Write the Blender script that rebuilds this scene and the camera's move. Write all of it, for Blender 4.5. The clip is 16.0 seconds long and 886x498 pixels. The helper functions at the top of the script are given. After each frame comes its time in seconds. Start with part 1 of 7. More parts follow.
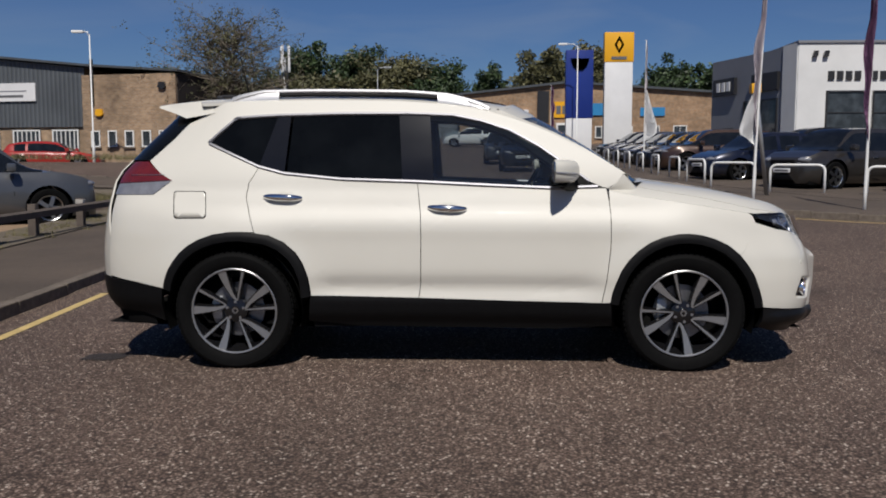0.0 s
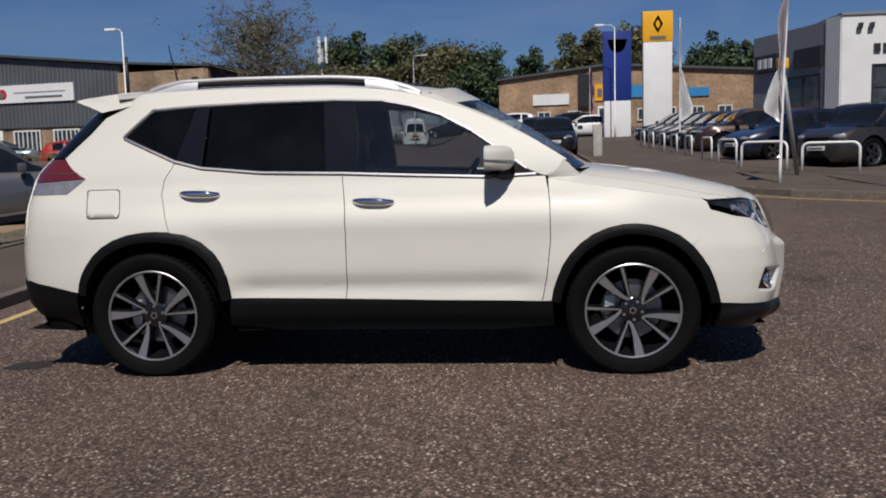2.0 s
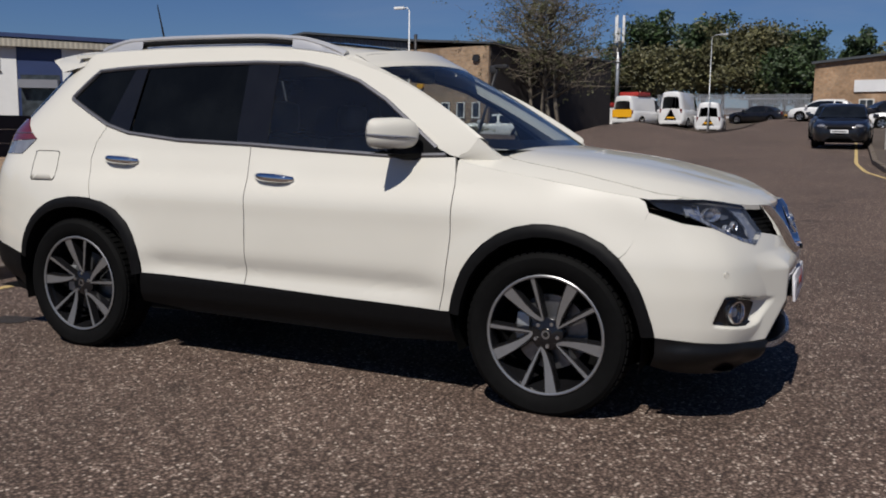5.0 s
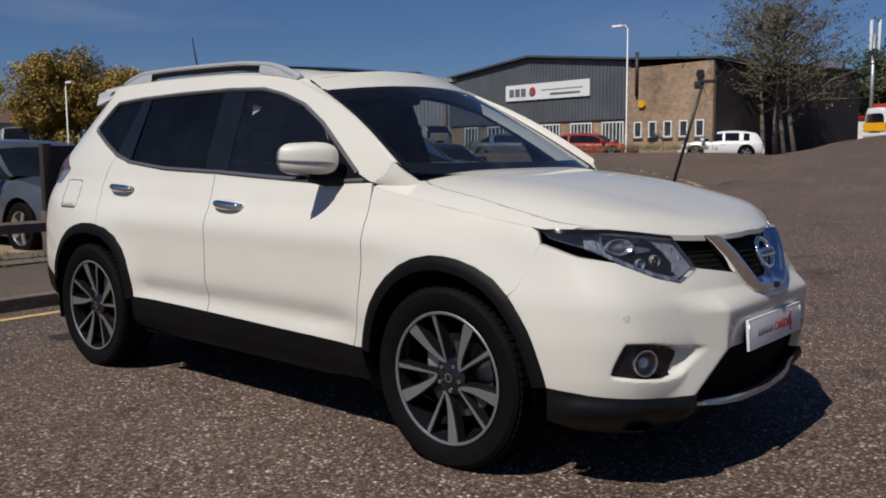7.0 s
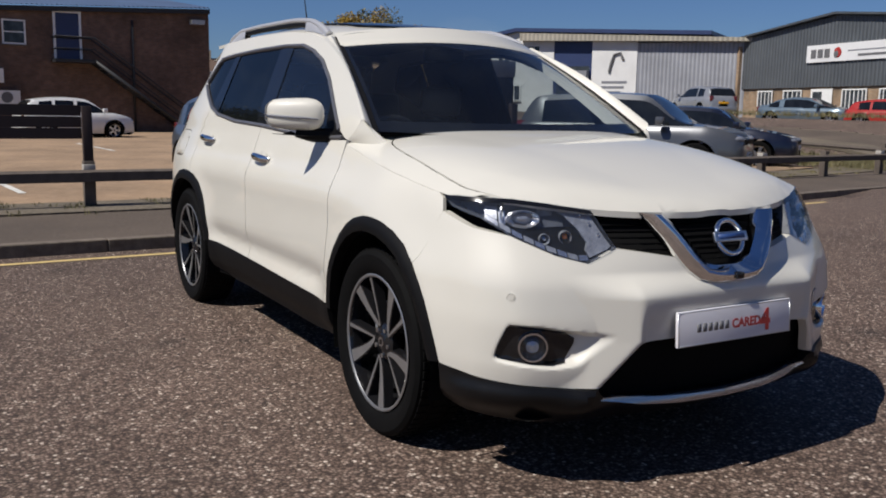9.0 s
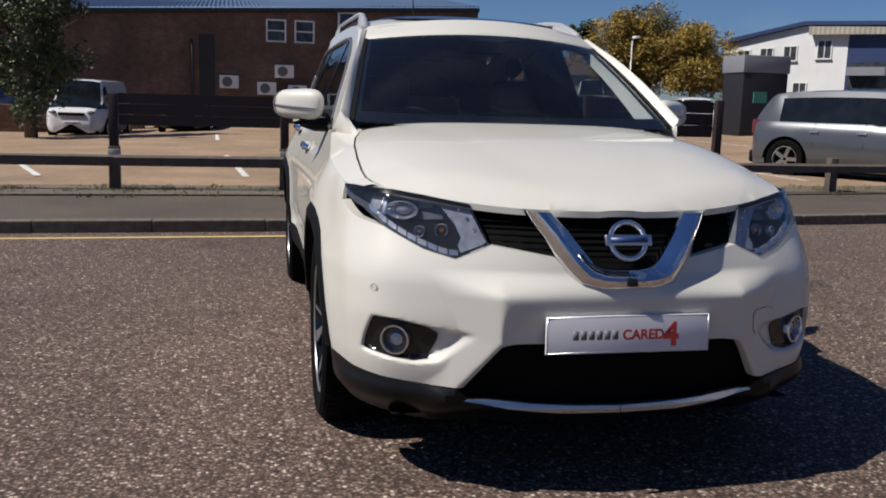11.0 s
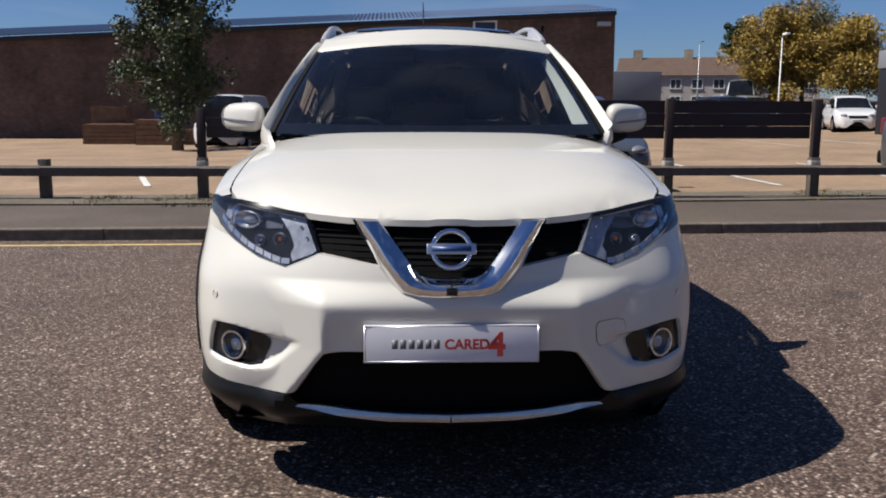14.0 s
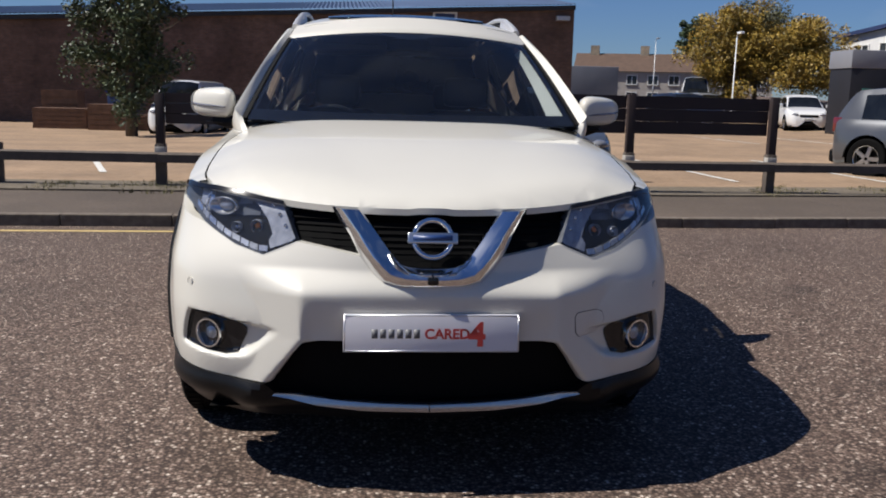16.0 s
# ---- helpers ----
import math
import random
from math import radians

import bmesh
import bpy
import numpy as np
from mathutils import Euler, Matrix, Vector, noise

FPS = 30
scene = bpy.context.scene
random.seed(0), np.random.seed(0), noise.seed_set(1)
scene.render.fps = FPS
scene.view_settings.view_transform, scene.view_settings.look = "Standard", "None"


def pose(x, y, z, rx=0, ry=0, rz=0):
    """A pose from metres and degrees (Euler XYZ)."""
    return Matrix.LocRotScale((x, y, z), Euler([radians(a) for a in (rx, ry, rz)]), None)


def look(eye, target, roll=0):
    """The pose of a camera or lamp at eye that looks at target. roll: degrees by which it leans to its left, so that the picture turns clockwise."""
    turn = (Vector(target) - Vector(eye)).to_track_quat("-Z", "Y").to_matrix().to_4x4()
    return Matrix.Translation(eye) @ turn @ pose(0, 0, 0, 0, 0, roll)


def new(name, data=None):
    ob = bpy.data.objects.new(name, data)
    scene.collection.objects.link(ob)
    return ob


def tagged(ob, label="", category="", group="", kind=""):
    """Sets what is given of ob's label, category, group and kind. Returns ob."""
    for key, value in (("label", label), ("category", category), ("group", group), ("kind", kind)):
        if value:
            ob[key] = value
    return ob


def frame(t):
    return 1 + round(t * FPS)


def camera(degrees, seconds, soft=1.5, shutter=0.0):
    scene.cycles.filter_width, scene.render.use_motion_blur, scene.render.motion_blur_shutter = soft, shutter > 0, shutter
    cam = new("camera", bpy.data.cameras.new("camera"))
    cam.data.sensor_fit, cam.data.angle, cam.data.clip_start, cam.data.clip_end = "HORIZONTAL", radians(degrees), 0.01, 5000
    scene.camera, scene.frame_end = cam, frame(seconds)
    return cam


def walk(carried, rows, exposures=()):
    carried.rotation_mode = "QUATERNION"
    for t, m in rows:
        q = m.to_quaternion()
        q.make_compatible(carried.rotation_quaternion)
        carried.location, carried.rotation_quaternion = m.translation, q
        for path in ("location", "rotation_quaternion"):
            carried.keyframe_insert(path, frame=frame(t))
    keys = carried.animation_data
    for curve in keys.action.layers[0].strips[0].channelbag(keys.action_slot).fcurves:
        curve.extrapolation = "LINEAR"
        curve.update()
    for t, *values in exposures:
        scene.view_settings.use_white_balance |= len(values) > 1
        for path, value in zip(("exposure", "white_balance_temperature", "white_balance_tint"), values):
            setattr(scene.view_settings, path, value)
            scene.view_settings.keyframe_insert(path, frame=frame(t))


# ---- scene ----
cam = camera(52.9, 16.0, 1.9)
PATH = [
    (0, (0.106, -6.158, 1.281), (0.034, -4.17, 1.079), -0.0),
    (0.5, (0.106, -6.129, 1.278), (0.039, -4.141, 1.07), 0.1),
    (1, (0.282, -6.052, 1.275), (0.232, -4.063, 1.073), -1.9),
    (1.5, (0.538, -5.913, 1.266), (0.44, -3.929, 1.03), -1.2),
    (2, (0.776, -5.711, 1.276), (0.591, -3.733, 1.048), -1.6),
    (2.5, (1.109, -5.549, 1.276), (0.747, -3.592, 1.073), -1.7),
    (3, (1.379, -5.298, 1.266), (0.928, -3.367, 1.011), -0.9),
    (3.5, (1.699, -5.081, 1.262), (1.15, -3.171, 1.033), -2.3),
    (4, (1.979, -4.842, 1.226), (1.38, -2.948, 0.991), -0.3),
    (4.2, (2.08, -4.748, 1.213), (1.439, -2.869, 0.975), 0.6),
    (6.3, (3.197, -3.807, 1.241), (2.066, -2.179, 0.974), -0.5),
    (6.5, (3.274, -3.68, 1.23), (2.106, -2.077, 0.974), 0.2),
    (7, (3.546, -3.419, 1.231), (2.247, -1.913, 1.014), -0.5),
    (7.5, (3.75, -3.147, 1.224), (2.337, -1.752, 0.981), 0.2),
    (8, (3.948, -2.862, 1.234), (2.426, -1.596, 0.951), -0.7),
    (8.5, (4.183, -2.61, 1.238), (2.546, -1.499, 0.943), 0.7),
    (9, (4.31, -2.315, 1.231), (2.604, -1.317, 0.925), 1.0),
    (9.2, (4.384, -2.192, 1.233), (2.651, -1.239, 0.937), 0.3),
    (11.3, (4.7774, -0.972, 1.2396), (2.8361, -0.6084, 0.9247), 1.07),
    (11.5, (4.7784, -0.8668, 1.2525), (2.8293, -0.5299, 0.9564), 0.32),
    (12, (4.8243, -0.5701, 1.2503), (2.8566, -0.355, 0.9652), 1.36),
    (12.5, (4.7965, -0.3442, 1.2458), (2.8226, -0.1968, 0.9619), 1.93),
    (13, (4.8489, -0.164, 1.2455), (2.8756, -0.1045, 0.9291), 1.71),
    (13.5, (4.8965, -0.1012, 1.2618), (2.9221, -0.0644, 0.9452), 0.81),
    (14, (4.9207, -0.1275, 1.2657), (2.9477, -0.0526, 0.9472), 0.21),
    (14.5, (4.9229, -0.16, 1.265), (2.9511, -0.0462, 0.9542), 0.76),
    (15, (4.9244, -0.1758, 1.2661), (2.9515, -0.0424, 0.9684), 0.72),
    (15.5, (4.9212, -0.1859, 1.2641), (2.9517, -0.0348, 0.9545), 0.96),
    (16, (4.9039, -0.2053, 1.2557), (2.9409, -0.0301, 0.9201), 1.44),
]
EXPOSURES = [(0, -.13), (2, -.12), (4.2, -.10), (6.5, -.05), (7, -.05), (8, .05), (9, .21), (11.3, .27), (12, .24), (12.5, .25), (13, .36), (13.5, .51), (14.5, .52), (16, .47)]
walk(cam, [(t, look(eye, target, roll)) for t, eye, target, roll in PATH], EXPOSURES)

from mathutils.geometry import delaunay_2d_cdt

# ---- light ----
world = bpy.data.worlds.new("sky")
scene.world = world
world.use_nodes = True
wn, wl = world.node_tree.nodes, world.node_tree.links
sky = wn.new("ShaderNodeTexSky")
sky.sky_type, sky.sun_disc = "NISHITA", False
SUN_FROM = Vector((0.03, -0.785, 1.0)).normalized()
sky.sun_elevation = math.asin(SUN_FROM.z)
sky.sun_rotation = math.atan2(SUN_FROM.x, SUN_FROM.y)
sky.air_density, sky.dust_density, sky.ozone_density = 1.0, 0.1, 3.0
tint = wn.new("ShaderNodeMix")
tint.data_type, tint.blend_type = "RGBA", "MULTIPLY"
tint.inputs[0].default_value, tint.inputs[7].default_value = 1.0, (0.63, 0.84, 1.27, 1)
wl.new(sky.outputs[0], tint.inputs[6])
# thin high cloud, faint and all over
sky_co, sky_map, wisp, veil, cloud = wn.new("ShaderNodeTexCoord"), wn.new("ShaderNodeMapping"), wn.new("ShaderNodeTexNoise"), wn.new("ShaderNodeValToRGB"), wn.new("ShaderNodeMix")
sky_map.inputs["Scale"].default_value, sky_map.inputs["Rotation"].default_value = (1.2, 1.2, 5.5), (0.25, 0.1, 0.6)
wisp.inputs["Scale"].default_value, wisp.inputs["Detail"].default_value, wisp.inputs["Distortion"].default_value = 2.4, 7.0, 0.6
veil.color_ramp.elements[0].position, veil.color_ramp.elements[0].color = 0.52, (0, 0, 0, 1)
veil.color_ramp.elements[1].position, veil.color_ramp.elements[1].color = 0.80, (0.30, 0.30, 0.30, 1)
cloud.data_type = "RGBA"
cloud.inputs[7].default_value = (8.0, 9.0, 10.6, 1)
wl.new(sky_co.outputs["Generated"], sky_map.inputs[0])
wl.new(sky_map.outputs[0], wisp.inputs["Vector"])
wl.new(wisp.outputs["Fac"], veil.inputs[0])
wl.new(veil.outputs[0], cloud.inputs[0])
wl.new(tint.outputs[2], cloud.inputs[6])
wl.new(cloud.outputs[2], wn["Background"].inputs[0])
wn["Background"].inputs[1].default_value = 0.040
sun = new("sun", bpy.data.lights.new("sun", "SUN"))
sun.data.energy, sun.data.angle, sun.data.color = 4.9, radians(0.53), (1.0, 0.95, 0.885)
sun.rotation_euler = SUN_FROM.to_track_quat("Z", "Y").to_euler()


# ---- materials ----
class Mat:
    def __init__(self, name):
        self.m = bpy.data.materials.new(name)
        self.m.use_nodes = True
        self.n, self.l = self.m.node_tree.nodes, self.m.node_tree.links
        self.b = self.n["Principled BSDF"]

    def node(self, kind, **kw):
        nd = self.n.new(kind)
        for k, v in kw.items():
            nd.inputs[k].default_value = v
        return nd

    def coords(self, scale=1.0, which="Object"):
        tc = self.n.new("ShaderNodeTexCoord")
        mp = self.n.new("ShaderNodeMapping")
        mp.inputs["Scale"].default_value = (scale,) * 3 if isinstance(scale, (int, float)) else scale
        self.l.new(tc.outputs[which], mp.inputs[0])
        return mp.outputs[0]

    def noise(self, scale, detail=4.0, co=None, rough=0.55):
        nz = self.node("ShaderNodeTexNoise", Scale=scale, Detail=detail, Roughness=rough)
        self.l.new(co or self.coords(), nz.inputs["Vector"])
        return nz.outputs["Fac"]

    def ramp(self, fac, stops):
        r = self.n.new("ShaderNodeValToRGB")
        while len(r.color_ramp.elements) < len(stops):
            r.color_ramp.elements.new(0.5)
        for e, (p, c) in zip(r.color_ramp.elements, stops):
            e.position, e.color = p, (*c, 1)
        self.l.new(fac, r.inputs[0])
        return r.outputs[0]

    def mix(self, fac, a, b, mode="MIX"):
        mx = self.n.new("ShaderNodeMix")
        mx.data_type, mx.blend_type = "RGBA", mode
        for sock, v in ((mx.inputs[0], fac), (mx.inputs[6], a), (mx.inputs[7], b)):
            if isinstance(v, bpy.types.NodeSocket):
                self.l.new(v, sock)
            else:
                sock.default_value = v if isinstance(v, (int, float)) else (*v, 1)
        return mx.outputs[2]

    def bump(self, fac, strength=0.3, dist=0.01, after=None):
        bp = self.node("ShaderNodeBump", Strength=strength, Distance=dist)
        self.l.new(fac, bp.inputs["Height"])
        if after:
            self.l.new(after, bp.inputs["Normal"])
        self.l.new(bp.outputs[0], self.b.inputs["Normal"])
        return bp.outputs[0]

    def colour(self, c):
        if isinstance(c, bpy.types.NodeSocket):
            self.l.new(c, self.b.inputs["Base Color"])
        else:
            self.b.inputs["Base Color"].default_value = (*c, 1)

    def set(self, **kw):
        for k, v in kw.items():
            self.b.inputs[k.replace("_", " ")].default_value = v
        return self


def plain(name, c, rough=0.5, metal=0.0, vary=0.12, scale=6.0, **kw):
    """A surface of one colour with faint grime at two sizes."""
    m = Mat(name)
    co = m.coords()
    dark = tuple(v * (1 - vary) for v in c)
    lite = tuple(min(1, v * (1 + vary)) for v in c)
    a = m.ramp(m.noise(scale, 5, co), [(0.3, dark), (0.7, lite)])
    b = m.noise(scale * 14, 3, co)
    m.colour(m.mix(0.35 * vary * 4 if vary < 0.25 else 0.35, a, m.ramp(b, [(0.35, dark), (0.65, lite)])))
    m.set(Roughness=rough, Metallic=metal, **kw)
    return m.m


def car_paint(name, c, rough=0.3, metal=0.0):
    m = Mat(name)
    co = m.coords()
    dust = m.noise(2.3, 6, co)
    m.colour(m.mix(m.ramp(dust, [(0.45, (0, 0, 0)), (0.85, (0.06,) * 3)]), c, (0.30, 0.27, 0.22)))
    m.set(Roughness=rough, Metallic=metal, Coat_Weight=0.8, Coat_Roughness=0.025, IOR=1.42)
    return m.m


def bricks(name, c1, c2, mortar, scale=1.0):
    m = Mat(name)
    geo = m.coords(1.0, "UV")
    bt = m.node("ShaderNodeTexBrick", Scale=1.0 / scale)
    bt.inputs["Color1"].default_value, bt.inputs["Color2"].default_value, bt.inputs["Mortar"].default_value = (*c1, 1), (*c2, 1), (*mortar, 1)
    bt.inputs["Mortar Size"].default_value, bt.inputs["Brick Width"].default_value, bt.inputs["Row Height"].default_value = 0.011, 0.225, 0.075
    m.l.new(geo, bt.inputs["Vector"])
    st = m.ramp(m.noise(0.5, 6), [(0.35, (0.62,) * 3), (0.65, (1.12,) * 3)])
    st2 = m.ramp(m.noise(3.5, 4), [(0.3, (0.75,) * 3), (0.7, (1.15,) * 3)])
    m.colour(m.mix(1.0, m.mix(1.0, bt.outputs[0], st, "MULTIPLY"), st2, "MULTIPLY"))
    m.bump(bt.outputs["Fac"], -0.4, 0.01)
    m.set(Roughness=0.9)
    return m.m


def make_asphalt():
    m = Mat("chipped_asphalt")
    co = m.coords()
    warp = m.noise(9.0, 3, co)
    vo = m.node("ShaderNodeTexVoronoi", Scale=76.0, Randomness=1.0)
    m.l.new(co, vo.inputs["Vector"])
    chips = m.ramp(vo.outputs["Color"], [(0.0, (0.044, 0.030, 0.024)), (0.40, (0.126, 0.087, 0.070)), (0.64, (0.194, 0.138, 0.110)), (0.80, (0.31, 0.238, 0.196)), (0.94, (0.68, 0.59, 0.51))])
    gaps = m.ramp(vo.outputs["Distance"], [(0.30, (1, 1, 1)), (0.62, (0.32, 0.30, 0.28))])
    c = m.mix(1.0, chips, gaps, "MULTIPLY")
    fine = m.ramp(m.noise(160, 2, co), [(0.3, (0.7,) * 3), (0.7, (1.2,) * 3)])
    c = m.mix(1.0, c, fine, "MULTIPLY")
    big = m.ramp(m.noise(0.45, 6, co), [(0.3, (0.78, 0.77, 0.76)), (0.62, (1.08, 1.06, 1.04))])
    c = m.mix(1.0, c, big, "MULTIPLY")
    spots = m.ramp(m.noise(1.7, 3, co, 0.4), [(0.28, (0.62,) * 3), (0.36, (1, 1, 1))])
    m.colour(m.mix(1.0, c, spots, "MULTIPLY"))
    m.bump(vo.outputs["Distance"], -0.85, 0.012)
    m.set(Roughness=0.82, Specular_IOR_Level=0.35)
    return m.m


def make_ground_stuff(name, a, b, scale=30, rough=0.9, bump=0.3):
    m = Mat(name)
    co = m.coords()
    c = m.ramp(m.noise(scale, 5, co), [(0.3, a), (0.7, b)])
    c = m.mix(1.0, c, m.ramp(m.noise(0.6, 6, co), [(0.3, (0.7,) * 3), (0.7, (1.15,) * 3)]), "MULTIPLY")
    c = m.mix(1.0, c, m.ramp(m.noise(150, 2, co), [(0.3, (0.75,) * 3), (0.7, (1.2,) * 3)]), "MULTIPLY")
    m.colour(c)
    m.bump(m.noise(scale * 3, 4, co), bump, 0.01)
    m.set(Roughness=rough)
    return m.m


def cladding(name, c, pitch=0.2, axis_scale=(1, 1, 1)):
    """Profiled sheet with upright ribs, along u of the UV map."""
    m = Mat(name)
    uv = m.coords(1.0, "UV")
    wv = m.node("ShaderNodeTexWave", Scale=1.0 / pitch * 0.31831 * 1.5708 * 2 / math.pi)
    wv.wave_type, wv.bands_direction, wv.wave_profile = "BANDS", "X", "SIN"
    wv.inputs["Scale"].default_value = 0.314 / pitch
    m.l.new(uv, wv.inputs["Vector"])
    st = m.ramp(m.noise(0.7, 5), [(0.3, (0.8,) * 3), (0.7, (1.1,) * 3)])
    # groove shade put into the colour: the sheet darkens where the wave dips
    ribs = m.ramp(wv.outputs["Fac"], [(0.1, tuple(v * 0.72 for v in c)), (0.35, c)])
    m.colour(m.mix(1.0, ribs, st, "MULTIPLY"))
    m.bump(wv.outputs["Fac"], 0.8, 0.04)
    m.set(Roughness=0.5)
    return m.m


def glass_dark(name, c=(0.012, 0.014, 0.016), rough=0.02, gloss=0.32):
    """Tinted safety glass whose dark cabin shows no detail."""
    m = Mat(name)
    sm = m.ramp(m.noise(3.0, 5), [(0.4, c), (0.75, tuple(v * 2.2 for v in c))])
    m.colour(sm)
    m.set(Roughness=rough, IOR=1.5, Specular_IOR_Level=gloss)
    return m.m


def glass_clear(name, tint, haze=0.0):
    """See-through glass: a tinted pane with a mirror gloss and a faint pale haze that brightens it."""
    m = Mat(name)
    gl = m.n.new("ShaderNodeBsdfGlossy")
    gl.inputs["Roughness"].default_value = 0.015
    tr = m.n.new("ShaderNodeBsdfTransparent")
    tr.inputs[0].default_value = (*tint, 1)
    # pale blue-grey diffuse haze mixed in to lift the pane's brightness
    df = m.n.new("ShaderNodeBsdfDiffuse")
    df.inputs[0].default_value = (0.55, 0.57, 0.60, 1)
    film = m.n.new("ShaderNodeMixShader")
    m.l.new(m.ramp(m.noise(7.0, 5), [(0.3, (haze * .6,) * 3), (0.75, (haze * 1.4,) * 3)]), film.inputs[0])
    m.l.new(tr.outputs[0], film.inputs[1])
    m.l.new(df.outputs[0], film.inputs[2])
    lw = m.n.new("ShaderNodeLayerWeight")
    lw.inputs[0].default_value = 0.5
    edge = m.n.new("ShaderNodeMath")
    edge.operation = "POWER"
    edge.inputs[1].default_value = 5.0
    m.l.new(lw.outputs["Facing"], edge.inputs[0])
    shine = m.n.new("ShaderNodeMath")
    shine.operation = "MULTIPLY_ADD"
    shine.inputs[1].default_value, shine.inputs[2].default_value = 0.93, 0.07
    m.l.new(edge.outputs[0], shine.inputs[0])
    mx = m.n.new("ShaderNodeMixShader")
    m.l.new(shine.outputs[0], mx.inputs[0])
    m.l.new(film.outputs[0], mx.inputs[1])
    m.l.new(gl.outputs[0], mx.inputs[2])
    m.l.new(mx.outputs[0], m.n["Material Output"].inputs[0])
    return m.m


def leaf_mat(name, a, b):
    m = Mat(name)
    gi = m.n.new("ShaderNodeNewGeometry")
    c = m.ramp(gi.outputs["Random Per Island"], [(0.0, a), (1.0, b)])
    m.colour(m.mix(1.0, c, m.ramp(m.noise(0.6, 4), [(0.3, (0.6,) * 3), (0.7, (1.25,) * 3)]), "MULTIPLY"))
    m.set(Roughness=0.6)
    return m.m


ASPHALT = make_asphalt()
PEARL = car_paint("pearl_white_paint", (0.572, 0.553, 0.494), 0.46)
BLACK_TRIM = plain("black_grained_plastic", (0.0042, 0.0042, 0.0046), 0.55, vary=0.25, scale=30, Specular_IOR_Level=0.12)
GLOSS_BLACK = plain("gloss_black_trim", (0.008, 0.008, 0.009), 0.08, vary=0.2)
SILVER_PAINT = plain("silver_painted_rail", (0.50, 0.50, 0.51), 0.35, 0.45, vary=0.05)
LAMP_BLACK = plain("lamp_black", (0.10, 0.108, 0.125), 0.22, 0.0, vary=0.3, scale=26)
LAMP_GREY = plain("lamp_grey", (0.42, 0.435, 0.47), 0.25, 0.5, vary=0.4, scale=40)
LAMP_CHROME = plain("lamp_reflector", (0.78, 0.79, 0.82), 0.20, 0.9, vary=0.3, scale=30)
GRILLE_BLACK = plain("grille_black", (0.0028, 0.0028, 0.0032), 0.6, vary=0.25, scale=30, Specular_IOR_Level=0.06)
SATIN_BLACK = plain("satin_black_plastic", (0.005, 0.005, 0.0055), 0.36, vary=0.25, scale=24, Specular_IOR_Level=0.24)
LIP_SILVER = plain("silver_lip", (0.42, 0.43, 0.46), 0.24, 0.85, vary=0.06)
PALE_TRIM = plain("pale_grey_cabin_trim", (0.42, 0.41, 0.38), 0.75, vary=0.08)
DARK_GAP = plain("dark_underbody", (0.005, 0.005, 0.005), 0.9, Specular_IOR_Level=0.08)
CHROME = plain("chrome", (0.78, 0.79, 0.80), 0.06, 1.0, vary=0.05)
DISC_STEEL = plain("brake_disc_steel", (0.20, 0.20, 0.21), 0.4, 0.9, vary=0.2, scale=40)
SATIN = plain("satin_silver", (0.62, 0.63, 0.64), 0.28, 1.0, vary=0.06)
MACHINED = plain("machined_alloy", (0.30, 0.30, 0.305), 0.34, 0.75, vary=0.08, scale=40)
RUBBER = plain("tyre_rubber", (0.0036, 0.0036, 0.0037), 0.75, vary=0.25, scale=25, Specular_IOR_Level=0.08)
PRIVACY = glass_dark("privacy_glass", (0.003, 0.0035, 0.004), 0.02, 0.14)
SCREEN = glass_clear("windscreen_glass", (0.78, 0.83, 0.84), .007)
DOORGLASS = glass_clear("door_glass", (0.62, 0.66, 0.66), .01)
LENS = glass_clear("lamp_lens", (0.84, 0.85, 0.87), .02)
RED_LENS = plain("red_lens", (0.115, 0.012, 0.011), 0.14, vary=0.25, scale=20, Coat_Weight=1.0)
SMOKE_LENS = plain("grey_lens", (0.17, 0.175, 0.195), 0.14, vary=0.25, scale=20, Coat_Weight=1.0)
FRAME_SILVER = plain("satin_window_frame", (0.15, 0.15, 0.165), 0.42, 0.6, vary=0.06)
CAR_GLASS = glass_dark("car_window", (0.006, 0.007, 0.008), 0.03, 0.5)
AMBER = plain("amber_bulb", (0.75, 0.22, 0.02), 0.2)
WHITE_PLATE = plain("white_plate", (0.62, 0.61, 0.64), 0.35, vary=0.04)
INK = plain("grey_ink", (0.12, 0.12, 0.125), 0.5)
RED_INK = plain("red_ink", (0.34, 0.028, 0.022), 0.5)
BLUE_INK = plain("blue_ink", (0.02, 0.05, 0.16), 0.4)
CABIN = plain("cabin_dark", (0.02, 0.02, 0.022), 0.8, vary=0.2)
SEAT = plain("seat_black_leather", (0.015, 0.015, 0.016), 0.5, vary=0.2)
PAVING = make_ground_stuff("paving_tarmac", (0.058, 0.043, 0.032), (0.108, 0.082, 0.062), 40)
KERB = make_ground_stuff("kerb_concrete", (0.105, 0.083, 0.065), (0.19, 0.155, 0.122), 12)
SANDY = make_ground_stuff("sandy_concrete", (0.235, 0.155, 0.092), (0.31, 0.213, 0.133), 8, bump=0.1)
SOIL = make_ground_stuff("soil", (0.075, 0.06, 0.042), (0.17, 0.14, 0.10), 22, bump=0.6)
YELLOW_LINE = plain("worn_yellow_paint", (0.50, 0.37, 0.15), 0.8, vary=0.25, scale=9)
WHITE_LINE = plain("worn_white_paint", (0.55, 0.54, 0.5), 0.8, vary=0.25, scale=5)
TIMBER = plain("weathered_timber", (0.085, 0.068, 0.056), 0.85, vary=0.3, scale=9)
TIMBER_TOP = plain("bleached_timber", (0.34, 0.32, 0.29), 0.85, vary=0.3, scale=9)
MAROON = plain("dark_brown_boarding", (0.022, 0.012, 0.011), 0.7, vary=0.3, scale=3)
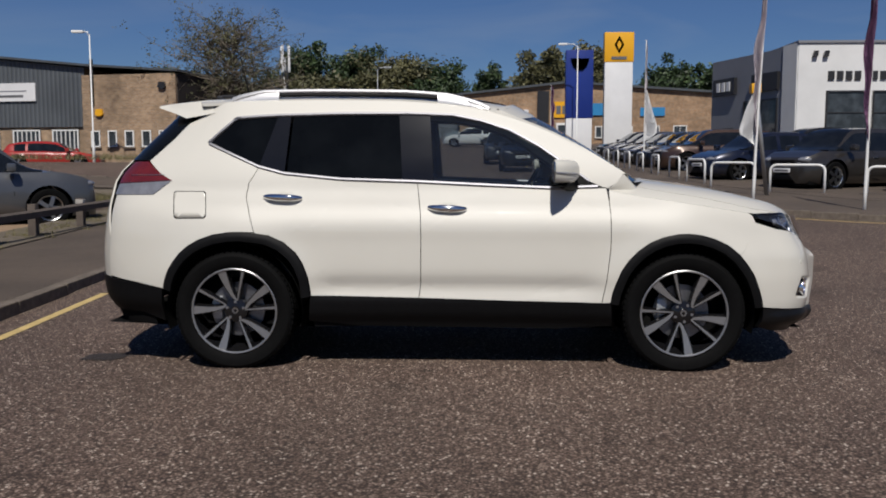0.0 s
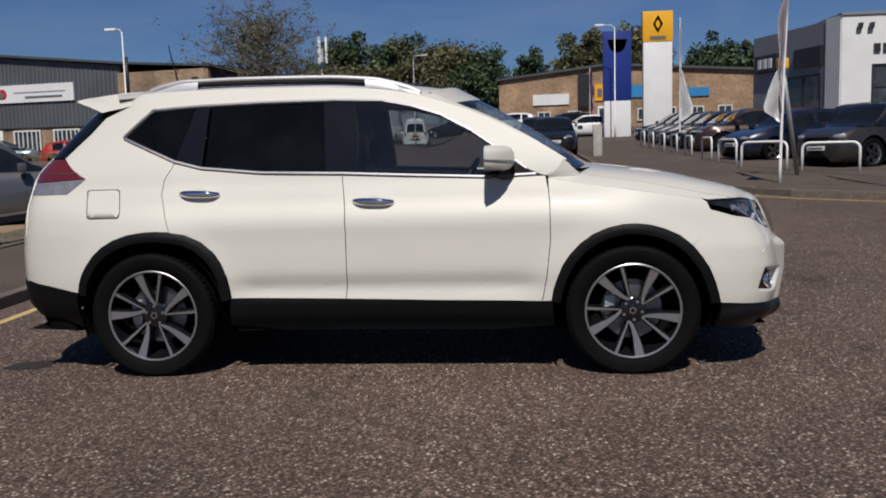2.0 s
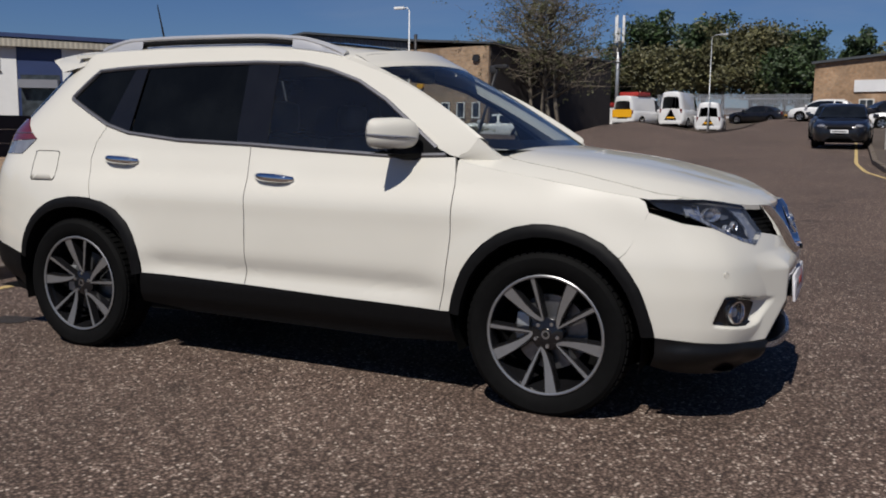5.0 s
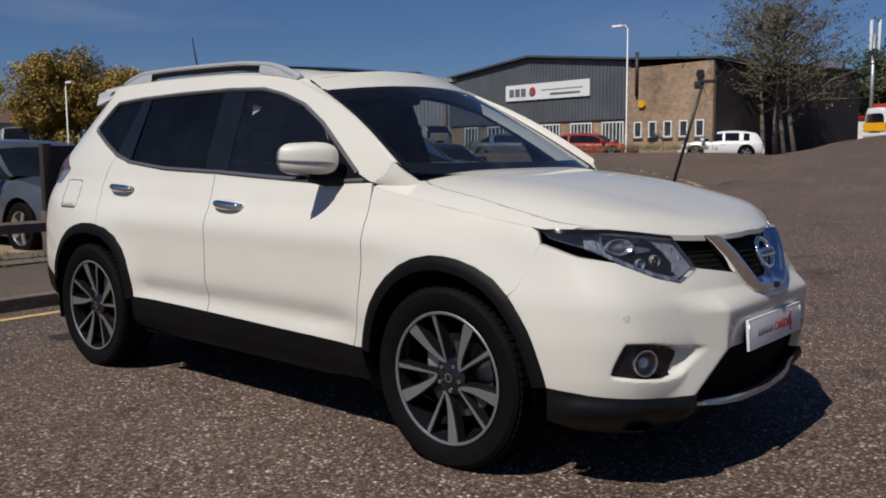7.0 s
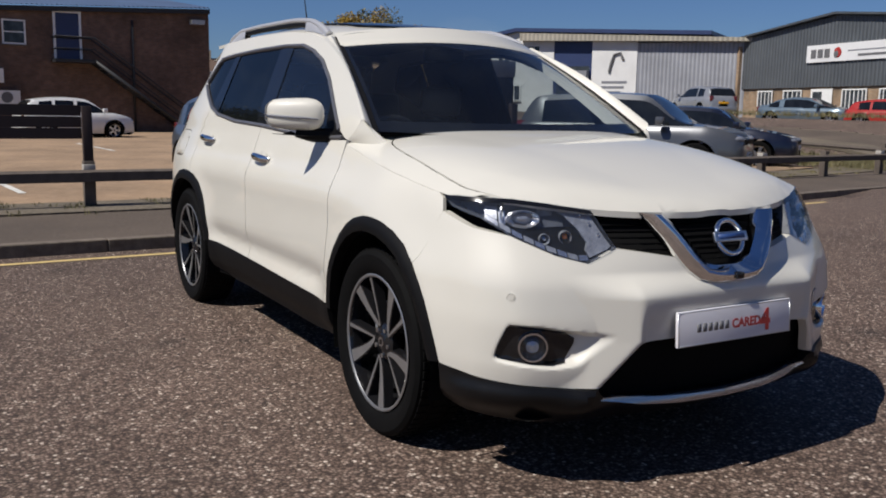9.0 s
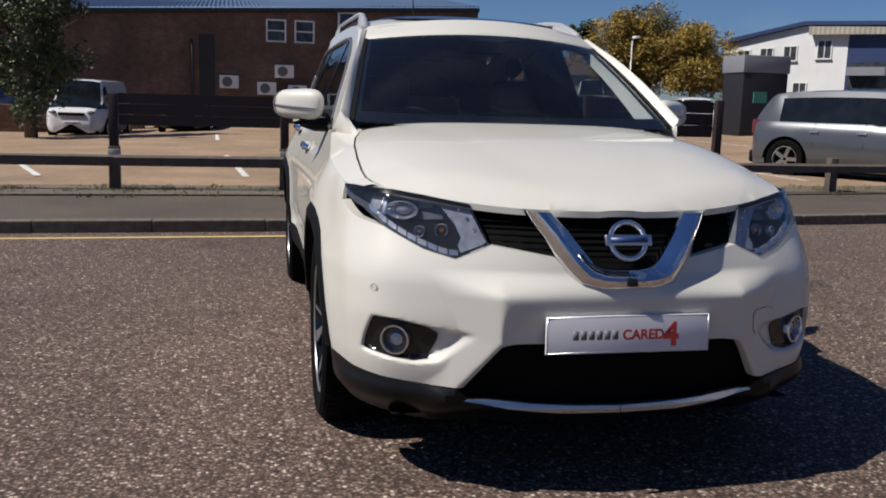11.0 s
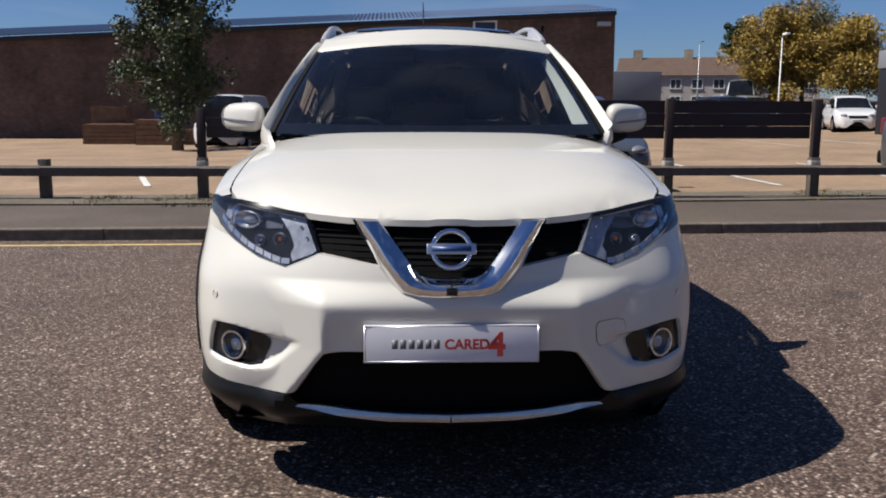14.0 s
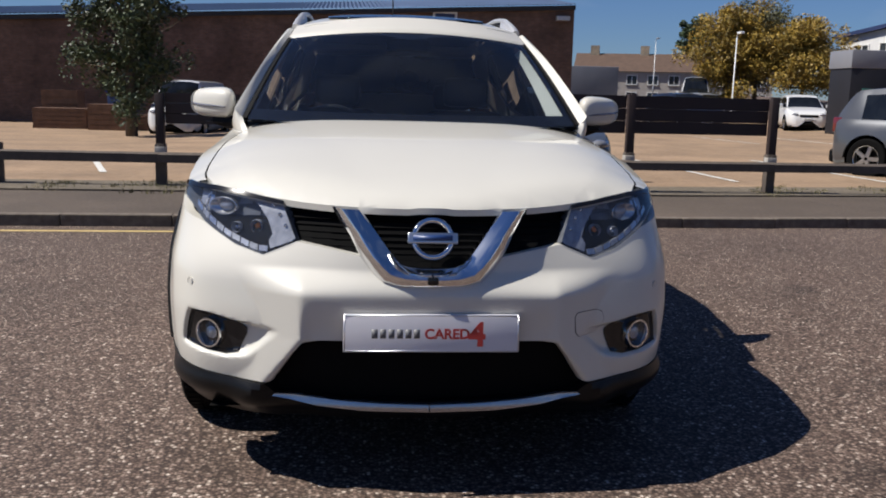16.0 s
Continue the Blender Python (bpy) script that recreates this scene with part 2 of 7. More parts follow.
TAN_BRICK = bricks("tan_brick", (0.36, 0.235, 0.135), (0.25, 0.155, 0.09), (0.30, 0.25, 0.19))
BROWN_BRICK = bricks("brown_brick", (0.18, 0.10, 0.068), (0.13, 0.072, 0.052), (0.13, 0.10, 0.083))
ORANGE_BRICK = bricks("orange_brick", (0.40, 0.24, 0.13), (0.30, 0.17, 0.09), (0.32, 0.26, 0.19))
GREY_CLAD = cladding("grey_profiled_sheet", (0.085, 0.095, 0.105), 0.25)
LIGHT_CLAD = cladding("light_grey_sheet", (0.30, 0.31, 0.34), 0.25)
ROOF_SHEET = cladding("cement_roof_sheet", (0.36, 0.33, 0.27), 0.3)
BLUE_SHEET = cladding("blue_roof_sheet", (0.06, 0.10, 0.19), 0.15)
WHITE_WALL = plain("white_render", (0.62, 0.62, 0.61), 0.7, vary=0.06, scale=1)
GREY_WALL = plain("grey_panel", (0.19, 0.195, 0.215), 0.45, vary=0.06, scale=1)
NAVY = plain("navy_panel", (0.012, 0.03, 0.19), 0.35, vary=0.1, scale=1)
DARK_BLUE = plain("dark_blue_fascia", (0.02, 0.035, 0.10), 0.45, vary=0.1, scale=1)
SIGN_YELLOW = plain("yellow_panel", (0.72, 0.36, 0.015), 0.35, vary=0.05, scale=1)
SIGN_WHITE = plain("white_panel", (0.66, 0.66, 0.66), 0.4, vary=0.06, scale=1)
SIGN_BLUE = plain("bright_blue_panel", (0.03, 0.20, 0.42), 0.4, vary=0.08, scale=1)
WINDOW = glass_dark("window_pane", (0.03, 0.035, 0.04), 0.04)
GALV = plain("galvanised_steel", (0.42, 0.43, 0.44), 0.45, 0.7, vary=0.12)
WHITE_PAINT = plain("white_gloss_paint", (0.72, 0.72, 0.70), 0.35, vary=0.08)
BLACK_PAINT = plain("black_steel", (0.015, 0.015, 0.017), 0.5, vary=0.2)
BARK = plain("bark", (0.11, 0.085, 0.06), 0.9, vary=0.35, scale=8)
PALE_BARK = plain("pale_bark", (0.15, 0.125, 0.095), 0.9, vary=0.35, scale=8)
LEAF_DARK = leaf_mat("dark_leaves", (0.012, 0.026, 0.009), (0.05, 0.085, 0.025))
LEAF_OLIVE = leaf_mat("olive_leaves", (0.05, 0.052, 0.02), (0.13, 0.12, 0.05))
LEAF_YELLOW = leaf_mat("yellow_leaves", (0.13, 0.10, 0.02), (0.42, 0.27, 0.035))
LEAF_TWIG = leaf_mat("spring_twigs", (0.05, 0.052, 0.022), (0.13, 0.125, 0.055))
LEAF_BIRCH = leaf_mat("birch_leaves", (0.02, 0.036, 0.013), (0.07, 0.095, 0.035))
GRASS = leaf_mat("dry_grass", (0.06, 0.065, 0.02), (0.24, 0.20, 0.09))
FLAG_CLOTH = plain("printed_flag_cloth", (0.45, 0.40, 0.44), 0.8, vary=0.3, scale=3)
FLAG_PURPLE = plain("purple_flag_cloth", (0.14, 0.06, 0.13), 0.8, vary=0.4, scale=3)


# ---- mesh helpers ----
def part(name, bm, material, parent=None, label="", smooth=True, sharp=None, outward=None):
    """Links a bmesh as one mesh object, under a thing or a part."""
    me = bpy.data.meshes.new(name)
    bmesh.ops.recalc_face_normals(bm, faces=bm.faces)
    if outward is not None:
        if sum(f.normal.dot(f.calc_center_median() - Vector((f.calc_center_median().x * .6, 0, outward))) * f.calc_area() for f in bm.faces) < 0:
            bmesh.ops.reverse_faces(bm, faces=bm.faces)
    bm.to_mesh(me)
    bm.free()
    for mt in material if isinstance(material, (list, tuple)) else [material]:
        me.materials.append(mt)
    if smooth:
        me.polygons.foreach_set("use_smooth", [True] * len(me.polygons))
        if sharp is not None:
            me.set_sharp_from_angle(angle=radians(sharp))
    ob = new(name, me)
    if parent:
        ob.parent = parent
    if label:
        tagged(ob, label)
    return ob


def empty(name, m=None, label="", category="", group=""):
    ob = new(name)
    ob.empty_display_size = 0.2
    if m is not None:
        ob.matrix_basis = m
    return tagged(ob, label, category, group)


def box(x0, x1, y0, y1, z0, z1, bev=0.0, bm=None):
    bm = bm or bmesh.new()
    r = bmesh.ops.create_cube(bm, size=1.0)
    for v in r["verts"]:
        v.co = Vector((x0 + (v.co.x + .5) * (x1 - x0), y0 + (v.co.y + .5) * (y1 - y0), z0 + (v.co.z + .5) * (z1 - z0)))
    if bev:
        es = list({e for v in r["verts"] for e in v.link_edges})
        bmesh.ops.bevel(bm, geom=es, offset=bev, segments=2, affect="EDGES", profile=0.6)
    return bm


def tube(path, radius, sides=8, bm=None, caps=True):
    """A round bar along a path; radius a number or one for each point."""
    bm = bm or bmesh.new()
    path = [Vector(p) for p in path]
    rings = []
    for i, p in enumerate(path):
        d = (path[min(i + 1, len(path) - 1)] - path[max(i - 1, 0)]).normalized()
        u = d.orthogonal().normalized() if abs(d.z) > .9 else d.cross(Vector((0, 0, 1))).normalized()
        w = d.cross(u)
        r = radius[i] if isinstance(radius, (list, tuple)) else radius
        rings.append([bm.verts.new(p + r * (math.cos(a) * u + math.sin(a) * w)) for a in [2 * math.pi * k / sides for k in range(sides)]])
    for a, b in zip(rings, rings[1:]):
        best = min(range(sides), key=lambda k: (a[0].co - b[k].co).length)
        for k in range(sides):
            bm.faces.new((a[k], a[(k + 1) % sides], b[(k + 1 + best) % sides], b[(k + best) % sides]))
    if caps:
        bm.faces.new(rings[0][::-1])
        bm.faces.new(rings[-1])
    return bm


def lathe(profile, steps=48, bm=None, closed=False):
    """Turns (radius, y) pairs round the y axis."""
    bm = bm or bmesh.new()
    rings = []
    for k in range(steps):
        a = 2 * math.pi * k / steps
        rings.append([bm.verts.new((r * math.cos(a), y, r * math.sin(a))) for r, y in profile])
    n = len(profile)
    for k in range(steps):
        p, q = rings[k], rings[(k + 1) % steps]
        for i in range(n if closed else n - 1):
            j = (i + 1) % n
            bm.faces.new((p[i], p[j], q[j], q[i]))
    return bm


def grid(us, vs, f, bm=None):
    bm = bm or bmesh.new()
    rows = [[bm.verts.new(f(u, v)) for v in vs] for u in us]
    for a, b in zip(rows, rows[1:]):
        for i in range(len(vs) - 1):
            bm.faces.new((a[i], a[i + 1], b[i + 1], b[i]))
    return bm


def prism(outline, w0, w1, f):
    """A solid from a closed 2-D outline; f(u, v, w) gives the place."""
    bm = bmesh.new()
    a = [bm.verts.new(f(u, v, w0)) for u, v in outline]
    b = [bm.verts.new(f(u, v, w1)) for u, v in outline]
    bm.faces.new(a)
    bm.faces.new(b)
    for i in range(len(a)):
        j = (i + 1) % len(a)
        bm.faces.new((a[i], a[j], b[j], b[i]))
    bmesh.ops.triangulate(bm, faces=[g for g in bm.faces if len(g.verts) > 4], ngon_method='EAR_CLIP')
    return bm


def skin(outline, f, step=0.05, rim=0.012, out=0.0, holes=()):
    """A panel trimmed to a 2-D outline and laid on the surface f(u, v, out), its edges turned in by rim."""
    bm = bmesh.new()
    pts, _, tris, _, _, _ = delaunay_2d_cdt([Vector((u, v)) for u, v in outline], [], [list(range(len(outline)))], 1, 1e-6)
    vs = [bm.verts.new((p.x, p.y, out)) for p in pts]
    area = sum(a[0] * b[1] - b[0] * a[1] for a, b in zip(outline, outline[1:] + outline[:1]))
    for t in tris:
        bm.faces.new([vs[k] for k in (t if area > 0 else t[::-1])])
    su, sv = (step, step) if isinstance(step, (int, float)) else step
    for ax, st in ((0, su), (1, sv)):
        lo, hi = min(p[ax] for p in outline), max(p[ax] for p in outline)
        k = math.floor(lo / st) + 1
        while k * st < hi - 1e-6:
            if k * st > lo + 1e-6:
                co, no = [0, 0, 0], [0, 0, 0]
                co[ax], no[ax] = k * st, 1
                bmesh.ops.bisect_plane(bm, geom=bm.verts[:] + bm.edges[:] + bm.faces[:], plane_co=co, plane_no=no, dist=1e-6)
            k += 1
    if rim:
        edges = [e for e in bm.edges if e.is_boundary]
        r = bmesh.ops.extrude_edge_only(bm, edges=edges)
        for v in [g for g in r["geom"] if isinstance(g, bmesh.types.BMVert)]:
            v.co.z -= rim
    for v in bm.verts:
        v.co = f(v.co.x, v.co.y, v.co.z)
    return bm


def mirrored(bm):
    """A copy of a bmesh, mirrored in y."""
    me = bpy.data.meshes.new("tmp")
    bm.to_mesh(me)
    b2 = bmesh.new()
    b2.from_mesh(me)
    bpy.data.meshes.remove(me)
    for v in b2.verts:
        v.co.y = -v.co.y
    bmesh.ops.reverse_faces(b2, faces=b2.faces)
    return b2


def uv_box(ob):
    """UVs in metres: u along the face, v up."""
    me = ob.data
    uvl = me.uv_layers.new(name="UVMap")
    for p in me.polygons:
        n = p.normal
        for li in p.loop_indices:
            c = me.vertices[me.loops[li].vertex_index].co
            if abs(n.z) > .7:
                uvl.data[li].uv = (c.x, c.y)
            else:
                h = Vector((-n.y, n.x, 0)).normalized()
                uvl.data[li].uv = (c.dot(h), c.z)
    return ob


# ---- hero car: body surface ----
def curve(xs, ys):
    """A smooth monotone-safe cubic through the given knots."""
    xs, ys = np.array(xs, float), np.array(ys, float)
    h, d = np.diff(xs), np.diff(ys) / np.diff(xs)
    m = np.zeros(len(xs))
    m[0], m[-1] = d[0], d[-1]
    for i in range(1, len(xs) - 1):
        m[i] = 0 if d[i - 1] * d[i] <= 0 else 3 * (h[i - 1] + h[i]) / ((2 * h[i] + h[i - 1]) / d[i - 1] + (h[i] + 2 * h[i - 1]) / d[i])

    def f(v):
        v = min(max(v, xs[0]), xs[-1])
        i = min(int(np.searchsorted(xs, v, "right")) - 1, len(xs) - 2)
        t, k = (v - xs[i]) / h[i], h[i]
        return float((2 * t**3 - 3 * t**2 + 1) * ys[i] + (t**3 - 2 * t**2 + t) * k * m[i] + (3 * t**2 - 2 * t**3) * ys[i + 1] + (t**3 - t**2) * k * m[i + 1])
    return f


def ease(a, b, v):
    t = min(max((v - a) / (b - a), 0.0), 1.0)
    return t * t * (3 - 2 * t)


# plan of one half, front middle to rear middle, at bumper height: x against the run s, y against s
PLAN = [(2.285, 0), (2.272, .2), (2.232, .42), (2.165, .62), (2.09, .75), (1.96, .835), (1.75, .872), (1.5, .888), (1.35, .892), (1.0, .884), (.5, .874), (0, .87),
        (-.5, .872), (-1, .882), (-1.35, .889), (-1.7, .872), (-1.95, .83), (-2.15, .735), (-2.27, .56), (-2.33, .3), (-2.35, 0)]
RUN = [0.0]
for (xa, ya), (xb, yb) in zip(PLAN, PLAN[1:]):
    RUN.append(RUN[-1] + math.hypot(xb - xa, yb - ya))
plan_x, plan_y = curve(RUN, [p[0] for p in PLAN]), curve(RUN, [p[1] for p in PLAN])
run_of_x = curve([-p[0] for p in PLAN], RUN)
run_of_y = curve([p[1] for p in PLAN[:8]], RUN[:8])
narrow = curve([.15, .25, .35, .45, .6, .8, .9, .96, 1.0, 1.06, 1.1, 1.15, 1.39, 1.55, 1.7], [.93, .955, .975, .99, 1.0, .997, .985, .97, .952, .915, .895, .88, .775, .70, .63])
nose = curve([.15, .25, .35, .45, .55, .65, .75, .85, .95, 1.05], [-.16, -.07, -.015, 0, 0, -.012, -.035, -.07, -.13, -.25])
stern = curve([.15, .3, .5, .65, .9, 1.05, 1.15, 1.3, 1.55, 1.7], [.12, .05, .005, 0, .02, .045, .07, .2, .45, .6])


pocket_top = curve([.44, .60, .70, .765, .80], [.545, .560, .576, .579, .575])
pocket_low = curve([.44, .50, .58, .64, .72, .80], [.541, .500, .440, .432, .437, .452])
pocket_end = curve([.43, .50, .58], [.800, .790, .768])


def wall(s, z, out=0.0):
    """A point of the car's right flank, front or tail: s along the plan, z up, out metres proud of it."""
    px, py = plan_x(s), plan_y(s)
    x = px + (nose(z) - .034 * ease(.68, .86, z) * ease(.12, .55, py)) * ease(1.15, 2.15, px) + stern(z) * ease(-1.3, -2.2, px)
    y = py * narrow(z) * (1 - .016 * ease(.68, .85, z) * ease(.50, .80, py) * ease(1.35, 1.72, px))
    for ax in (1.3525, -1.3525):
        r = math.hypot(x - ax, z - .36)
        y += .016 * math.exp(-((r - .45) / .10) ** 2) * ease(.5, .8, py)
    mid = ease(1.0, .7, abs(x))
    y += mid * (.003 * math.exp(-((z - .425) / .03) ** 2) - .022 * math.exp(-((z - .51) / .055) ** 2))
    y += -.013 * math.exp(-((z - .99) / .05) ** 2) * ease(1.75, 1.3, abs(x + .2)) + .008 * math.exp(-((z - .87) / .05) ** 2) * ease(1.5, 1.0, abs(x))
    if px > 1.7:
        # a flat middle standing forward between two creases, and an undercut below its ledge
        yc = .39 + .78 * max(0, .52 - z)
        xc = 2.281 - .42 * max(0, .52 - z)
        mid, side = xc + .010 * (1 - (y / yc) ** 2), xc + .002 - .62 * (y - yc)
        low = .5 * (mid + side - math.hypot(mid - side, .006))
        x += max(0, low - x) * ease(.735, .655, z) * ease(.22, .30, z) * ease(.66, .52, y)
        x -= .018 * ease(.65, .53, z) * ease(yc + .012, yc - .03, y) * ease(.28, .36, z)
        # fog lamp pocket, running out into a scoop towards the middle
        if .43 < z < .59 and .44 < y < .81:
            x -= .036 * ease(.446, .60, y) * ease(0, .018, pocket_top(y) - z) * ease(0, .026, z - pocket_low(y)) * ease(0, .022, pocket_end(z) - y)
    if out:
        e = 1e-3
        ax, ay = plan_x(s + e) - plan_x(s - e), plan_y(s + e) - plan_y(s - e)
        k = math.hypot(ax, ay) or 1
        x, y = x + out * ay / k, y - out * ax / k
    return Vector((x, -y, z))


# upper surfaces of the hero car
hood_line = curve([.85, 1.0, 1.2, 1.45, 1.7, 1.9, 2.02, 2.1, 2.15, 2.19], [1.165, 1.15, 1.13, 1.10, 1.062, 1.022, .99, .962, .94, .913])
edge_x = curve([0, .15, .318, .472, .605, .712, .77, .82, .9], [2.181, 2.171, 2.131, 2.07, 2.004, 1.927, 1.86, 1.725, 1.45])
edge_z = curve([0, .15, .318, .472, .605, .712, .80], [.913, .914, .917, .928, .944, .957, .956])
fender_z = curve([.85, 1.1, 1.3, 1.5, 1.7, 1.78, 1.9, 2.0], [1.10, 1.055, 1.025, .995, .964, .955, .956, .957])


def run_at(x, z):
    """The run s at which the flank at height z has this x (side only)."""
    s = run_of_x(-x)
    for _ in range(8):
        s += wall(s, z).x - x
    return s


def flank_y(x, z):
    return -wall(run_at(x, z), z).y


edge_y = curve([-2.181, -2.171, -2.131, -2.07, -2.004, -1.927, -1.86, -1.725, -1.45], [0, .15, .318, .472, .605, .712, .77, .82, .9])


def deck_mid(x):
    """Height of the bonnet along its middle."""
    return hood_line(min(x, 2.19)) + .020 * ease(2.0, 1.5, x)


def deck(x, y, out=0.0):
    """The bonnet and the tops of the front wings."""
    a = abs(y)
    if x < 1.75:
        ye = flank_y(x, fender_z(x))
        ze = fender_z(x)
    else:
        ye = max(edge_y(-x), .05)
        ze = edge_z(min(ye, .8))
    t = min(a / ye, 1.0)
    m = deck_mid(x)
    z = m - (m - ze) * (.25 * t ** 2 + .75 * t ** 5)
    yc = .70 - .34 * (x - 1.55)
    z += .013 * max(0, 1 - (yc - a) / .34 if a < yc else 1 - (a - yc) / .13) * ease(2.16, 2.0, x) * ease(.95, 1.25, x) * (1 - t ** 4)
    return Vector((x, y, z + out))


roof_mid = curve([-1.95, -1.7, -1.4, -.9, -.4, 0, .25, .42], [1.625, 1.655, 1.68, 1.70, 1.697, 1.675, 1.64, 1.605])
roof_edge = curve([-1.9, -1.65, -1.366, -.874, -.383, -.033, .209, .45], [1.60, 1.622, 1.633, 1.643, 1.637, 1.608, 1.566, 1.50])


def roof_half(x):
    return flank_y(max(x, -1.45), roof_edge(x)) + .0


def roof(x, y, out=0.0):
    h = roof_half(x)
    t = min(abs(y) / h, 1.0)
    m, e = roof_mid(x), roof_edge(x)
    return Vector((x, y, m - (m - e) * (.45 * t ** 2 + .55 * t ** 6) + out))


def screen(v, w, out=0.0):
    """The windscreen: v from 0 at the cowl to 1 at the roof, w from -1 to 1 across."""
    a = abs(w)
    half = .735 + (.572 - .735) * v
    x = 1.02 + (.255 - 1.02) * v + (1 - a ** 2.2) * (.17 * (1 - v) + .14 * v)
    z = 1.148 + (1.572 - 1.148) * v + (1 - a ** 2) * (-.012 * (1 - v) + .045 * v) + .02 * math.sin(math.pi * v)
    return Vector((x + .5 * out, w * half, z + .8 * out))


def lathe_at(p, r):
    """A small dome facing forward at a point."""
    bm = lathe([(.0001, r * .7), (r * .6, r * .5), (r, 0)], 12)
    bm.transform(Matrix.Translation(p) @ Matrix.Rotation(radians(-70), 4, "Z"))
    return bm


def S(x, z):
    return (run_at(x, z), z)


def F(y, z):
    return (run_of_y(y), z)


def arc(cx, cz, r, a0, a1, n=22, sq=1.0):
    return [S(cx + r * sq * math.cos(math.radians(a0 + (a1 - a0) * k / n)), cz + r * math.sin(math.radians(a0 + (a1 - a0) * k / n))) for k in range(n + 1)]


def hero_car():
    car = empty("parked_suv", label="pearl white SUV with black cladding parked on brown tarmac", category="car")
    ax = 1.3525

    def both(name, bm, mat, label="", smooth=True, sharp=35):
        m2 = mirrored(bm)
        a = part(name, bm, mat, car, label, smooth, sharp, .9)
        part(name, m2, mat, car, label, smooth, sharp, .9)
        return a

    # hidden dark core, so that every joint and opening shows dark behind
    zs = [.26, .36, .5, .7, .85, .95, 1.02, 1.08]
    ss = [RUN[-1] * k / 90 for k in range(91)]

    def core(s, z):
        p = wall(s, z, -.035)
        if p.x > .85:
            p.z = min(p.z, fender_z(min(p.x, 1.8)) - .06, .90 + .25 * max(0, 1.55 - p.x))
        return p
    bm = grid(ss, zs, core)
    bmesh.ops.delete(bm, geom=[f for f in bm.faces if any(min(math.hypot(v.co.x - c, v.co.z - .35) for c in (ax, -ax)) < .48 and -v.co.y > .5 for v in f.verts)], context="FACES")
    both("inner_shell", bm, DARK_GAP, "dark inner shell behind the panels")
    bm = grid([-2.2 + .1 * k for k in range(44)], [-.7, 0, .7], lambda x, y: Vector((x, y, .24 + .04 * max(0, abs(x) - 1.7))))
    part("underbody", bm, DARK_GAP, car, "dark underbody")

    # --- flanks ---
    belt = [(.86, 1.112), (.58, 1.100), (.2, 1.118), (-.233, 1.137), (-.712, 1.152), (-1.057, 1.184), (-1.214, 1.225)]
    front_gap = [(.891, 1.104), (.905, 1.03), (.910, .951), (.910, .753), (.887, .551), (.862, .425)]
    mid_gap = [(-.243, 1.13), (-.222, .95), (-.218, .816), (-.220, .543), (-.231, .444)]
    rear_gap = [(-1.214, 1.222), (-1.268, 1.132), (-1.279, 1.049), (-1.247, .934), (-1.216, .842)]
    g = .0022
    fd = [S(x - g, z) for x, z in front_gap] + [S(.4, .425), S(0, .435), S(-.231 + g, .441)] + [S(x + g, z) for x, z in mid_gap[::-1]] + [S(.2, 1.115), S(.58, 1.097)]
    both("front_door", skin(fd, wall, (.045, .03), .014), PEARL)
    rd = [S(x - g, z) for x, z in mid_gap] + [S(-.55, .448), S(-.878, .452)] + [S(x, z) for x, z in [(-.884, .50), (-.897, .579), (-.928, .66), (-.967, .72), (-1.04, .784), (-1.13, .825), (-1.214, .838)]]
    rd += [S(x + g, z) for x, z in rear_gap[::-1]] + [S(-1.057, 1.181), S(-.712, 1.149)]
    both("rear_door", skin(rd, wall, (.045, .03), .014), PEARL)
    # front wing: from the door joint to the bumper joint, under the wing top line
    top = [S(x, fender_z(x)) for x in (1.72, 1.6, 1.5, 1.4, 1.3, 1.2, 1.1, 1.0, .905)]
    arch_f = [(.910, .42), (.922, .49), (.944, .553), (.972, .62), (1.012, .68), (1.068, .739), (1.138, .789), (1.215, .822), (1.30, .840), (1.37, .842), (1.44, .833), (1.52, .81), (1.60, .772), (1.665, .718), (1.718, .652), (1.752, .60), (1.782, .53), (1.805, .46), (1.818, .404)]
    fw = [S(x, z) for x, z in arch_f[:14]] + [S(1.69, .74), S(1.72, .80), S(1.745, .86), S(1.765, .905), S(1.748, .945)] + top + [S(x + g, z) for x, z in front_gap[1:]] + [S(.885, .42)]
    both("front_wing", skin(fw, wall, (.04, .03), .014), PEARL)
    # rear quarter with the window's rear corner and the tail lamp cut out
    arch_r = [(-.885, .455), (-.897, .579), (-.928, .66), (-.967, .72), (-1.04, .784), (-1.13, .825), (-1.214, .838), (-1.30, .846), (-1.377, .843), (-1.47, .828), (-1.551, .80), (-1.62, .762), (-1.677, .714), (-1.72, .66), (-1.752, .609), (-1.775, .55), (-1.786, .497)]
    tail_in = [(-1.925, 1.262), (-1.75, 1.148), (-1.862, 1.062)]
    q = [S(-1.216, .84 + g)] + [S(x - g, z) for x, z in rear_gap[::-1]] + [S(-1.375, 1.296), S(-1.53, 1.362), S(-1.545, 1.385), S(-1.459, 1.465), S(-1.376, 1.536), S(-1.236, 1.546), S(-1.1, 1.553), S(-.73, 1.563), S(-.311, 1.564), S(-.033, 1.553), S(.14, 1.517), S(.312, 1.461), S(.482, 1.369), S(.649, 1.252), S(.80, 1.142), S(.868, 1.112), S(.90, 1.107)]
    q += [S(.95, 1.135), S(.99, 1.19), S(.90, 1.25), S(.75, 1.345), S(.6, 1.425), S(.45, 1.488), S(.33, 1.528)]
    q += [S(x, roof_edge(x)) for x in (.209, .1, -.033, -.2, -.383, -.6, -.874, -1.1, -1.366, -1.45)]
    sq = run_at(-1.45, 1.63)
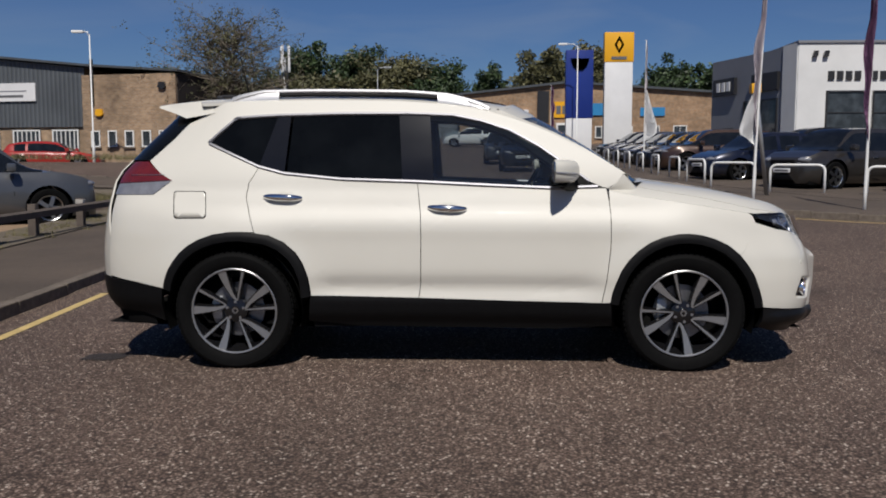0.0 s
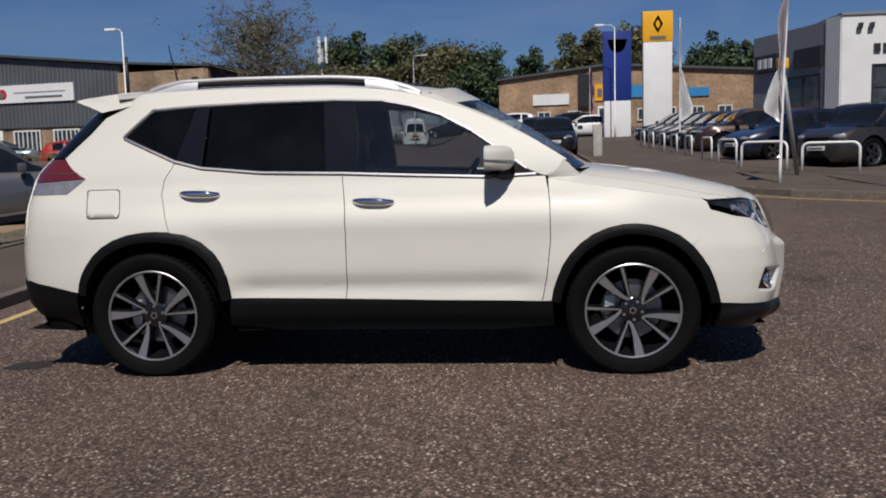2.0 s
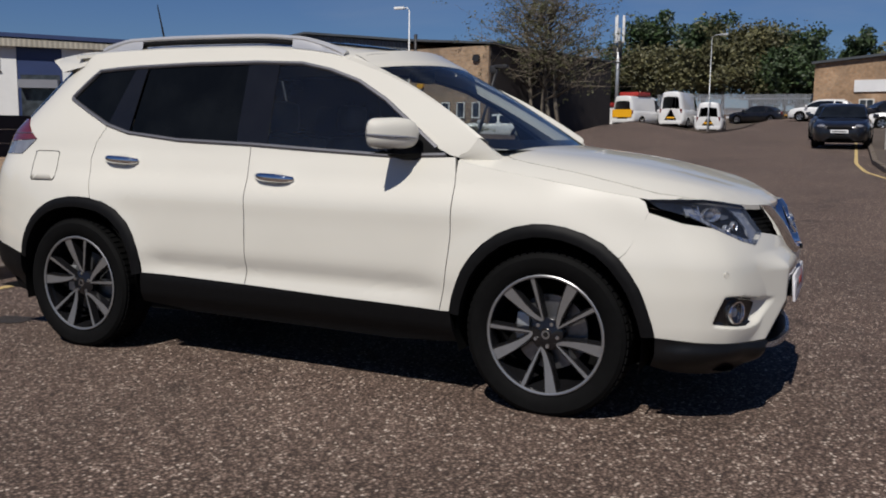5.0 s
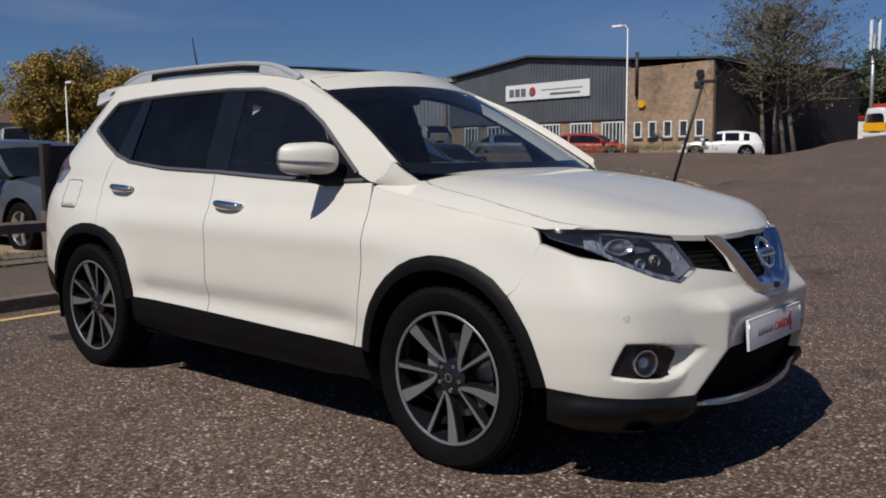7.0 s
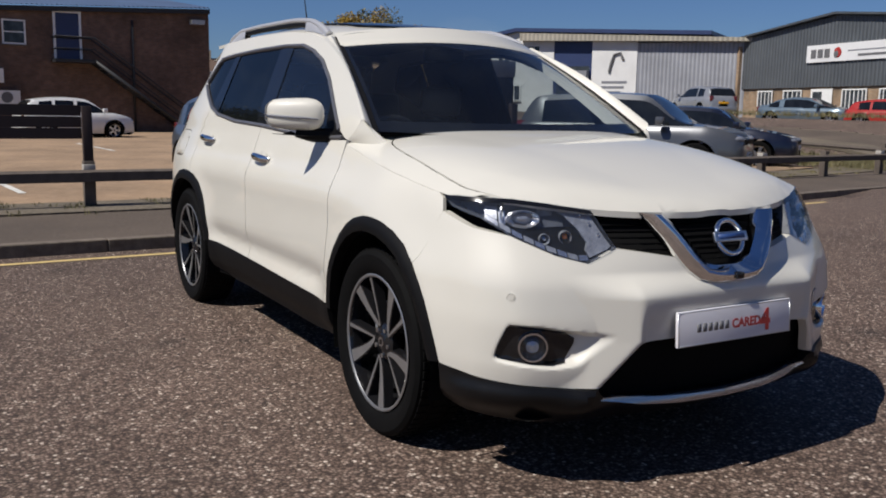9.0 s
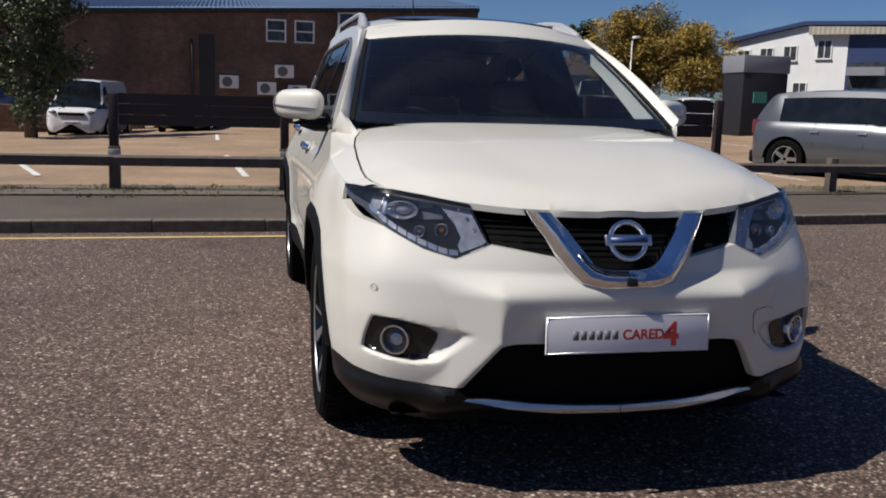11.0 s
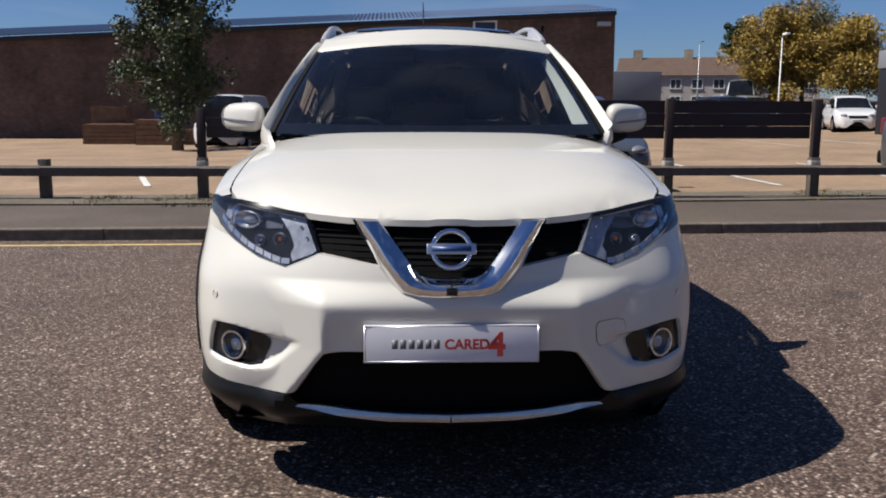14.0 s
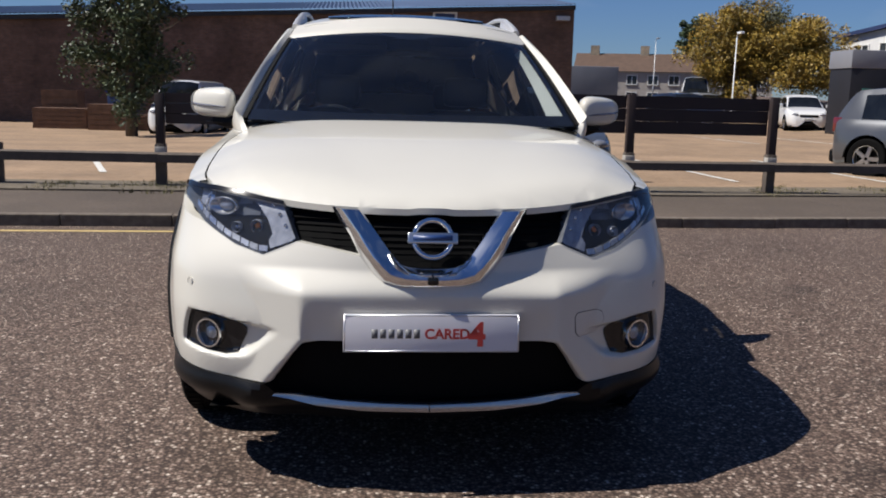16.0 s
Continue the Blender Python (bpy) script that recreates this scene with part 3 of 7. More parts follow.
    q += [(sq + .16, 1.62), (sq + .27, 1.60)]
    s1 = S(-1.925, 1.262)[0]
    q += [(s1 - .02, 1.50), (s1 - .03, 1.40), (s1, 1.268)] + [S(x, z) for x, z in tail_in[1:]]
    q += [(S(-1.862, 1.062)[0] + .33, 1.055), (RUN[-1] - .75, .80), (RUN[-1] - .75, .56)]
    q += [S(-1.96, .53), S(-1.786, .50)] + [S(x, z) for x, z in arch_r[::-1][1:10]]
    both("rear_quarter_panel", skin(q, wall, (.045, .03), .014), PEARL)
    e = RUN[-1]
    both("tailgate_half", skin([(e - .75, .55), (e, .55), (e, 1.275), (e - .52, 1.275), (e - .60, 1.06), (e - .75, .8)], wall, .06, .01), PEARL)
    # tail lamp in two tones
    s0, s2 = S(-1.862, 1.062)[0], S(-1.862, 1.062)[0] + .35
    both("tail_lamp", skin([(s1, 1.262), S(-1.75 + .0, 1.150), (s2 - .02, 1.128), (s2, 1.262)], lambda u, v, w: wall(u, v, w + .004), .03, .01), RED_LENS, "red tail lamp")
    both("tail_lamp_clear", skin([S(-1.752, 1.146), S(-1.862, 1.063), (s2, 1.058), (s2 - .02, 1.124)], lambda u, v, w: wall(u, v, w + .004), .03, .01), SMOKE_LENS, "grey lower lens of the tail lamp")
    both("tail_lamp_line", tube([wall(S(-1.80, 1.182)[0] + .27 * k / 8, 1.182 - .002 * k / 8, .006) for k in range(9)], .0025, 6), SATIN, "thin bright line in the tail lamp")
    # rear screen, black corner and spoiler
    both("rear_screen", skin([(s1 + .004, 1.272), (e, 1.272), (e, 1.58), (s1 - .01, 1.58), (s1 - .026, 1.40)], wall, .05, .0), PRIVACY)
    spo = bmesh.new()
    cols = []
    for k in range(21):
        v = -1 + k / 10
        q = v * v
        top_in, tail = roof(-1.60, v * .505).z + .003, Vector((-1.965 + .05 * q, v * .465, 1.645 - .033 * q))
        ring = [Vector((-1.47, v * .535, roof(-1.47, v * .535).z + .002)), Vector((-1.60, v * .512, top_in)), Vector((-1.70, v * .50, top_in * .62 + tail.z * .38 + .004)), Vector((-1.83, v * .485, top_in * .2 + tail.z * .8 + .005)), tail, tail + Vector((.004, 0, -.010)),
                Vector((-1.80, v * .535, 1.575 - .008 * q)), Vector((-1.70, v * .598, 1.545 - .014 * q)), Vector((-1.50, v * .605, 1.575 - .01 * q))]
        cols.append([spo.verts.new(p) for p in ring])
    for c, d in zip(cols, cols[1:]):
        for i in range(9):
            spo.faces.new((c[i], c[(i + 1) % 9], d[(i + 1) % 9], d[i]))
    spo.faces.new(cols[0])
    spo.faces.new(cols[-1][::-1])
    part("rear_spoiler", spo, PEARL, car, "white roof spoiler", True, 40)
    # fuel flap
    fl = lambda d, o, mt, nm, lb: part(nm, skin([S(-1.732 + d, 1.078 - d), S(-1.715 + d, 1.085 - d), S(-1.545 - d, 1.085 - d), S(-1.528 - d, 1.075 - d), S(-1.514 - d, .935 + d), S(-1.527 - d, .922 + d), S(-1.70 + d, .920 + d), S(-1.714 + d, .93 + d)], lambda u, v, w: wall(u, v, w + o), .04, .004), mt, car, lb)
    fl(0, .0006, DARK_GAP, "fuel_flap_joint", "dark joint")
    fl(.0045, .0010, PEARL, "fuel_flap", "")
    # --- bumper and front ---
    ww = lambda o: (lambda u, v, w: wall(u, v, w + o))
    bm = skin([F(0, .69), F(.098, .692), F(.15, .703), F(.211, .762), F(.222, .775), F(.325, .792), F(.417, .806), F(.43, .80), F(.52, .762), F(.614, .786), F(.734, .843), (S(1.765, .905)[0] - .14, .862), S(1.765, .903), S(1.745, .86), S(1.72, .80), S(1.6915, .74), S(1.667, .7165), S(1.718, .652), S(1.752, .60), S(1.782, .53), S(1.805, .46), S(1.818, .402),
               (S(1.82, .402)[0] - .15, .388), F(.70, .376), F(.6, .369), F(.505, .371), F(.47, .415), F(.43, .47), F(.395, .512), F(.34, .519), F(.27, .519), F(0, .519)], wall, (.007, .006), .03)
    # the fog lamp pocket is pressed into the bumper
    both("front_bumper", bm, PEARL)
    fog_o = [F(.786, .462), F(.780, .50), F(.757, .566), F(.717, .568), F(.66, .561), F(.60, .549), F(.570, .530), F(.572, .512), F(.603, .452), F(.645, .444), F(.70, .447)]
    both("fog_lamp_bezel", skin(fog_o, ww(.005), (.007, .006), .01), GLOSS_BLACK, "black fog lamp pocket")
    # lamp ring and lens
    fc = wall(F(.691, .502)[0], .502, .013)
    e1 = (wall(F(.691, .502)[0] + .01, .502) - wall(F(.691, .502)[0] - .01, .502)).normalized()
    e2 = Vector((0, 0, 1))
    nn = e2.cross(e1).normalized()
    nn = nn if nn.x > 0 else -nn
    ring = bmesh.new()
    lathe([(.039, .002), (.042, .010), (.047, .010), (.050, .003), (.050, -.03), (.039, -.03)], 32, ring, True)
    lens = lathe([(.0001, .004), (.02, .001), (.039, -.008)], 32)
    bulb = lathe([(.0001, -.002), (.010, -.004), (.024, -.010), (.036, -.02)], 24)
    M = Matrix((e1, nn, e2)).transposed().to_4x4()
    M.translation = fc
    for b in (ring, lens, bulb):
        b.transform(M)
    both("fog_lamp_ring", ring, CHROME, "chrome ring")
    both("fog_lamp_bulb", bulb, LAMP_GREY, "grey fog lamp reflector")
    both("fog_lamp_lens", lens, LENS, "clear fog lamp lens")
    # parking sensor
    sc = F(.757, .66)[0]
    dsc = lathe([(.0001, .0012), (.0095, .0012), (.0105, -.001), (.0125, -.001), (.0135, .001), (.0135, -.004)], 20)
    e1 = (wall(sc + .01, .66) - wall(sc - .01, .66)).normalized()
    nn = Vector((0, 0, 1)).cross(e1)
    nn = (nn if nn.x > 0 else -nn).normalized()
    M = Matrix((e1, nn, Vector((0, 0, 1)))).transposed().to_4x4()
    M.translation = wall(sc, .66, .001)
    dsc.transform(M)
    both("parking_sensor", dsc, PEARL)
    tow = [F(.460, .603), F(.530, .605), F(.550, .598), F(.560, .578), F(.552, .540), F(.535, .525), F(.470, .523), F(.455, .540), F(.450, .590)]
    cover = mirrored(skin(tow, ww(.0008), .02, .004))
    part("towing_eye_joint", cover, DARK_GAP, car, "fine dark joint of the towing eye cover", True, 35, .9)
    mid_y, mid_z = .505, .564
    tow = [F(mid_y + (plan_y(u) - mid_y) * .965, mid_z + (v - mid_z) * .965) for u, v in tow]
    part("towing_eye_cover", mirrored(skin(tow, ww(.0022), .02, .002)), PEARL, car, "", True, 35, .9)
    # upper grille, black, with a mesh of slats
    gr = [F(0, .70), F(.15, .715), F(.22, .78), F(.325, .796), F(.43, .81), F(.43, .90), F(.47, .925), F(.318, .914), F(.15, .911), F(0, .910)]
    both("upper_grille", skin(gr, ww(-.04), .04, .0), GRILLE_BLACK, "black grille backing")
    for k in range(8):
        z0 = .756 + .019 * k
        y1 = .20 if z0 < .79 else .46
        pts = [y1 * i / 22 for i in range(23)]
        bm = grid(pts, [0, 1, 2], lambda a, c: wall(F(a, z0)[0], z0 + (0, .003, .007)[int(c)], (-.036, -.030, -.036)[int(c)]))
        both("grille_slat", bm, GRILLE_BLACK, "", False)
    # chrome V
    outer = [F(.318, .917), F(.288, .878), F(.257, .838), F(.234, .800), F(.212, .764), F(.183, .730), F(.15, .703), F(.098, .691), F(.05, .688), F(0, .688)]
    inner = [F(.225, .908), F(.200, .880), F(.176, .850), F(.153, .820), F(.132, .793), F(.114, .770), F(.096, .754), F(.070, .746), F(.035, .743), F(0, .743)]
    prof = [(0, -.012), (0, .004), (.05, .010), (.25, .023), (.42, .034), (.48, .036), (.55, .034), (.75, .020), (.93, .006), (1, .001), (1, -.030)]

    def vee(i, j):
        (sa, za), (sb, zb) = outer[int(i)], inner[int(i)]
        k, o = prof[int(j)]
        return wall(sa + (sb - sa) * k, za + (zb - za) * k, o)
    both("chrome_vee", grid(range(len(outer)), range(len(prof)), vee), CHROME, "bright chrome V bar", True, 40)
    cam_at = wall(F(0, .712)[0], .712, .03)
    part("parking_camera", box(cam_at.x - .02, cam_at.x + .012, -.017, .017, .700, .722, .005), GLOSS_BLACK, car, "small black camera in the chrome V", True, 40)
    # round badge with its bar
    bd = lathe([(.049, 0), (.051, .007), (.059, .010), (.065, .006), (.066, -.01), (.049, -.01)], 48, None, True)
    tilt = math.atan2(2.245 - 2.192, .128)
    M = Matrix.Translation((2.245, 0, .832)) @ Matrix.Rotation(-tilt, 4, "Y") @ Matrix.Rotation(radians(-90), 4, "Z")
    bd.transform(M)
    badge = part("badge_ring", bd, CHROME, car, "chrome ring badge")
    bm = box(-.076, .076, -.001, .012, -.017, .017, .004)
    bm.transform(M)
    part("badge_bar", bm, SATIN, badge, "plain silver bar across the ring")
    bm = box(-.060, .060, .0118, .0135, -.0085, .0085)
    bm.transform(M)
    part("badge_mark", bm, BLUE_INK, badge, "dark blue bar across the badge")
    # lower grille, black lower apron, silver lip
    lg = [F(0, .30), F(.45, .31), F(.52, .36), F(.505, .372), F(.47, .415), F(.43, .47), F(.395, .514), F(.34, .521), F(0, .521)]
    both("lower_grille", skin(lg, ww(-.06), .04, .0), GRILLE_BLACK, "black lower grille")
    for k in range(5):
        z0 = .345 + .033 * k
        y1 = .50 - max(0, (z0 - .37)) * .8
        bm = bmesh.new()
        pts = [y1 * i / 12 for i in range(13)]
        grid(pts, [0, 1, 2, 3], lambda a, c: wall(F(a, z0)[0], z0 + (0, .008, .008, 0)[int(c)], (-.05, -.045, -.06, -.06)[int(c)]), bm)
        both("lower_grille_bar", bm, GRILLE_BLACK)
    ap = [F(0, .235), F(.4, .23), F(.62, .225), (S(1.82, .3)[0] - .1, .25), S(1.80, .275), S(1.818, .40), (S(1.82, .402)[0] - .15, .386), F(.70, .374), F(.6, .367), F(.52, .366), F(.49, .335), F(.40, .322), F(0, .318)]
    both("front_apron", skin(ap, lambda u, v, w: wall(u, v, w + .004 + .020 * ease(.385, .335, v) * ease(.42, .56, plan_y(u)) * ease(1.80, 1.95, plan_x(u)) - .035 * ease(.32, .24, v)), (.03, .012), .04), SATIN_BLACK, "satin black plastic apron")
    lip = [F(0, .290), F(.2, .291), F(.36, .302), F(.518, .327), F(.514, .332), F(.42, .330), F(.30, .321), F(.15, .315), F(0, .313)]
    both("front_lip", skin(lip, lambda u, v, w: wall(u, v, w + .014 + .016 * ease(.335, .288, v)), (.02, .006), .02), LIP_SILVER, "satin silver lip")
    # number plate blank with its words
    pm = Matrix.Translation((2.302, 0, .5515)) @ Matrix.Rotation(radians(-4), 4, "Y") @ Matrix.Rotation(radians(90), 4, "Z")
    bm = box(-.267, .267, 0, .012, -.058, .058, .003)
    bm.transform(pm)
    plate = part("show_plate", bm, WHITE_PLATE, car, "white display plate with grey and red words", True, 30)
    bm = box(2.262, 2.2905, -.24, .24, .512, .590, .006)
    part("plate_plinth", bm, BLACK_TRIM, car, "black plinth behind the plate", True, 30)
    bm = bmesh.new()
    for x0, x1, z0, z1 in ((-.262, .262, .0525, .0555), (-.262, .262, -.0555, -.0525), (-.265, -.262, -.0555, .0555), (.262, .265, -.0555, .0555)):
        box(x0, x1, -.0010, .001, z0, z1, 0, bm)
    bm.transform(pm)
    part("plate_border", bm, SATIN, plate)

    def words(txt, size, x, z, mat, heavy=0.0):
        cu = bpy.data.curves.new("words", "FONT")
        cu.body, cu.size, cu.extrude, cu.offset = txt, size, .0006, heavy
        ob = bpy.data.objects.new("words", cu)
        me = bpy.data.meshes.new_from_object(ob)
        bm = bmesh.new()
        bm.from_mesh(me)
        bpy.data.objects.remove(ob)
        bpy.data.curves.remove(cu)
        wdt = max(v.co.x for v in bm.verts)
        bm.transform(pm @ Matrix.Translation((x, -.0008, z)) @ Matrix.Rotation(radians(90), 4, "X"))
        part("plate_word", bm, mat, plate, smooth=False)
        return wdt
    for k in range(6):
        bm = box(-.182 + k * .0255, -.164 + k * .0255, -.0010, .001, -.0155, .012)
        bm.transform(pm)
        part("plate_mark", bm, INK, plate, "grey bar in a row of six")
    words("CARED", .0425, -.022, -.0160, RED_INK, .0014)
    words("4", .098, .113, -.036, RED_INK, .004)
    # --- headlamps ---
    hl = [S(1.752, .955), (S(1.752, .955)[0] - .07, .958), F(.79, .957), F(.712, .956), F(.605, .944), F(.472, .924), F(.417, .808), F(.44, .795), F(.52, .763), F(.614, .788), F(.734, .845), F(.80, .893), (S(1.752, .955)[0] - .03, .925)]
    both("headlamp_bowl", skin(hl, ww(-.050), .03, -.049), LAMP_BLACK, "black headlamp bowl")
    both("headlamp_lens", skin(hl, ww(.003), .02, .012), LENS, "clear headlamp lens")
    tip = S(1.752, .955)[0]
    rim = [(tip - .004, .9545), (tip - .07, .958), F(.79, .957), F(.712, .956), F(.605, .943), F(.472, .923), F(.465, .911), F(.60, .930), F(.71, .942), F(.785, .944), (tip - .05, .944), (tip - .006, .946)]
    both("lamp_rim", skin(rim, ww(.0048), .02, .006), GLOSS_BLACK, "black upper rim of the lamp")
    low_edge = curve([.50, .52, .614, .734, .80], [.770, .7635, .788, .845, .890])

    def cup(y0, z0, r, wide, tall, deep, name, mat, lens=None, lab=""):
        s = F(y0, z0)[0]
        e1 = (wall(s + .01, z0) - wall(s - .01, z0)).normalized()
        nn = Vector((0, 0, 1)).cross(e1)
        nn = (nn if nn.x > 0 else -nn).normalized()
        M = Matrix((e1, nn, Vector((0, 0, 1)))).transposed().to_4x4() @ Matrix.Diagonal((wide, 1, tall, 1))
        M.translation = wall(s, z0, deep)
        bm = lathe([(r * .25, -.014), (r * .7, -.006), (r, .010), (r * 1.06, .008), (r * 1.06, -.006)], 28)
        bm.transform(M)
        both(name, bm, mat, lab)
        if lens:
            bm = lathe([(.0001, .006), (r * .35, .003), (r * .55, -.006)], 20)
            bm.transform(M)
            both("bulb", bm, lens)
    cup(.690, .892, .036, 1.45, .78, -.030, "main_reflector", LAMP_CHROME, LAMP_GREY, "wide main beam reflector")
    cup(.632, .832, .017, 1.0, 1.0, -.030, "small_reflector", LAMP_GREY, LAMP_CHROME, "small round reflector")
    cup(.562, .838, .020, 1.0, 1.0, -.034, "indicator_reflector", LAMP_GREY, AMBER, "reflector with amber bulb")
    for k, (y0, y1, z0, z1, mt) in enumerate(((.800, .768, .885, .930, LAMP_GREY), (.766, .745, .872, .936, LAMP_CHROME), (.640, .590, .900, .926, LAMP_GREY), (.628, .560, .866, .892, LAMP_BLACK), (.742, .640, .848, .858, LAMP_GREY))):
        both("reflector_facet", skin([F(y0, z0), F(y0 - .006, z1), F(y1 - .004, z1 - .004), F(y1, z0 + .004)], ww(-.028 - .004 * k), .02, .008), mt)
    arcs = [wall(F(.742 + .012 * math.sin(math.pi * k / 8), .852 + .085 * k / 8)[0], .852 + .085 * k / 8, -.016) for k in range(9)]
    both("lamp_divider", tube(arcs, .0035, 6), LAMP_CHROME, "curved bright divider")
    bar = [F(.600, .930), F(.478, .914), F(.426, .812), F(.440, .802), F(.505, .778), F(.512, .800), F(.500, .822), F(.520, .862), F(.555, .902)]
    both("lamp_inner_frame", skin(bar, ww(-.016), .02, .010), LAMP_GREY, "grey slanting inner frame")
    for y0, z0 in ((.505, .905), (.482, .880), (.460, .848)):
        both("frame_stud", lathe_at(wall(F(y0, z0)[0], z0, -.012), .006), LAMP_CHROME)
    for k in range(9):
        ya, yb = .792 - .0315 * k, .792 - .0315 * (k + 1) + .004
        both("light_segment", skin([F(ya, low_edge(ya) + .005), F(yb, low_edge(yb) + .005), F(yb, low_edge(yb) + .021), F(ya, low_edge(ya) + .021)], ww(-.012), .02, .006), LAMP_GREY if k % 2 else LAMP_CHROME, "segment of the daylight strip")
    # --- bonnet and wing tops ---
    shut = [(1.045, .60), (1.07, .655), (1.13, .70), (1.218, .724), (1.365, .745), (1.55, .755), (1.70, .757), (1.79, .752), (1.85, .740), (1.880, .728)]
    front_e = [(edge_x(y) + .002, y) for y in (.70, .66, .605, .54, .472, .4, .318, .23, .15, .07)]
    hood = [(x, -y + .004) for x, y in shut] + [(x, -y) for x, y in front_e] + [(edge_x(0) + .002, 0)] + [(x, y) for x, y in front_e[::-1]] + [(x, y - .004) for x, y in shut[::-1]]
    hood += [(1.08, .5), (1.13, .25), (1.145, 0), (1.13, -.25), (1.08, -.5)]
    part("bonnet", skin(hood, deck, (.04, .04), .02), PEARL, car, "", True, 35)
    wt = [(x, -y - .003) for x, y in shut[::-1]] + [(.93, -.705), (.905, -flank_y(.905, fender_z(.905)) + .001)]
    wt += [(x, -flank_y(x, fender_z(x)) + .001) for x in (1.0, 1.1, 1.2, 1.3, 1.4, 1.5, 1.6, 1.7, 1.745)] + [(x, -edge_y(-x) - .001) for x in (1.78, 1.82, 1.86)]
    both("bonnet_joint", tube([deck(x, -y - .0005) - Vector((0, 0, .0036)) for x, y in shut[:-1]], .0036, 6), DARK_GAP, "dark joint beside the bonnet")
    both("wing_top", skin(wt, deck, (.04, .025), .0), PEARL)
    foot_a = [wall(*S(.895, 1.103)), wall(*S(.925, 1.118)), wall(*S(.955, 1.143)), wall(*S(.975, 1.170)), wall(*S(.988, 1.196)), screen(0, -.985)]
    foot_b = [deck(.91, -.775), deck(.95, -.77), deck(1.0, -.755), deck(1.05, -.74), deck(1.08, -.722), deck(1.09, -.70)]
    both("pillar_foot", grid(range(6), [0, .3, .6, 1], lambda i, w: foot_a[int(i)].lerp(foot_b[int(i)], w) + Vector((.0, -.004, .004)) * math.sin(math.pi * w)), PEARL)
    cw = grid([.0, 1.0], [-.70 + .1 * k for k in range(15)], lambda u, y: Vector((.93 + .14 * u + .16 * (1 - (y / .75) ** 2), y, 1.128 + .01 * u)))
    part("cowl", cw, BLACK_TRIM, car, "black plastic scuttle")
    # --- roof, screens ---
    rr = [(x, -roof_half(x) + .001) for x in (.25, .1, -.1, -.4, -.7, -1.0, -1.3, -1.6)] + [(-1.66, -.45), (-1.66, .45)] + [(x, roof_half(x) - .001) for x in (-1.6, -1.3, -1.0, -.7, -.4, -.1, .1, .25)] + [(.33, .4), (.385, .2), (.40, 0), (.385, -.2), (.33, -.4)]
    part("roof_skin", skin(rr, roof, (.06, .04), .02), PEARL, car, "", True, 35)
    sr = [(-.98, -.40), (.0, -.41), (.15, -.40), (.24, -.3), (.30, -.15), (.315, 0), (.30, .15), (.24, .3), (.15, .40), (.0, .41), (-.98, .40)]
    part("sunroof_glass", skin(sr, lambda u, v, w: roof(u, v, w + .009), .06, .006), PRIVACY, car, "dark panoramic roof glass")
    vs, wsx = [k / 16 for k in range(17)], [-1 + k / 12 for k in range(25)]
    part("windscreen", grid(vs, wsx, lambda v, w: screen(v, w * .985)), SCREEN, car, "tinted windscreen", True, None, .9)
    part("roof_header", grid([.858, .873, .92, .96, 1.0, 1.04], wsx, lambda v, w: screen(v, w * .985, .0 if v < .87 else .007)), PEARL, car, "white roof edge over the windscreen", True, 40)
    fr = bmesh.new()
    grid([0, .5, 1], wsx, lambda u, w: screen(.0 + .09 * u, w * .985, -.004), fr)
    grid([0, .5, 1], wsx, lambda u, w: screen(.89 - .05 * u - .06 * u * math.exp(-(w / .16) ** 2), w * .985, -.004), fr)
    for sgn in (-1, 1):
        grid(vs, [0, .5, 1], lambda v, u: screen(v, sgn * (.985 - .05 * u), -.004), fr)
    part("screen_border", fr, GLOSS_BLACK, car, "black printed border of the windscreen")
    # pillars beside the screen
    pl = bmesh.new()
    grid([k / 20 for k in range(21)], [0, .35, .7, 1], lambda v, u: (lambda a, b: a.lerp(b, u) + Vector((.02, -.012, .012)) * math.sin(math.pi * u))(
        screen(v, -.99), Vector(wall(*S(.985 + (.215 - .985) * v, 1.193 + (1.563 - 1.193) * v + .045 * math.sin(math.pi * v))))), pl)
    both("screen_pillar", pl, PEARL)
    tp = bmesh.new()
    grid([k / 20 for k in range(21)], [0, 1], lambda v, u: screen(v, -(.965 + .03 * u), .004), tp)
    both("screen_trim", tp, BLACK_TRIM)
    it = grid([k / 10 for k in range(11)], [0, .5, 1], lambda v, u: screen(.06 + .76 * v, .930 - .08 * u * (1 - .6 * v), -.018) + Vector((-.07 * u, 0, -.02 * u)))
    part("pillar_lining", it, PALE_TRIM, car, "pale grey inner lining of the pillar")
    # --- side glass, pillars and bright frame ---
    up = [(-1.53, 1.385), (-1.45, 1.46), (-1.372, 1.529), (-1.236, 1.54), (-1.1, 1.547), (-.73, 1.557), (-.311, 1.558), (-.033, 1.547), (.14, 1.511), (.312, 1.455), (.482, 1.363), (.649, 1.246), (.79, 1.144)]
    lo = [(.84, 1.114), (.58, 1.104), (.2, 1.12), (-.233, 1.141), (-.712, 1.156), (-1.057, 1.19), (-1.214, 1.231), (-1.375, 1.302), (-1.528, 1.37)]
    both("window_backing", skin([S(x, z) for x, z in up[:2] + up[2:5]] + [S(-1.06, 1.547), S(-1.06, 1.19)] + [S(x, z) for x, z in lo[6:]], ww(-.006), .05, 0), PRIVACY, "dark rear quarter window")
    both("rear_door_glass", skin([S(-1.02, 1.548), S(-.73, 1.557), S(-.33, 1.558), S(-.31, 1.144), S(-.712, 1.157), S(-1.04, 1.19)], ww(-.006), .05, 0), PRIVACY, "privacy glass of the rear door")
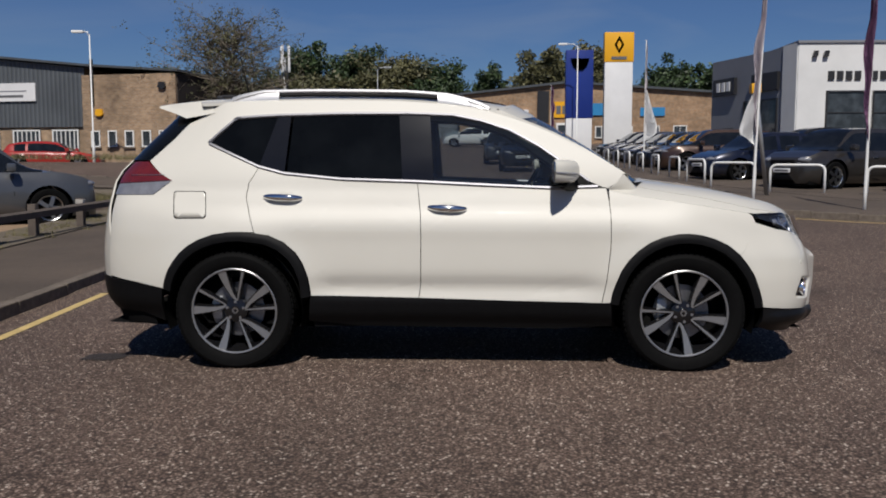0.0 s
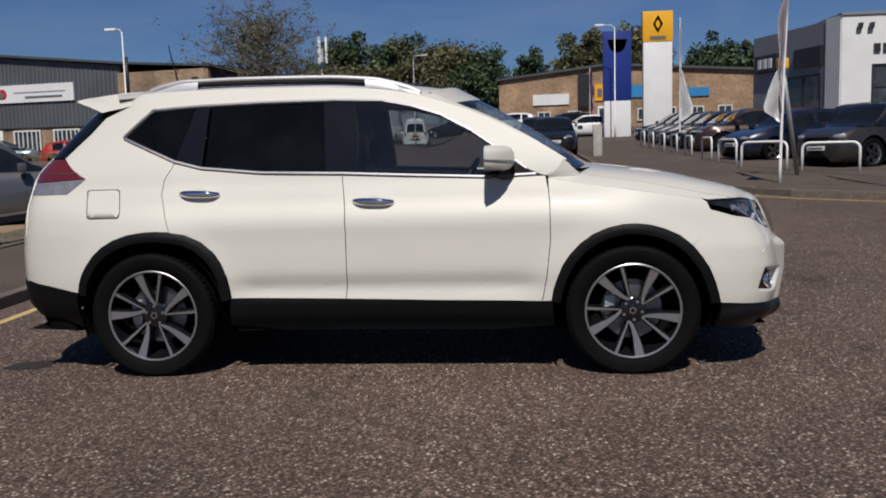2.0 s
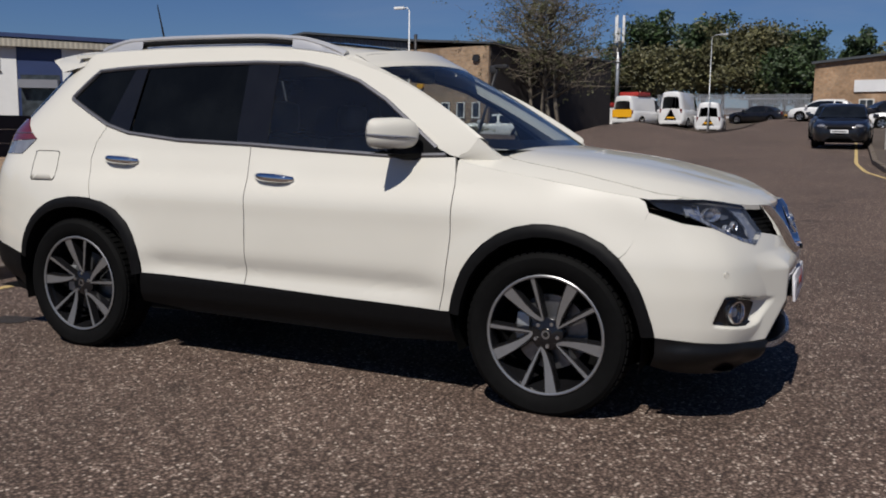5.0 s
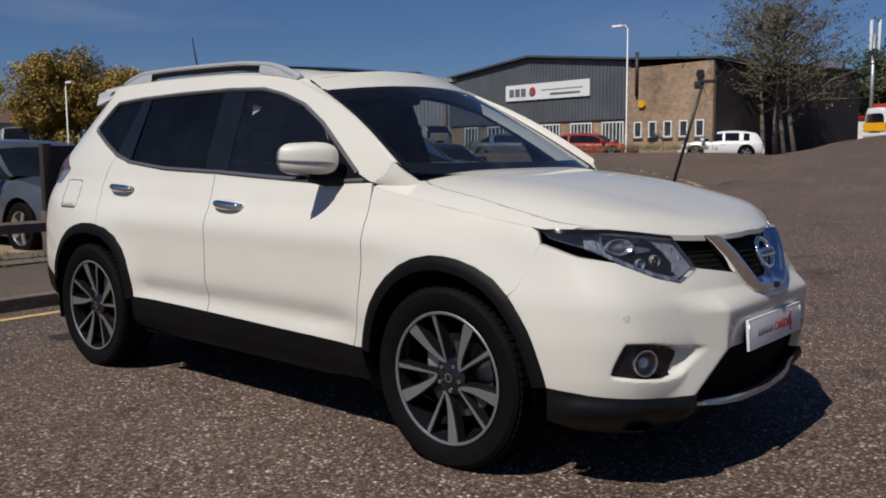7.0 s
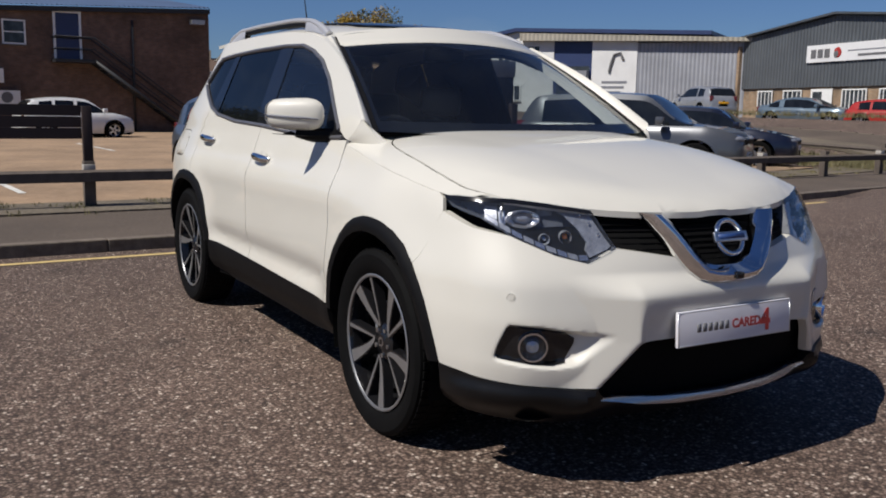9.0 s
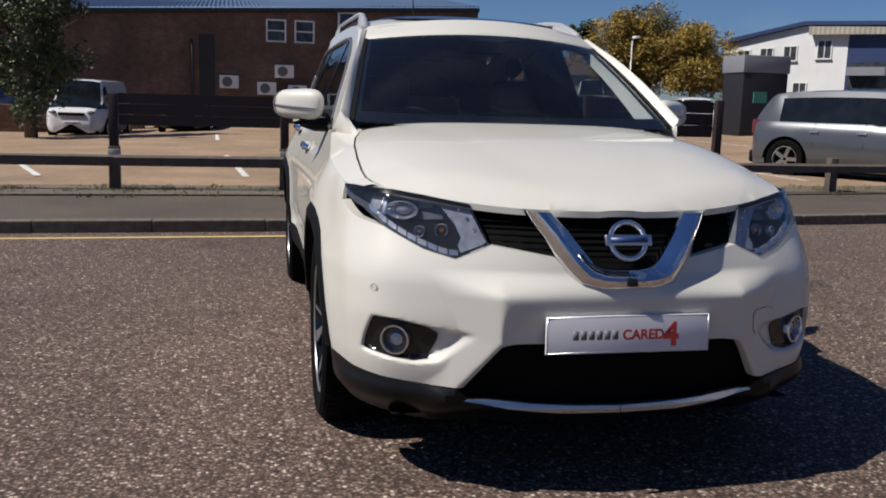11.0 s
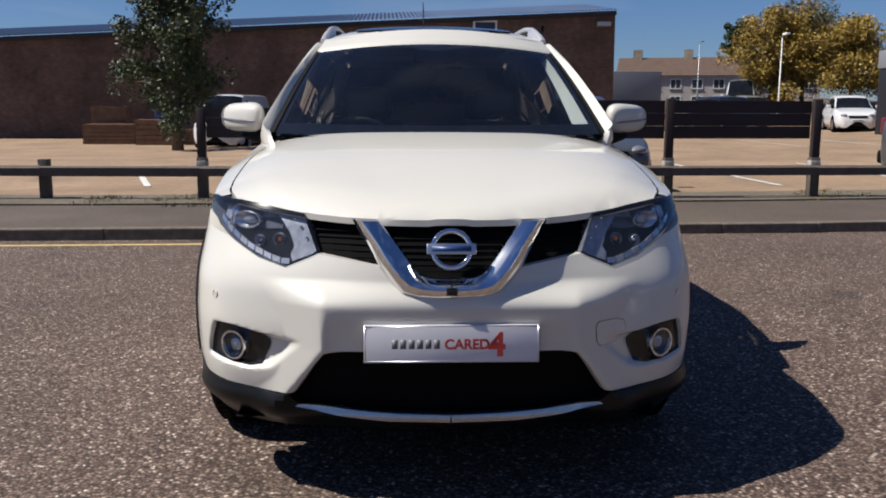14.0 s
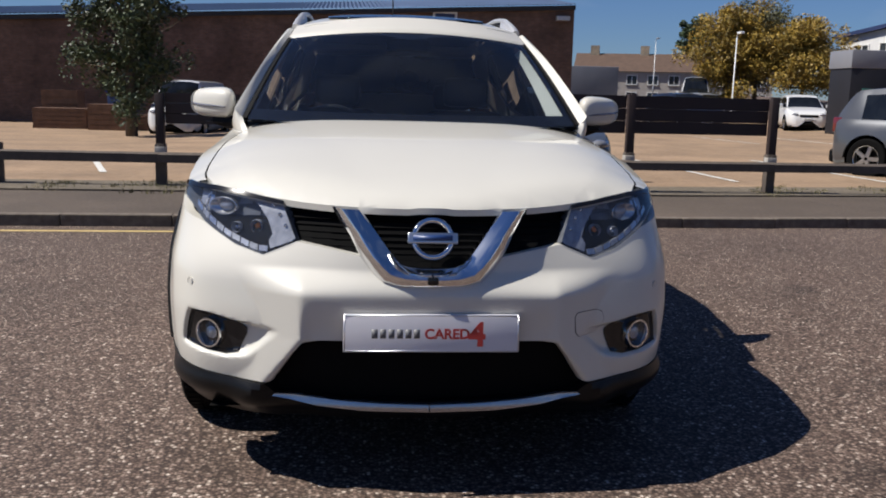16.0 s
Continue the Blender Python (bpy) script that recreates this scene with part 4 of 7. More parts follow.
    both("front_door_glass", skin([S(-.20, 1.553), S(-.033, 1.546), S(.14, 1.51), S(.312, 1.454), S(.482, 1.362), S(.60, 1.282), S(.66, 1.108), S(.2, 1.121), S(-.19, 1.14)], ww(-.006), .05, 0), DOORGLASS, "tinted front door glass")
    both("window_pillar", skin([S(-.365, 1.556), S(-.175, 1.55), S(-.145, 1.138), S(-.335, 1.143)], ww(-.002), .05, .006), GLOSS_BLACK, "gloss black pillar trim")
    both("window_pillar", skin([S(-1.113, 1.547), S(-1.035, 1.549), S(-1.055, 1.188), S(-1.213, 1.23)], ww(-.002), .05, .006), GLOSS_BLACK, "black pillar trim")
    both("mirror_corner", skin([S(.575, 1.30), S(.649, 1.246), S(.79, 1.144), S(.84, 1.114), S(.645, 1.107)], ww(-.001), .04, .006), BLACK_TRIM)

    def strip(line, wd, o, mat, name, lab="", closed=False):
        pts = [wall(*S(x, z), o) for x, z in line]
        fine = []
        for a, b in zip(pts, pts[1:]):
            for k in range(4):
                fine.append(a.lerp(b, k / 4))
        fine.append(pts[-1])
        return both(name, tube(fine, wd, 6), mat, lab)
    strip(up, .0115, -.001, FRAME_SILVER, "window_bright_strip", "bright window surround")
    strip(lo + [up[0]], .0115, -.001, FRAME_SILVER, "window_bright_strip", "bright window surround")
    # --- cladding: arches, sills, rear apron ---
    for pts, c in ((arch_f, ax), (arch_r, -ax)):
        fine = []
        for (xa, za), (xb, zb) in zip(pts, pts[1:]):
            fine += [(xa + (xb - xa) * k / 3, za + (zb - za) * k / 3) for k in range(3)]
        fine.append(pts[-1])

        def band(i, w):
            x, z = fine[int(i)]
            k = 1 - .115 * min(w, 1)
            return wall(*S(c + (x - c) * k, .36 + (z - .36) * k), (.002, .012, .014, .012, -.03)[int(round(w * 3)) if w <= 1 else 4])
        both("arch_cladding", grid(range(len(fine)), [0, 1 / 3, 2 / 3, 1, 1.5], band), BLACK_TRIM, "black wheel arch cladding", True, 60)
    sl = [S(.915, .427), S(.862, .424), S(.3, .433), S(-.231, .447), S(-.884, .460), S(-.90, .30), S(-.6, .265), S(.6, .255), S(.93, .28)]
    both("sill_cladding", skin(sl, lambda u, v, w: wall(u, v, w + .004 - .03 * ease(.36, .27, v)), (.08, .02), .03), BLACK_TRIM, "black sill cladding")
    ra = [S(-1.786, .495), S(-1.96, .528), (e - .62, .55), (e, .56), (e, .34), (e - .5, .34), S(-1.95, .34), S(-1.80, .29)]
    both("rear_apron", skin(ra, lambda u, v, w: wall(u, v, w + .006 - .03 * ease(.42, .32, v)), (.05, .03), .03), BLACK_TRIM, "black rear apron")
    for c in (ax, -ax):
        bm = bmesh.new()
        ring = []
        for k in range(25):
            a = math.radians(-15 + 210 * k / 24)
            ring.append(a)
        grid(ring, [-.87, -.50, -.30], lambda a, y: Vector((c + .415 * math.cos(a), y, .355 + .43 * math.sin(a))), bm)
        grid(ring, [0, .5, 1], lambda a, k: Vector((c + .415 * k * math.cos(a), -.30, .355 + .43 * k * math.sin(a))), bm)
        both("arch_liner", bm, DARK_GAP)
    # --- door handles ---
    for x0, z0 in ((-.062, .985), (-1.055, 1.048)):
        fr = wall(*S(x0, z0))
        bm = bmesh.new()
        pts = []
        for k in range(13):
            t = -1 + k / 6
            p = wall(*S(x0 + .112 * t, z0 - .004 * t), .006 + .026 * (1 - t ** 4))
            pts.append(p)
        tube(pts, [.0095 + .0075 * (1 - abs(-1 + k / 6) ** 3) for k in range(13)], 10, bm)
        for v in bm.verts:
            v.co.z = fr.z + (v.co.z - fr.z) * 1.25
        h = both("door_handle", bm, CHROME, "chrome door handle")
        cup = lathe([(.0001, -.004), (.03, -.0035), (.045, .0005)], 24)
        cup.transform(Matrix.Translation(wall(*S(x0 + .01, z0 - .004), .0008)) @ Matrix.Diagonal((1.25, 1, .85, 1)))
        both("handle_cup", cup, SMOKE_LENS if False else PEARL)
    # --- door mirrors ---
    def housing(a, t, grow=1.0):
        """The mirror shell: a round the plan, t from the underside to the top."""
        c, n = math.cos(a), math.sin(a)
        h = math.sin(t)
        r = math.cos(t) ** .55 * grow
        dx = math.copysign(abs(c) ** .8, c) * .088 * r
        dy = math.copysign(abs(n) ** .8, n) * .111 * r
        dz = math.copysign(abs(h) ** .72, h) * .069 * (1 + .9 * dy - .10 * max(0, h) * (dx / .088) ** 2)
        return Vector((max(.590 + dx + .80 * dy, .566), -.917 + dy, 1.207 + dz))
    turns, lifts = [2 * math.pi * k / 40 for k in range(41)], [-math.pi / 2 + math.pi * k / 22 for k in range(23)]
    bm = grid(turns, lifts, housing)
    bmesh.ops.remove_doubles(bm, verts=bm.verts, dist=1e-5)
    both("door_mirror", bm, PEARL, "white door mirror")
    bm = grid(turns, [-math.pi / 2 + k * .13 for k in range(6)], lambda a, t: housing(a, t, .97) - Vector((0, 0, .030 * math.cos(t) ** .3 + .004)))
    bmesh.ops.remove_doubles(bm, verts=bm.verts, dist=1e-5)
    both("mirror_base", bm, BLACK_TRIM, "black mirror underside")
    line = [housing(.62 - 2.15 * k / 14, -.16 + .16 * k / 14, 1.012) for k in range(15)]
    both("mirror_indicator", tube(line, [.0015 + .0045 * math.sin(math.pi * min(.97, .08 + k / 15)) ** .8 for k in range(15)], 8), SMOKE_LENS, "slim mirror indicator")
    both("mirror_arm", tube([(.62, -.90, 1.135), (.66, -.84, 1.118), (.70, -.765, 1.118)], [.030, .032, .032], 10), BLACK_TRIM)
    bm = box(.560, .565, -1.00, -.835, 1.160, 1.262, .004)
    both("mirror_glass", bm, CHROME)
    # --- roof rails and aerial ---
    rail = []
    for k in range(41):
        t = k / 40
        x = .19 - 1.60 * t
        lift = .046 * min(1, (t / .16) ** .75 if t < .16 else 1, ((1 - t) / .12) ** .75 if t > .88 else 1)
        rail.append((x, -(roof_half(x) - .035), roof(x, -(roof_half(x) - .035)).z + lift))
    both("roof_rail", tube(rail, [.0135 + .007 * (math.exp(-(k / 4) ** 2) + math.exp(-((40 - k) / 4) ** 2)) for k in range(41)], 10), SILVER_PAINT, "satin silver roof rail")
    # black tube added for the shade in the gap under the rail
    under = [(x, y, z - .024) for x, y, z in rail[6:36]]
    both("rail_gap_shade", tube(under, .0125, 8), BLACK_TRIM, "black strip standing in for the shaded gap below the roof rail")

    def fairing(t, w):
        x = .19 - 1.60 * t
        y = roof_half(x) - .035
        h = .046 * min(1, (t / .16) ** .75 if t < .5 else ((1 - t) / .12) ** .75 if t > .88 else 1)
        side, lift = ((-.020, -.006), (-.014, h * .8), (0, h + .008), (.014, h * .8), (.020, -.006))[int(w)]
        return Vector((x, -y + side, roof(x, -y).z + lift))
    for t0, t1 in ((0, .20), (.82, 1)):
        both("rail_foot", grid([t0 + (t1 - t0) * k / 8 for k in range(9)], range(5), fairing), SILVER_PAINT, "silver foot of the roof rail")
    part("roof_aerial", tube([(-1.44, -.02, 1.67), (-1.455, -.022, 1.75), (-1.50, -.03, 1.975)], [.012, .006, .003], 8), BLACK_TRIM, car, "thin black roof aerial")
    # --- inside: dashboard, wheel, seats ---
    bm = grid([0, .3, .6, 1], [-.7 + .1 * k for k in range(15)], lambda u, y: Vector((1.1 - .5 * u + .10 * (1 - (y / .7) ** 2), y, 1.06 + .02 * math.sin(3 * u) - .25 * max(0, u - .6))))
    part("dashboard", bm, CABIN, car, "dark dashboard")
    bm = lathe([(.165, 0), (.172, .012), (.185, .014), (.19, 0), (.18, -.012), (.168, -.01)], 32, None, True)
    bm.transform(Matrix.Translation((.42, -.37, 1.04)) @ Matrix.Rotation(radians(28), 4, "Y") @ Matrix.Rotation(radians(90), 4, "Z"))
    part("steering_wheel", bm, SEAT, car, "black steering wheel")
    for y in (-.37, .37):
        for x, ztop in ((-.25, 1.30), (-1.05, 1.27)):
            bm = bmesh.new()
            box(x - .08, x + .06, y - .23, y + .23, .6, ztop - .12, .06, bm)
            box(x - .05, x + .04, y - .13, y + .13, ztop - .10, ztop + .07, .045, bm)
            bm.transform(Matrix.Translation((-.08, 0, 0)))
            part("seat_back", bm, SEAT, car, "black seat back with head restraint")
    part("cabin_floor", box(-1.6, .9, -.72, .72, .55, .62), CABIN, car)
    part("cabin_lining", grid([-1.5, -.5, .2], [-.5, 0, .5], lambda x, y: Vector((x, y, roof_mid(x) - .07))), CABIN, car, "dark roof lining")
    bm = box(.30, .36, -.11, .11, 1.475, 1.54, .02)
    part("rear_view_mirror", bm, BLACK_TRIM, car)
    return car


def alloy_wheel(turn):
    """One wheel at the origin, its outer face towards -y."""
    w = []
    ty = [(.255, .085), (.275, .098), (.305, .110), (.335, .110), (.352, .098), (.3565, .08), (.3565, -.08), (.352, -.098), (.335, -.110), (.305, -.110), (.275, -.098), (.255, -.085)]
    bm = lathe(ty, 64)
    w.append(("tyre", bm, RUBBER, "black road tyre"))
    bm = bmesh.new()
    for k in range(64):
        for y0, y1 in ((-.088, -.045), (-.03, .03), (.045, .088)):
            b = box(-.013, .013, y0, y1, .354, .3615)
            b.transform(Matrix.Rotation(2 * math.pi * (k + (.5 if y0 == -.03 else 0)) / 64, 4, "Y"))
            me = bpy.data.meshes.new("tmp")
            b.to_mesh(me)
            bm.from_mesh(me)
            bpy.data.meshes.remove(me)
            b.free()
    w.append(("tread", bm, RUBBER, "tread blocks"))
    bm = lathe([(.2565, -.082), (.262, -.092), (.262, -.097), (.257, -.099), (.250, -.094), (.246, -.08), (.238, -.03), (.225, .05), (.245, .085)], 64)
    w.append(("rim", bm, GLOSS_BLACK, "black alloy rim"))
    bm = lathe([(.2495, -.0945), (.2515, -.0985), (.258, -.1005), (.2625, -.098)], 64)
    w.append(("rim_edge", bm, MACHINED, "machined rim edge"))
    # five hooked pairs: a broad blade that bends back at the hub into a slim spoke
    def blade(path, face, mat, name, lab, turned):
        """path: radius, degrees, half width; a raised face or the body under it."""
        b = bmesh.new()
        pts = [Vector((r * math.cos(radians(d)), 0, r * math.sin(radians(d)))) for r, d, h in path]
        left, right, lo_l, lo_r = [], [], [], []
        for i, (p, (r, d, h)) in enumerate(zip(pts, path)):
            run = (pts[min(i + 1, len(pts) - 1)] - pts[max(i - 1, 0)]).normalized()
            out = Vector((-run.z, 0, run.x))
            y = -.066 - .0245 * min(1, (r / .25)) ** 1.3 - (.0022 if face else 0)
            hh = h if face else h + .005
            left.append(b.verts.new(p + out * hh + Vector((0, y, 0))))
            right.append(b.verts.new(p - out * hh + Vector((0, y, 0))))
            if not face:
                lo_l.append(b.verts.new(p + out * (hh + .006) + Vector((0, y + .034, 0))))
                lo_r.append(b.verts.new(p - out * (hh + .006) + Vector((0, y + .034, 0))))
        for i in range(len(pts) - 1):
            b.faces.new((left[i], left[i + 1], right[i + 1], right[i]))
            if not face:
                b.faces.new((left[i], lo_l[i], lo_l[i + 1], left[i + 1]))
                b.faces.new((right[i], right[i + 1], lo_r[i + 1], lo_r[i]))
        b.transform(Matrix.Rotation(-radians(turned), 4, "Y"))
        w.append((name, b, mat, lab))
    broad = [(.2515, 0, .0245), (.225, -.3, .0225), (.19, -.8, .0190), (.155, -1.8, .0155), (.125, -4, .0125), (.102, -7, .0105), (.084, -12, .0090), (.072, -18, .0075), (.065, -25, .0055), (.062, -30, .0035)]
    slim = [(.2515, -30, .0085), (.20, -30, .0070), (.14, -30, .0055), (.09, -30.2, .0042), (.062, -30.5, .0035)]
    for k in range(5):
        a = turn + 72 * k
        blade(broad, False, GLOSS_BLACK, "spoke", "black spoke", a)
        blade(broad, True, MACHINED, "spoke_face", "machined broad spoke face", a)
        blade(slim, False, GLOSS_BLACK, "spoke", "black spoke", a)
        blade(slim, True, MACHINED, "spoke_face", "machined slim spoke face", a)
    bm = lathe([(.0001, -.076), (.028, -.076), (.033, -.072), (.060, -.070), (.072, -.062), (.075, -.03)], 36)
    w.append(("hub", bm, GLOSS_BLACK, "black hub"))
    bm = lathe([(.013, -.0775), (.018, -.0775)], 24)
    w.append(("hub_ring", bm, SATIN, "small silver ring"))
    for k in range(5):
        b = lathe([(.0001, -.076), (.008, -.076), (.009, -.066)], 8)
        b.transform(Matrix.Rotation(math.radians(turn + 20 + 72 * k), 4, "Y") @ Matrix.Translation((.052, 0, 0)))
        w.append(("wheel_nut", b, SATIN, ""))
    bm = lathe([(.06, -.005), (.165, -.005), (.165, .015)], 40)
    w.append(("brake_disc", bm, DISC_STEEL, "steel brake disc"))
    bm = box(-.15, -.09, -.03, .03, -.06, .08, .01)
    w.append(("brake_caliper", bm, GALV, ""))
    bm = lathe([(.0001, .06), (.24, .06)], 32)
    w.append(("dark_back", bm, DARK_GAP, ""))
    return w


HERO = hero_car()
for wx, wy, turn in ((1.3525, -.775, 62), (-1.3525, -.775, 35), (1.3525, .775, 20), (-1.3525, .775, 50)):
    wh = new("wheel")
    wh.parent = HERO
    wh.matrix_basis = pose(wx, wy, .3605, 0, 0, 0 if wy < 0 else 180)
    for nm, bm, mt, lb in alloy_wheel(turn):
        part(nm, bm, mt, wh, lb, True, 35)


# ---- ground ----
def swell(x, y):
    """The side road and all beyond it climb steadily away from the car."""
    return .0285 * max(0, min(y, 115) + .6) * ease(-.26, -.17, x / max(y + 6, 1))


def rise(x, y):
    """The lie of the land: level round the car, climbing gently towards the works and the houses."""
    z = 1.25 * ease(17, 34, y) * ease(-3, -13, x) + .5 * ease(38, 75, y) * ease(-13, -5, x)
    z += .8 * ease(-36, -70, x) * ease(5, 25, y) - .35 * ease(-12, -28, x) * ease(0, -8, y)
    z += .9 * ease(12, 26, y) * ease(-14, -30, x) * ease(40, 18, y) * .25 + .3 * ease(20, 40, y) * ease(9, 14, x)
    z -= .5 * ease(31.5, 33.5, y) * ease(-9.5, -12, x) * ease(60, 40, y)
    z -= 1.05 * ease(40, 53, y) * ease(-3.5, -6, x) * ease(80, 66, y) * ease(-22, -16, x)
    return z + swell(x, y)


def steps(a, b, fine_a, fine_b, fine, coarse):
    out, v = [], a
    while v < b:
        out.append(v)
        v += fine if fine_a <= v < fine_b else coarse
    return out + [b]


XS, YS = steps(-70, 45, -70, 30, 2.0, 6.0), steps(-24, 110, -24, 80, 2.0, 6.0)
XS, YS = [-1500, -400, -150] + XS + [90, 300, 1500], [-1500, -300, -80] + YS + [160, 400, 1500]
ground = part("ground", grid(XS, YS, lambda x, y: Vector((x, y, rise(x, y) - .0))), ASPHALT)
tagged(ground, "brown chipped tarmac road surface with pale stones", "ground", kind="structure")

STAIN = make_ground_stuff("oily_tarmac", (0.016, 0.013, 0.011), (0.05, 0.038, 0.03), 60, rough=0.7)
rng = random.Random(14)
bm = bmesh.new()
rim = [bm.verts.new((-2.29 + .15 * (1 + rng.uniform(-.18, .18)) * math.cos(a), -.57 + .11 * (1 + rng.uniform(-.18, .18)) * math.sin(a), .004)) for a in (math.tau * k / 24 for k in range(24))]
bm.faces.new(rim)
tagged(part("stain", bm, STAIN, smooth=False), "small dark oil stain on the tarmac", "stain", kind="structure")


def ribbon(name, left, right, mat, dz, label, cat, thick=0.0, parent=None):
    """A strip of ground between two lines of equal count, dz above the land."""
    bm = bmesh.new()
    l, r = [], []
    for (a, b) in zip(left, right):
        l.append(a)
        r.append(b)

    def finer(line):
        out = []
        for p, q in zip(line, line[1:]):
            n = max(1, int(math.hypot(q[0] - p[0], q[1] - p[1]) / 1.0))
            out += [(p[0] + (q[0] - p[0]) * k / n, p[1] + (q[1] - p[1]) * k / n) for k in range(n)]
        return out + [line[-1]]
    ts = [k / 120 for k in range(121)]

    def along(line, t):
        ln = [math.hypot(q[0] - p[0], q[1] - p[1]) for p, q in zip(line, line[1:])]
        d = t * sum(ln)
        for (p, q), n in zip(zip(line, line[1:]), ln):
            if d <= n or (p, q) == (line[-2], line[-1]):
                return Vector((p[0] + (q[0] - p[0]) * d / n, p[1] + (q[1] - p[1]) * d / n, 0))
            d -= n

    def f(t, w):
        p = along(left, t).lerp(along(right, t), w)
        p.z = rise(p.x, p.y) + dz
        return p
    grid(ts, [0, .25, .5, .75, 1], f, bm)
    if thick:
        rr = bmesh.ops.extrude_edge_only(bm, edges=[e for e in bm.edges if e.is_boundary])
        for v in [g for g in rr["geom"] if isinstance(g, bmesh.types.BMVert)]:
            v.co.z -= thick
    ob = part(name, bm, mat, parent, smooth=False)
    return tagged(ob, label, cat, kind="structure")


KL = [(-3.42, -30), (-3.44, -4), (-3.6, 0), (-3.85, 4), (-4.45, 9), (-5.05, 13), (-5.5, 15.5), (-6.2, 18), (-7.4, 20.6), (-9.2, 22.8), (-12, 24.6), (-16, 25.8), (-30, 27.5)]


def shift(line, d):
    out = []
    for i, p in enumerate(line):
        a, b = line[max(i - 1, 0)], line[min(i + 1, len(line) - 1)]
        k = math.hypot(b[0] - a[0], b[1] - a[1])
        out.append((p[0] - d * (b[1] - a[1]) / k, p[1] + d * (b[0] - a[0]) / k))
    return out


ribbon("pavement", shift(KL, .13), shift(KL, 2.05), PAVING, .105, "worn grey tarmac footway behind the kerb", "pavement", .1)
ribbon("verge", shift(KL, 2.05), shift(KL, 3.1), SOIL, .125, "bare soil verge with dry weeds", "verge", .1)
ribbon("yellow_line", shift(KL, -.36), shift(KL, -.28), YELLOW_LINE, .006, "worn single yellow road line", "road marking")
ribbon("car_park", [(-6.4, -24), (-6.4, 0), (-7.2, 6), (-8.2, 11), (-9.6, 16)], [(-36, -24), (-37, 0), (-42, 12), (-44, 20), (-40, 24)], SANDY, .06, "sandy concrete car park surface", "car park", .05)
KR = [(30, 3.5), (14, 6.2), (8.4, 7.6), (6.4, 8.7), (5.2, 9.6), (4.3, 11.2), (3.4, 13.9), (2.95, 16), (2.75, 19), (2.7, 25), (2.6, 36), (2.4, 60)]
ribbon("pavement", shift(KR, -.13), shift(KR, -3.4), PAVING, .105, "grey tarmac footway before the car lot", "pavement", .1)
ribbon("lot_surface", shift(KR, -3.4), [(34, 7), (24, 14), (24, 18), (24, 22), (24, 24), (24, 26), (24, 28), (24, 30), (24, 34), (24, 40), (24, 50), (24, 66)], PAVING, .11, "dark tarmac of the car lot", "car lot", .1)
ribbon("yellow_line", shift(KR, .30), shift(KR, .38), YELLOW_LINE, .006, "worn yellow line beside the lot kerb", "road marking")
KF = [(-9.5, 46), (-5.5, 41), (-4.2, 40), (-4.0, 44), (-4.4, 62), (-5, 72)]
ribbon("pavement", shift(KF, .1), [(-14, 47), (-13, 50), (-12, 52), (-12, 56), (-12, 64), (-12, 72)], PAVING, .1, "far grey footway", "pavement", .1)


def kerbs(line, name, label):
    """Kerbstones laid end to end along a line."""
    holder = empty(name, label=label, category="kerb")
    holder["kind"] = "structure"
    stone = None
    for p, q in zip(line, line[1:]):
        L = math.hypot(q[0] - p[0], q[1] - p[1])
        n = max(1, round(L / .914))
        a = math.degrees(math.atan2(q[1] - p[1], q[0] - p[0]))
        for k in range(n):
            c = ((p[0] + (q[0] - p[0]) * (k + .5) / n), (p[1] + (q[1] - p[1]) * (k + .5) / n))
            if math.hypot(c[0] + 3, c[1] - 4) > 34:
                continue
            if stone is None:
                stone = box(-.455, .455, -.0, .13, -.1, .11, .012)
                me = bpy.data.meshes.new("kerbstone")
                stone.to_mesh(me)
                me.materials.append(KERB)
            ob = new("kerbstone", me)
            ob.parent = holder
            ob.matrix_basis = Matrix.Translation((c[0], c[1], rise(*c) + random.uniform(-.004, .004))) @ Matrix.Rotation(radians(a + random.uniform(-.3, .3)), 4, "Z") @ Matrix.Diagonal((L / n / .914, 1, 1, 1))
    return holder


# white bay lines and cracks in the car park
for x0, y0, x1, y1 in ((-8.6, -1.2, -13.4, -1.6), (-8.6, 5.6, -13.6, 5.4), (-9.0, 8.3, -14, 8.2), (-8.4, -4.0, -12.5, -5.4), (-20, -2, -25, -2.2), (-20, 2, -25, 1.8), (-22, 12, -27, 11.7), (-22, 15, -27, 14.6), (-9.2, 2.4, -13.5, 2.2)):
    d = Vector((x1 - x0, y1 - y0)).normalized()
    nrm = (-d.y * .05, d.x * .05)
    ribbon("bay_line", [(x0 + nrm[0], y0 + nrm[1]), (x1 + nrm[0], y1 + nrm[1])], [(x0 - nrm[0], y0 - nrm[1]), (x1 - nrm[0], y1 - nrm[1])], WHITE_LINE, .068, "worn white parking bay line", "road marking")


# ---- knee-rail fence ----
def fence_x(y):
    return -6.2 - .03 * max(0, y) - .045 * max(0, y - 4)


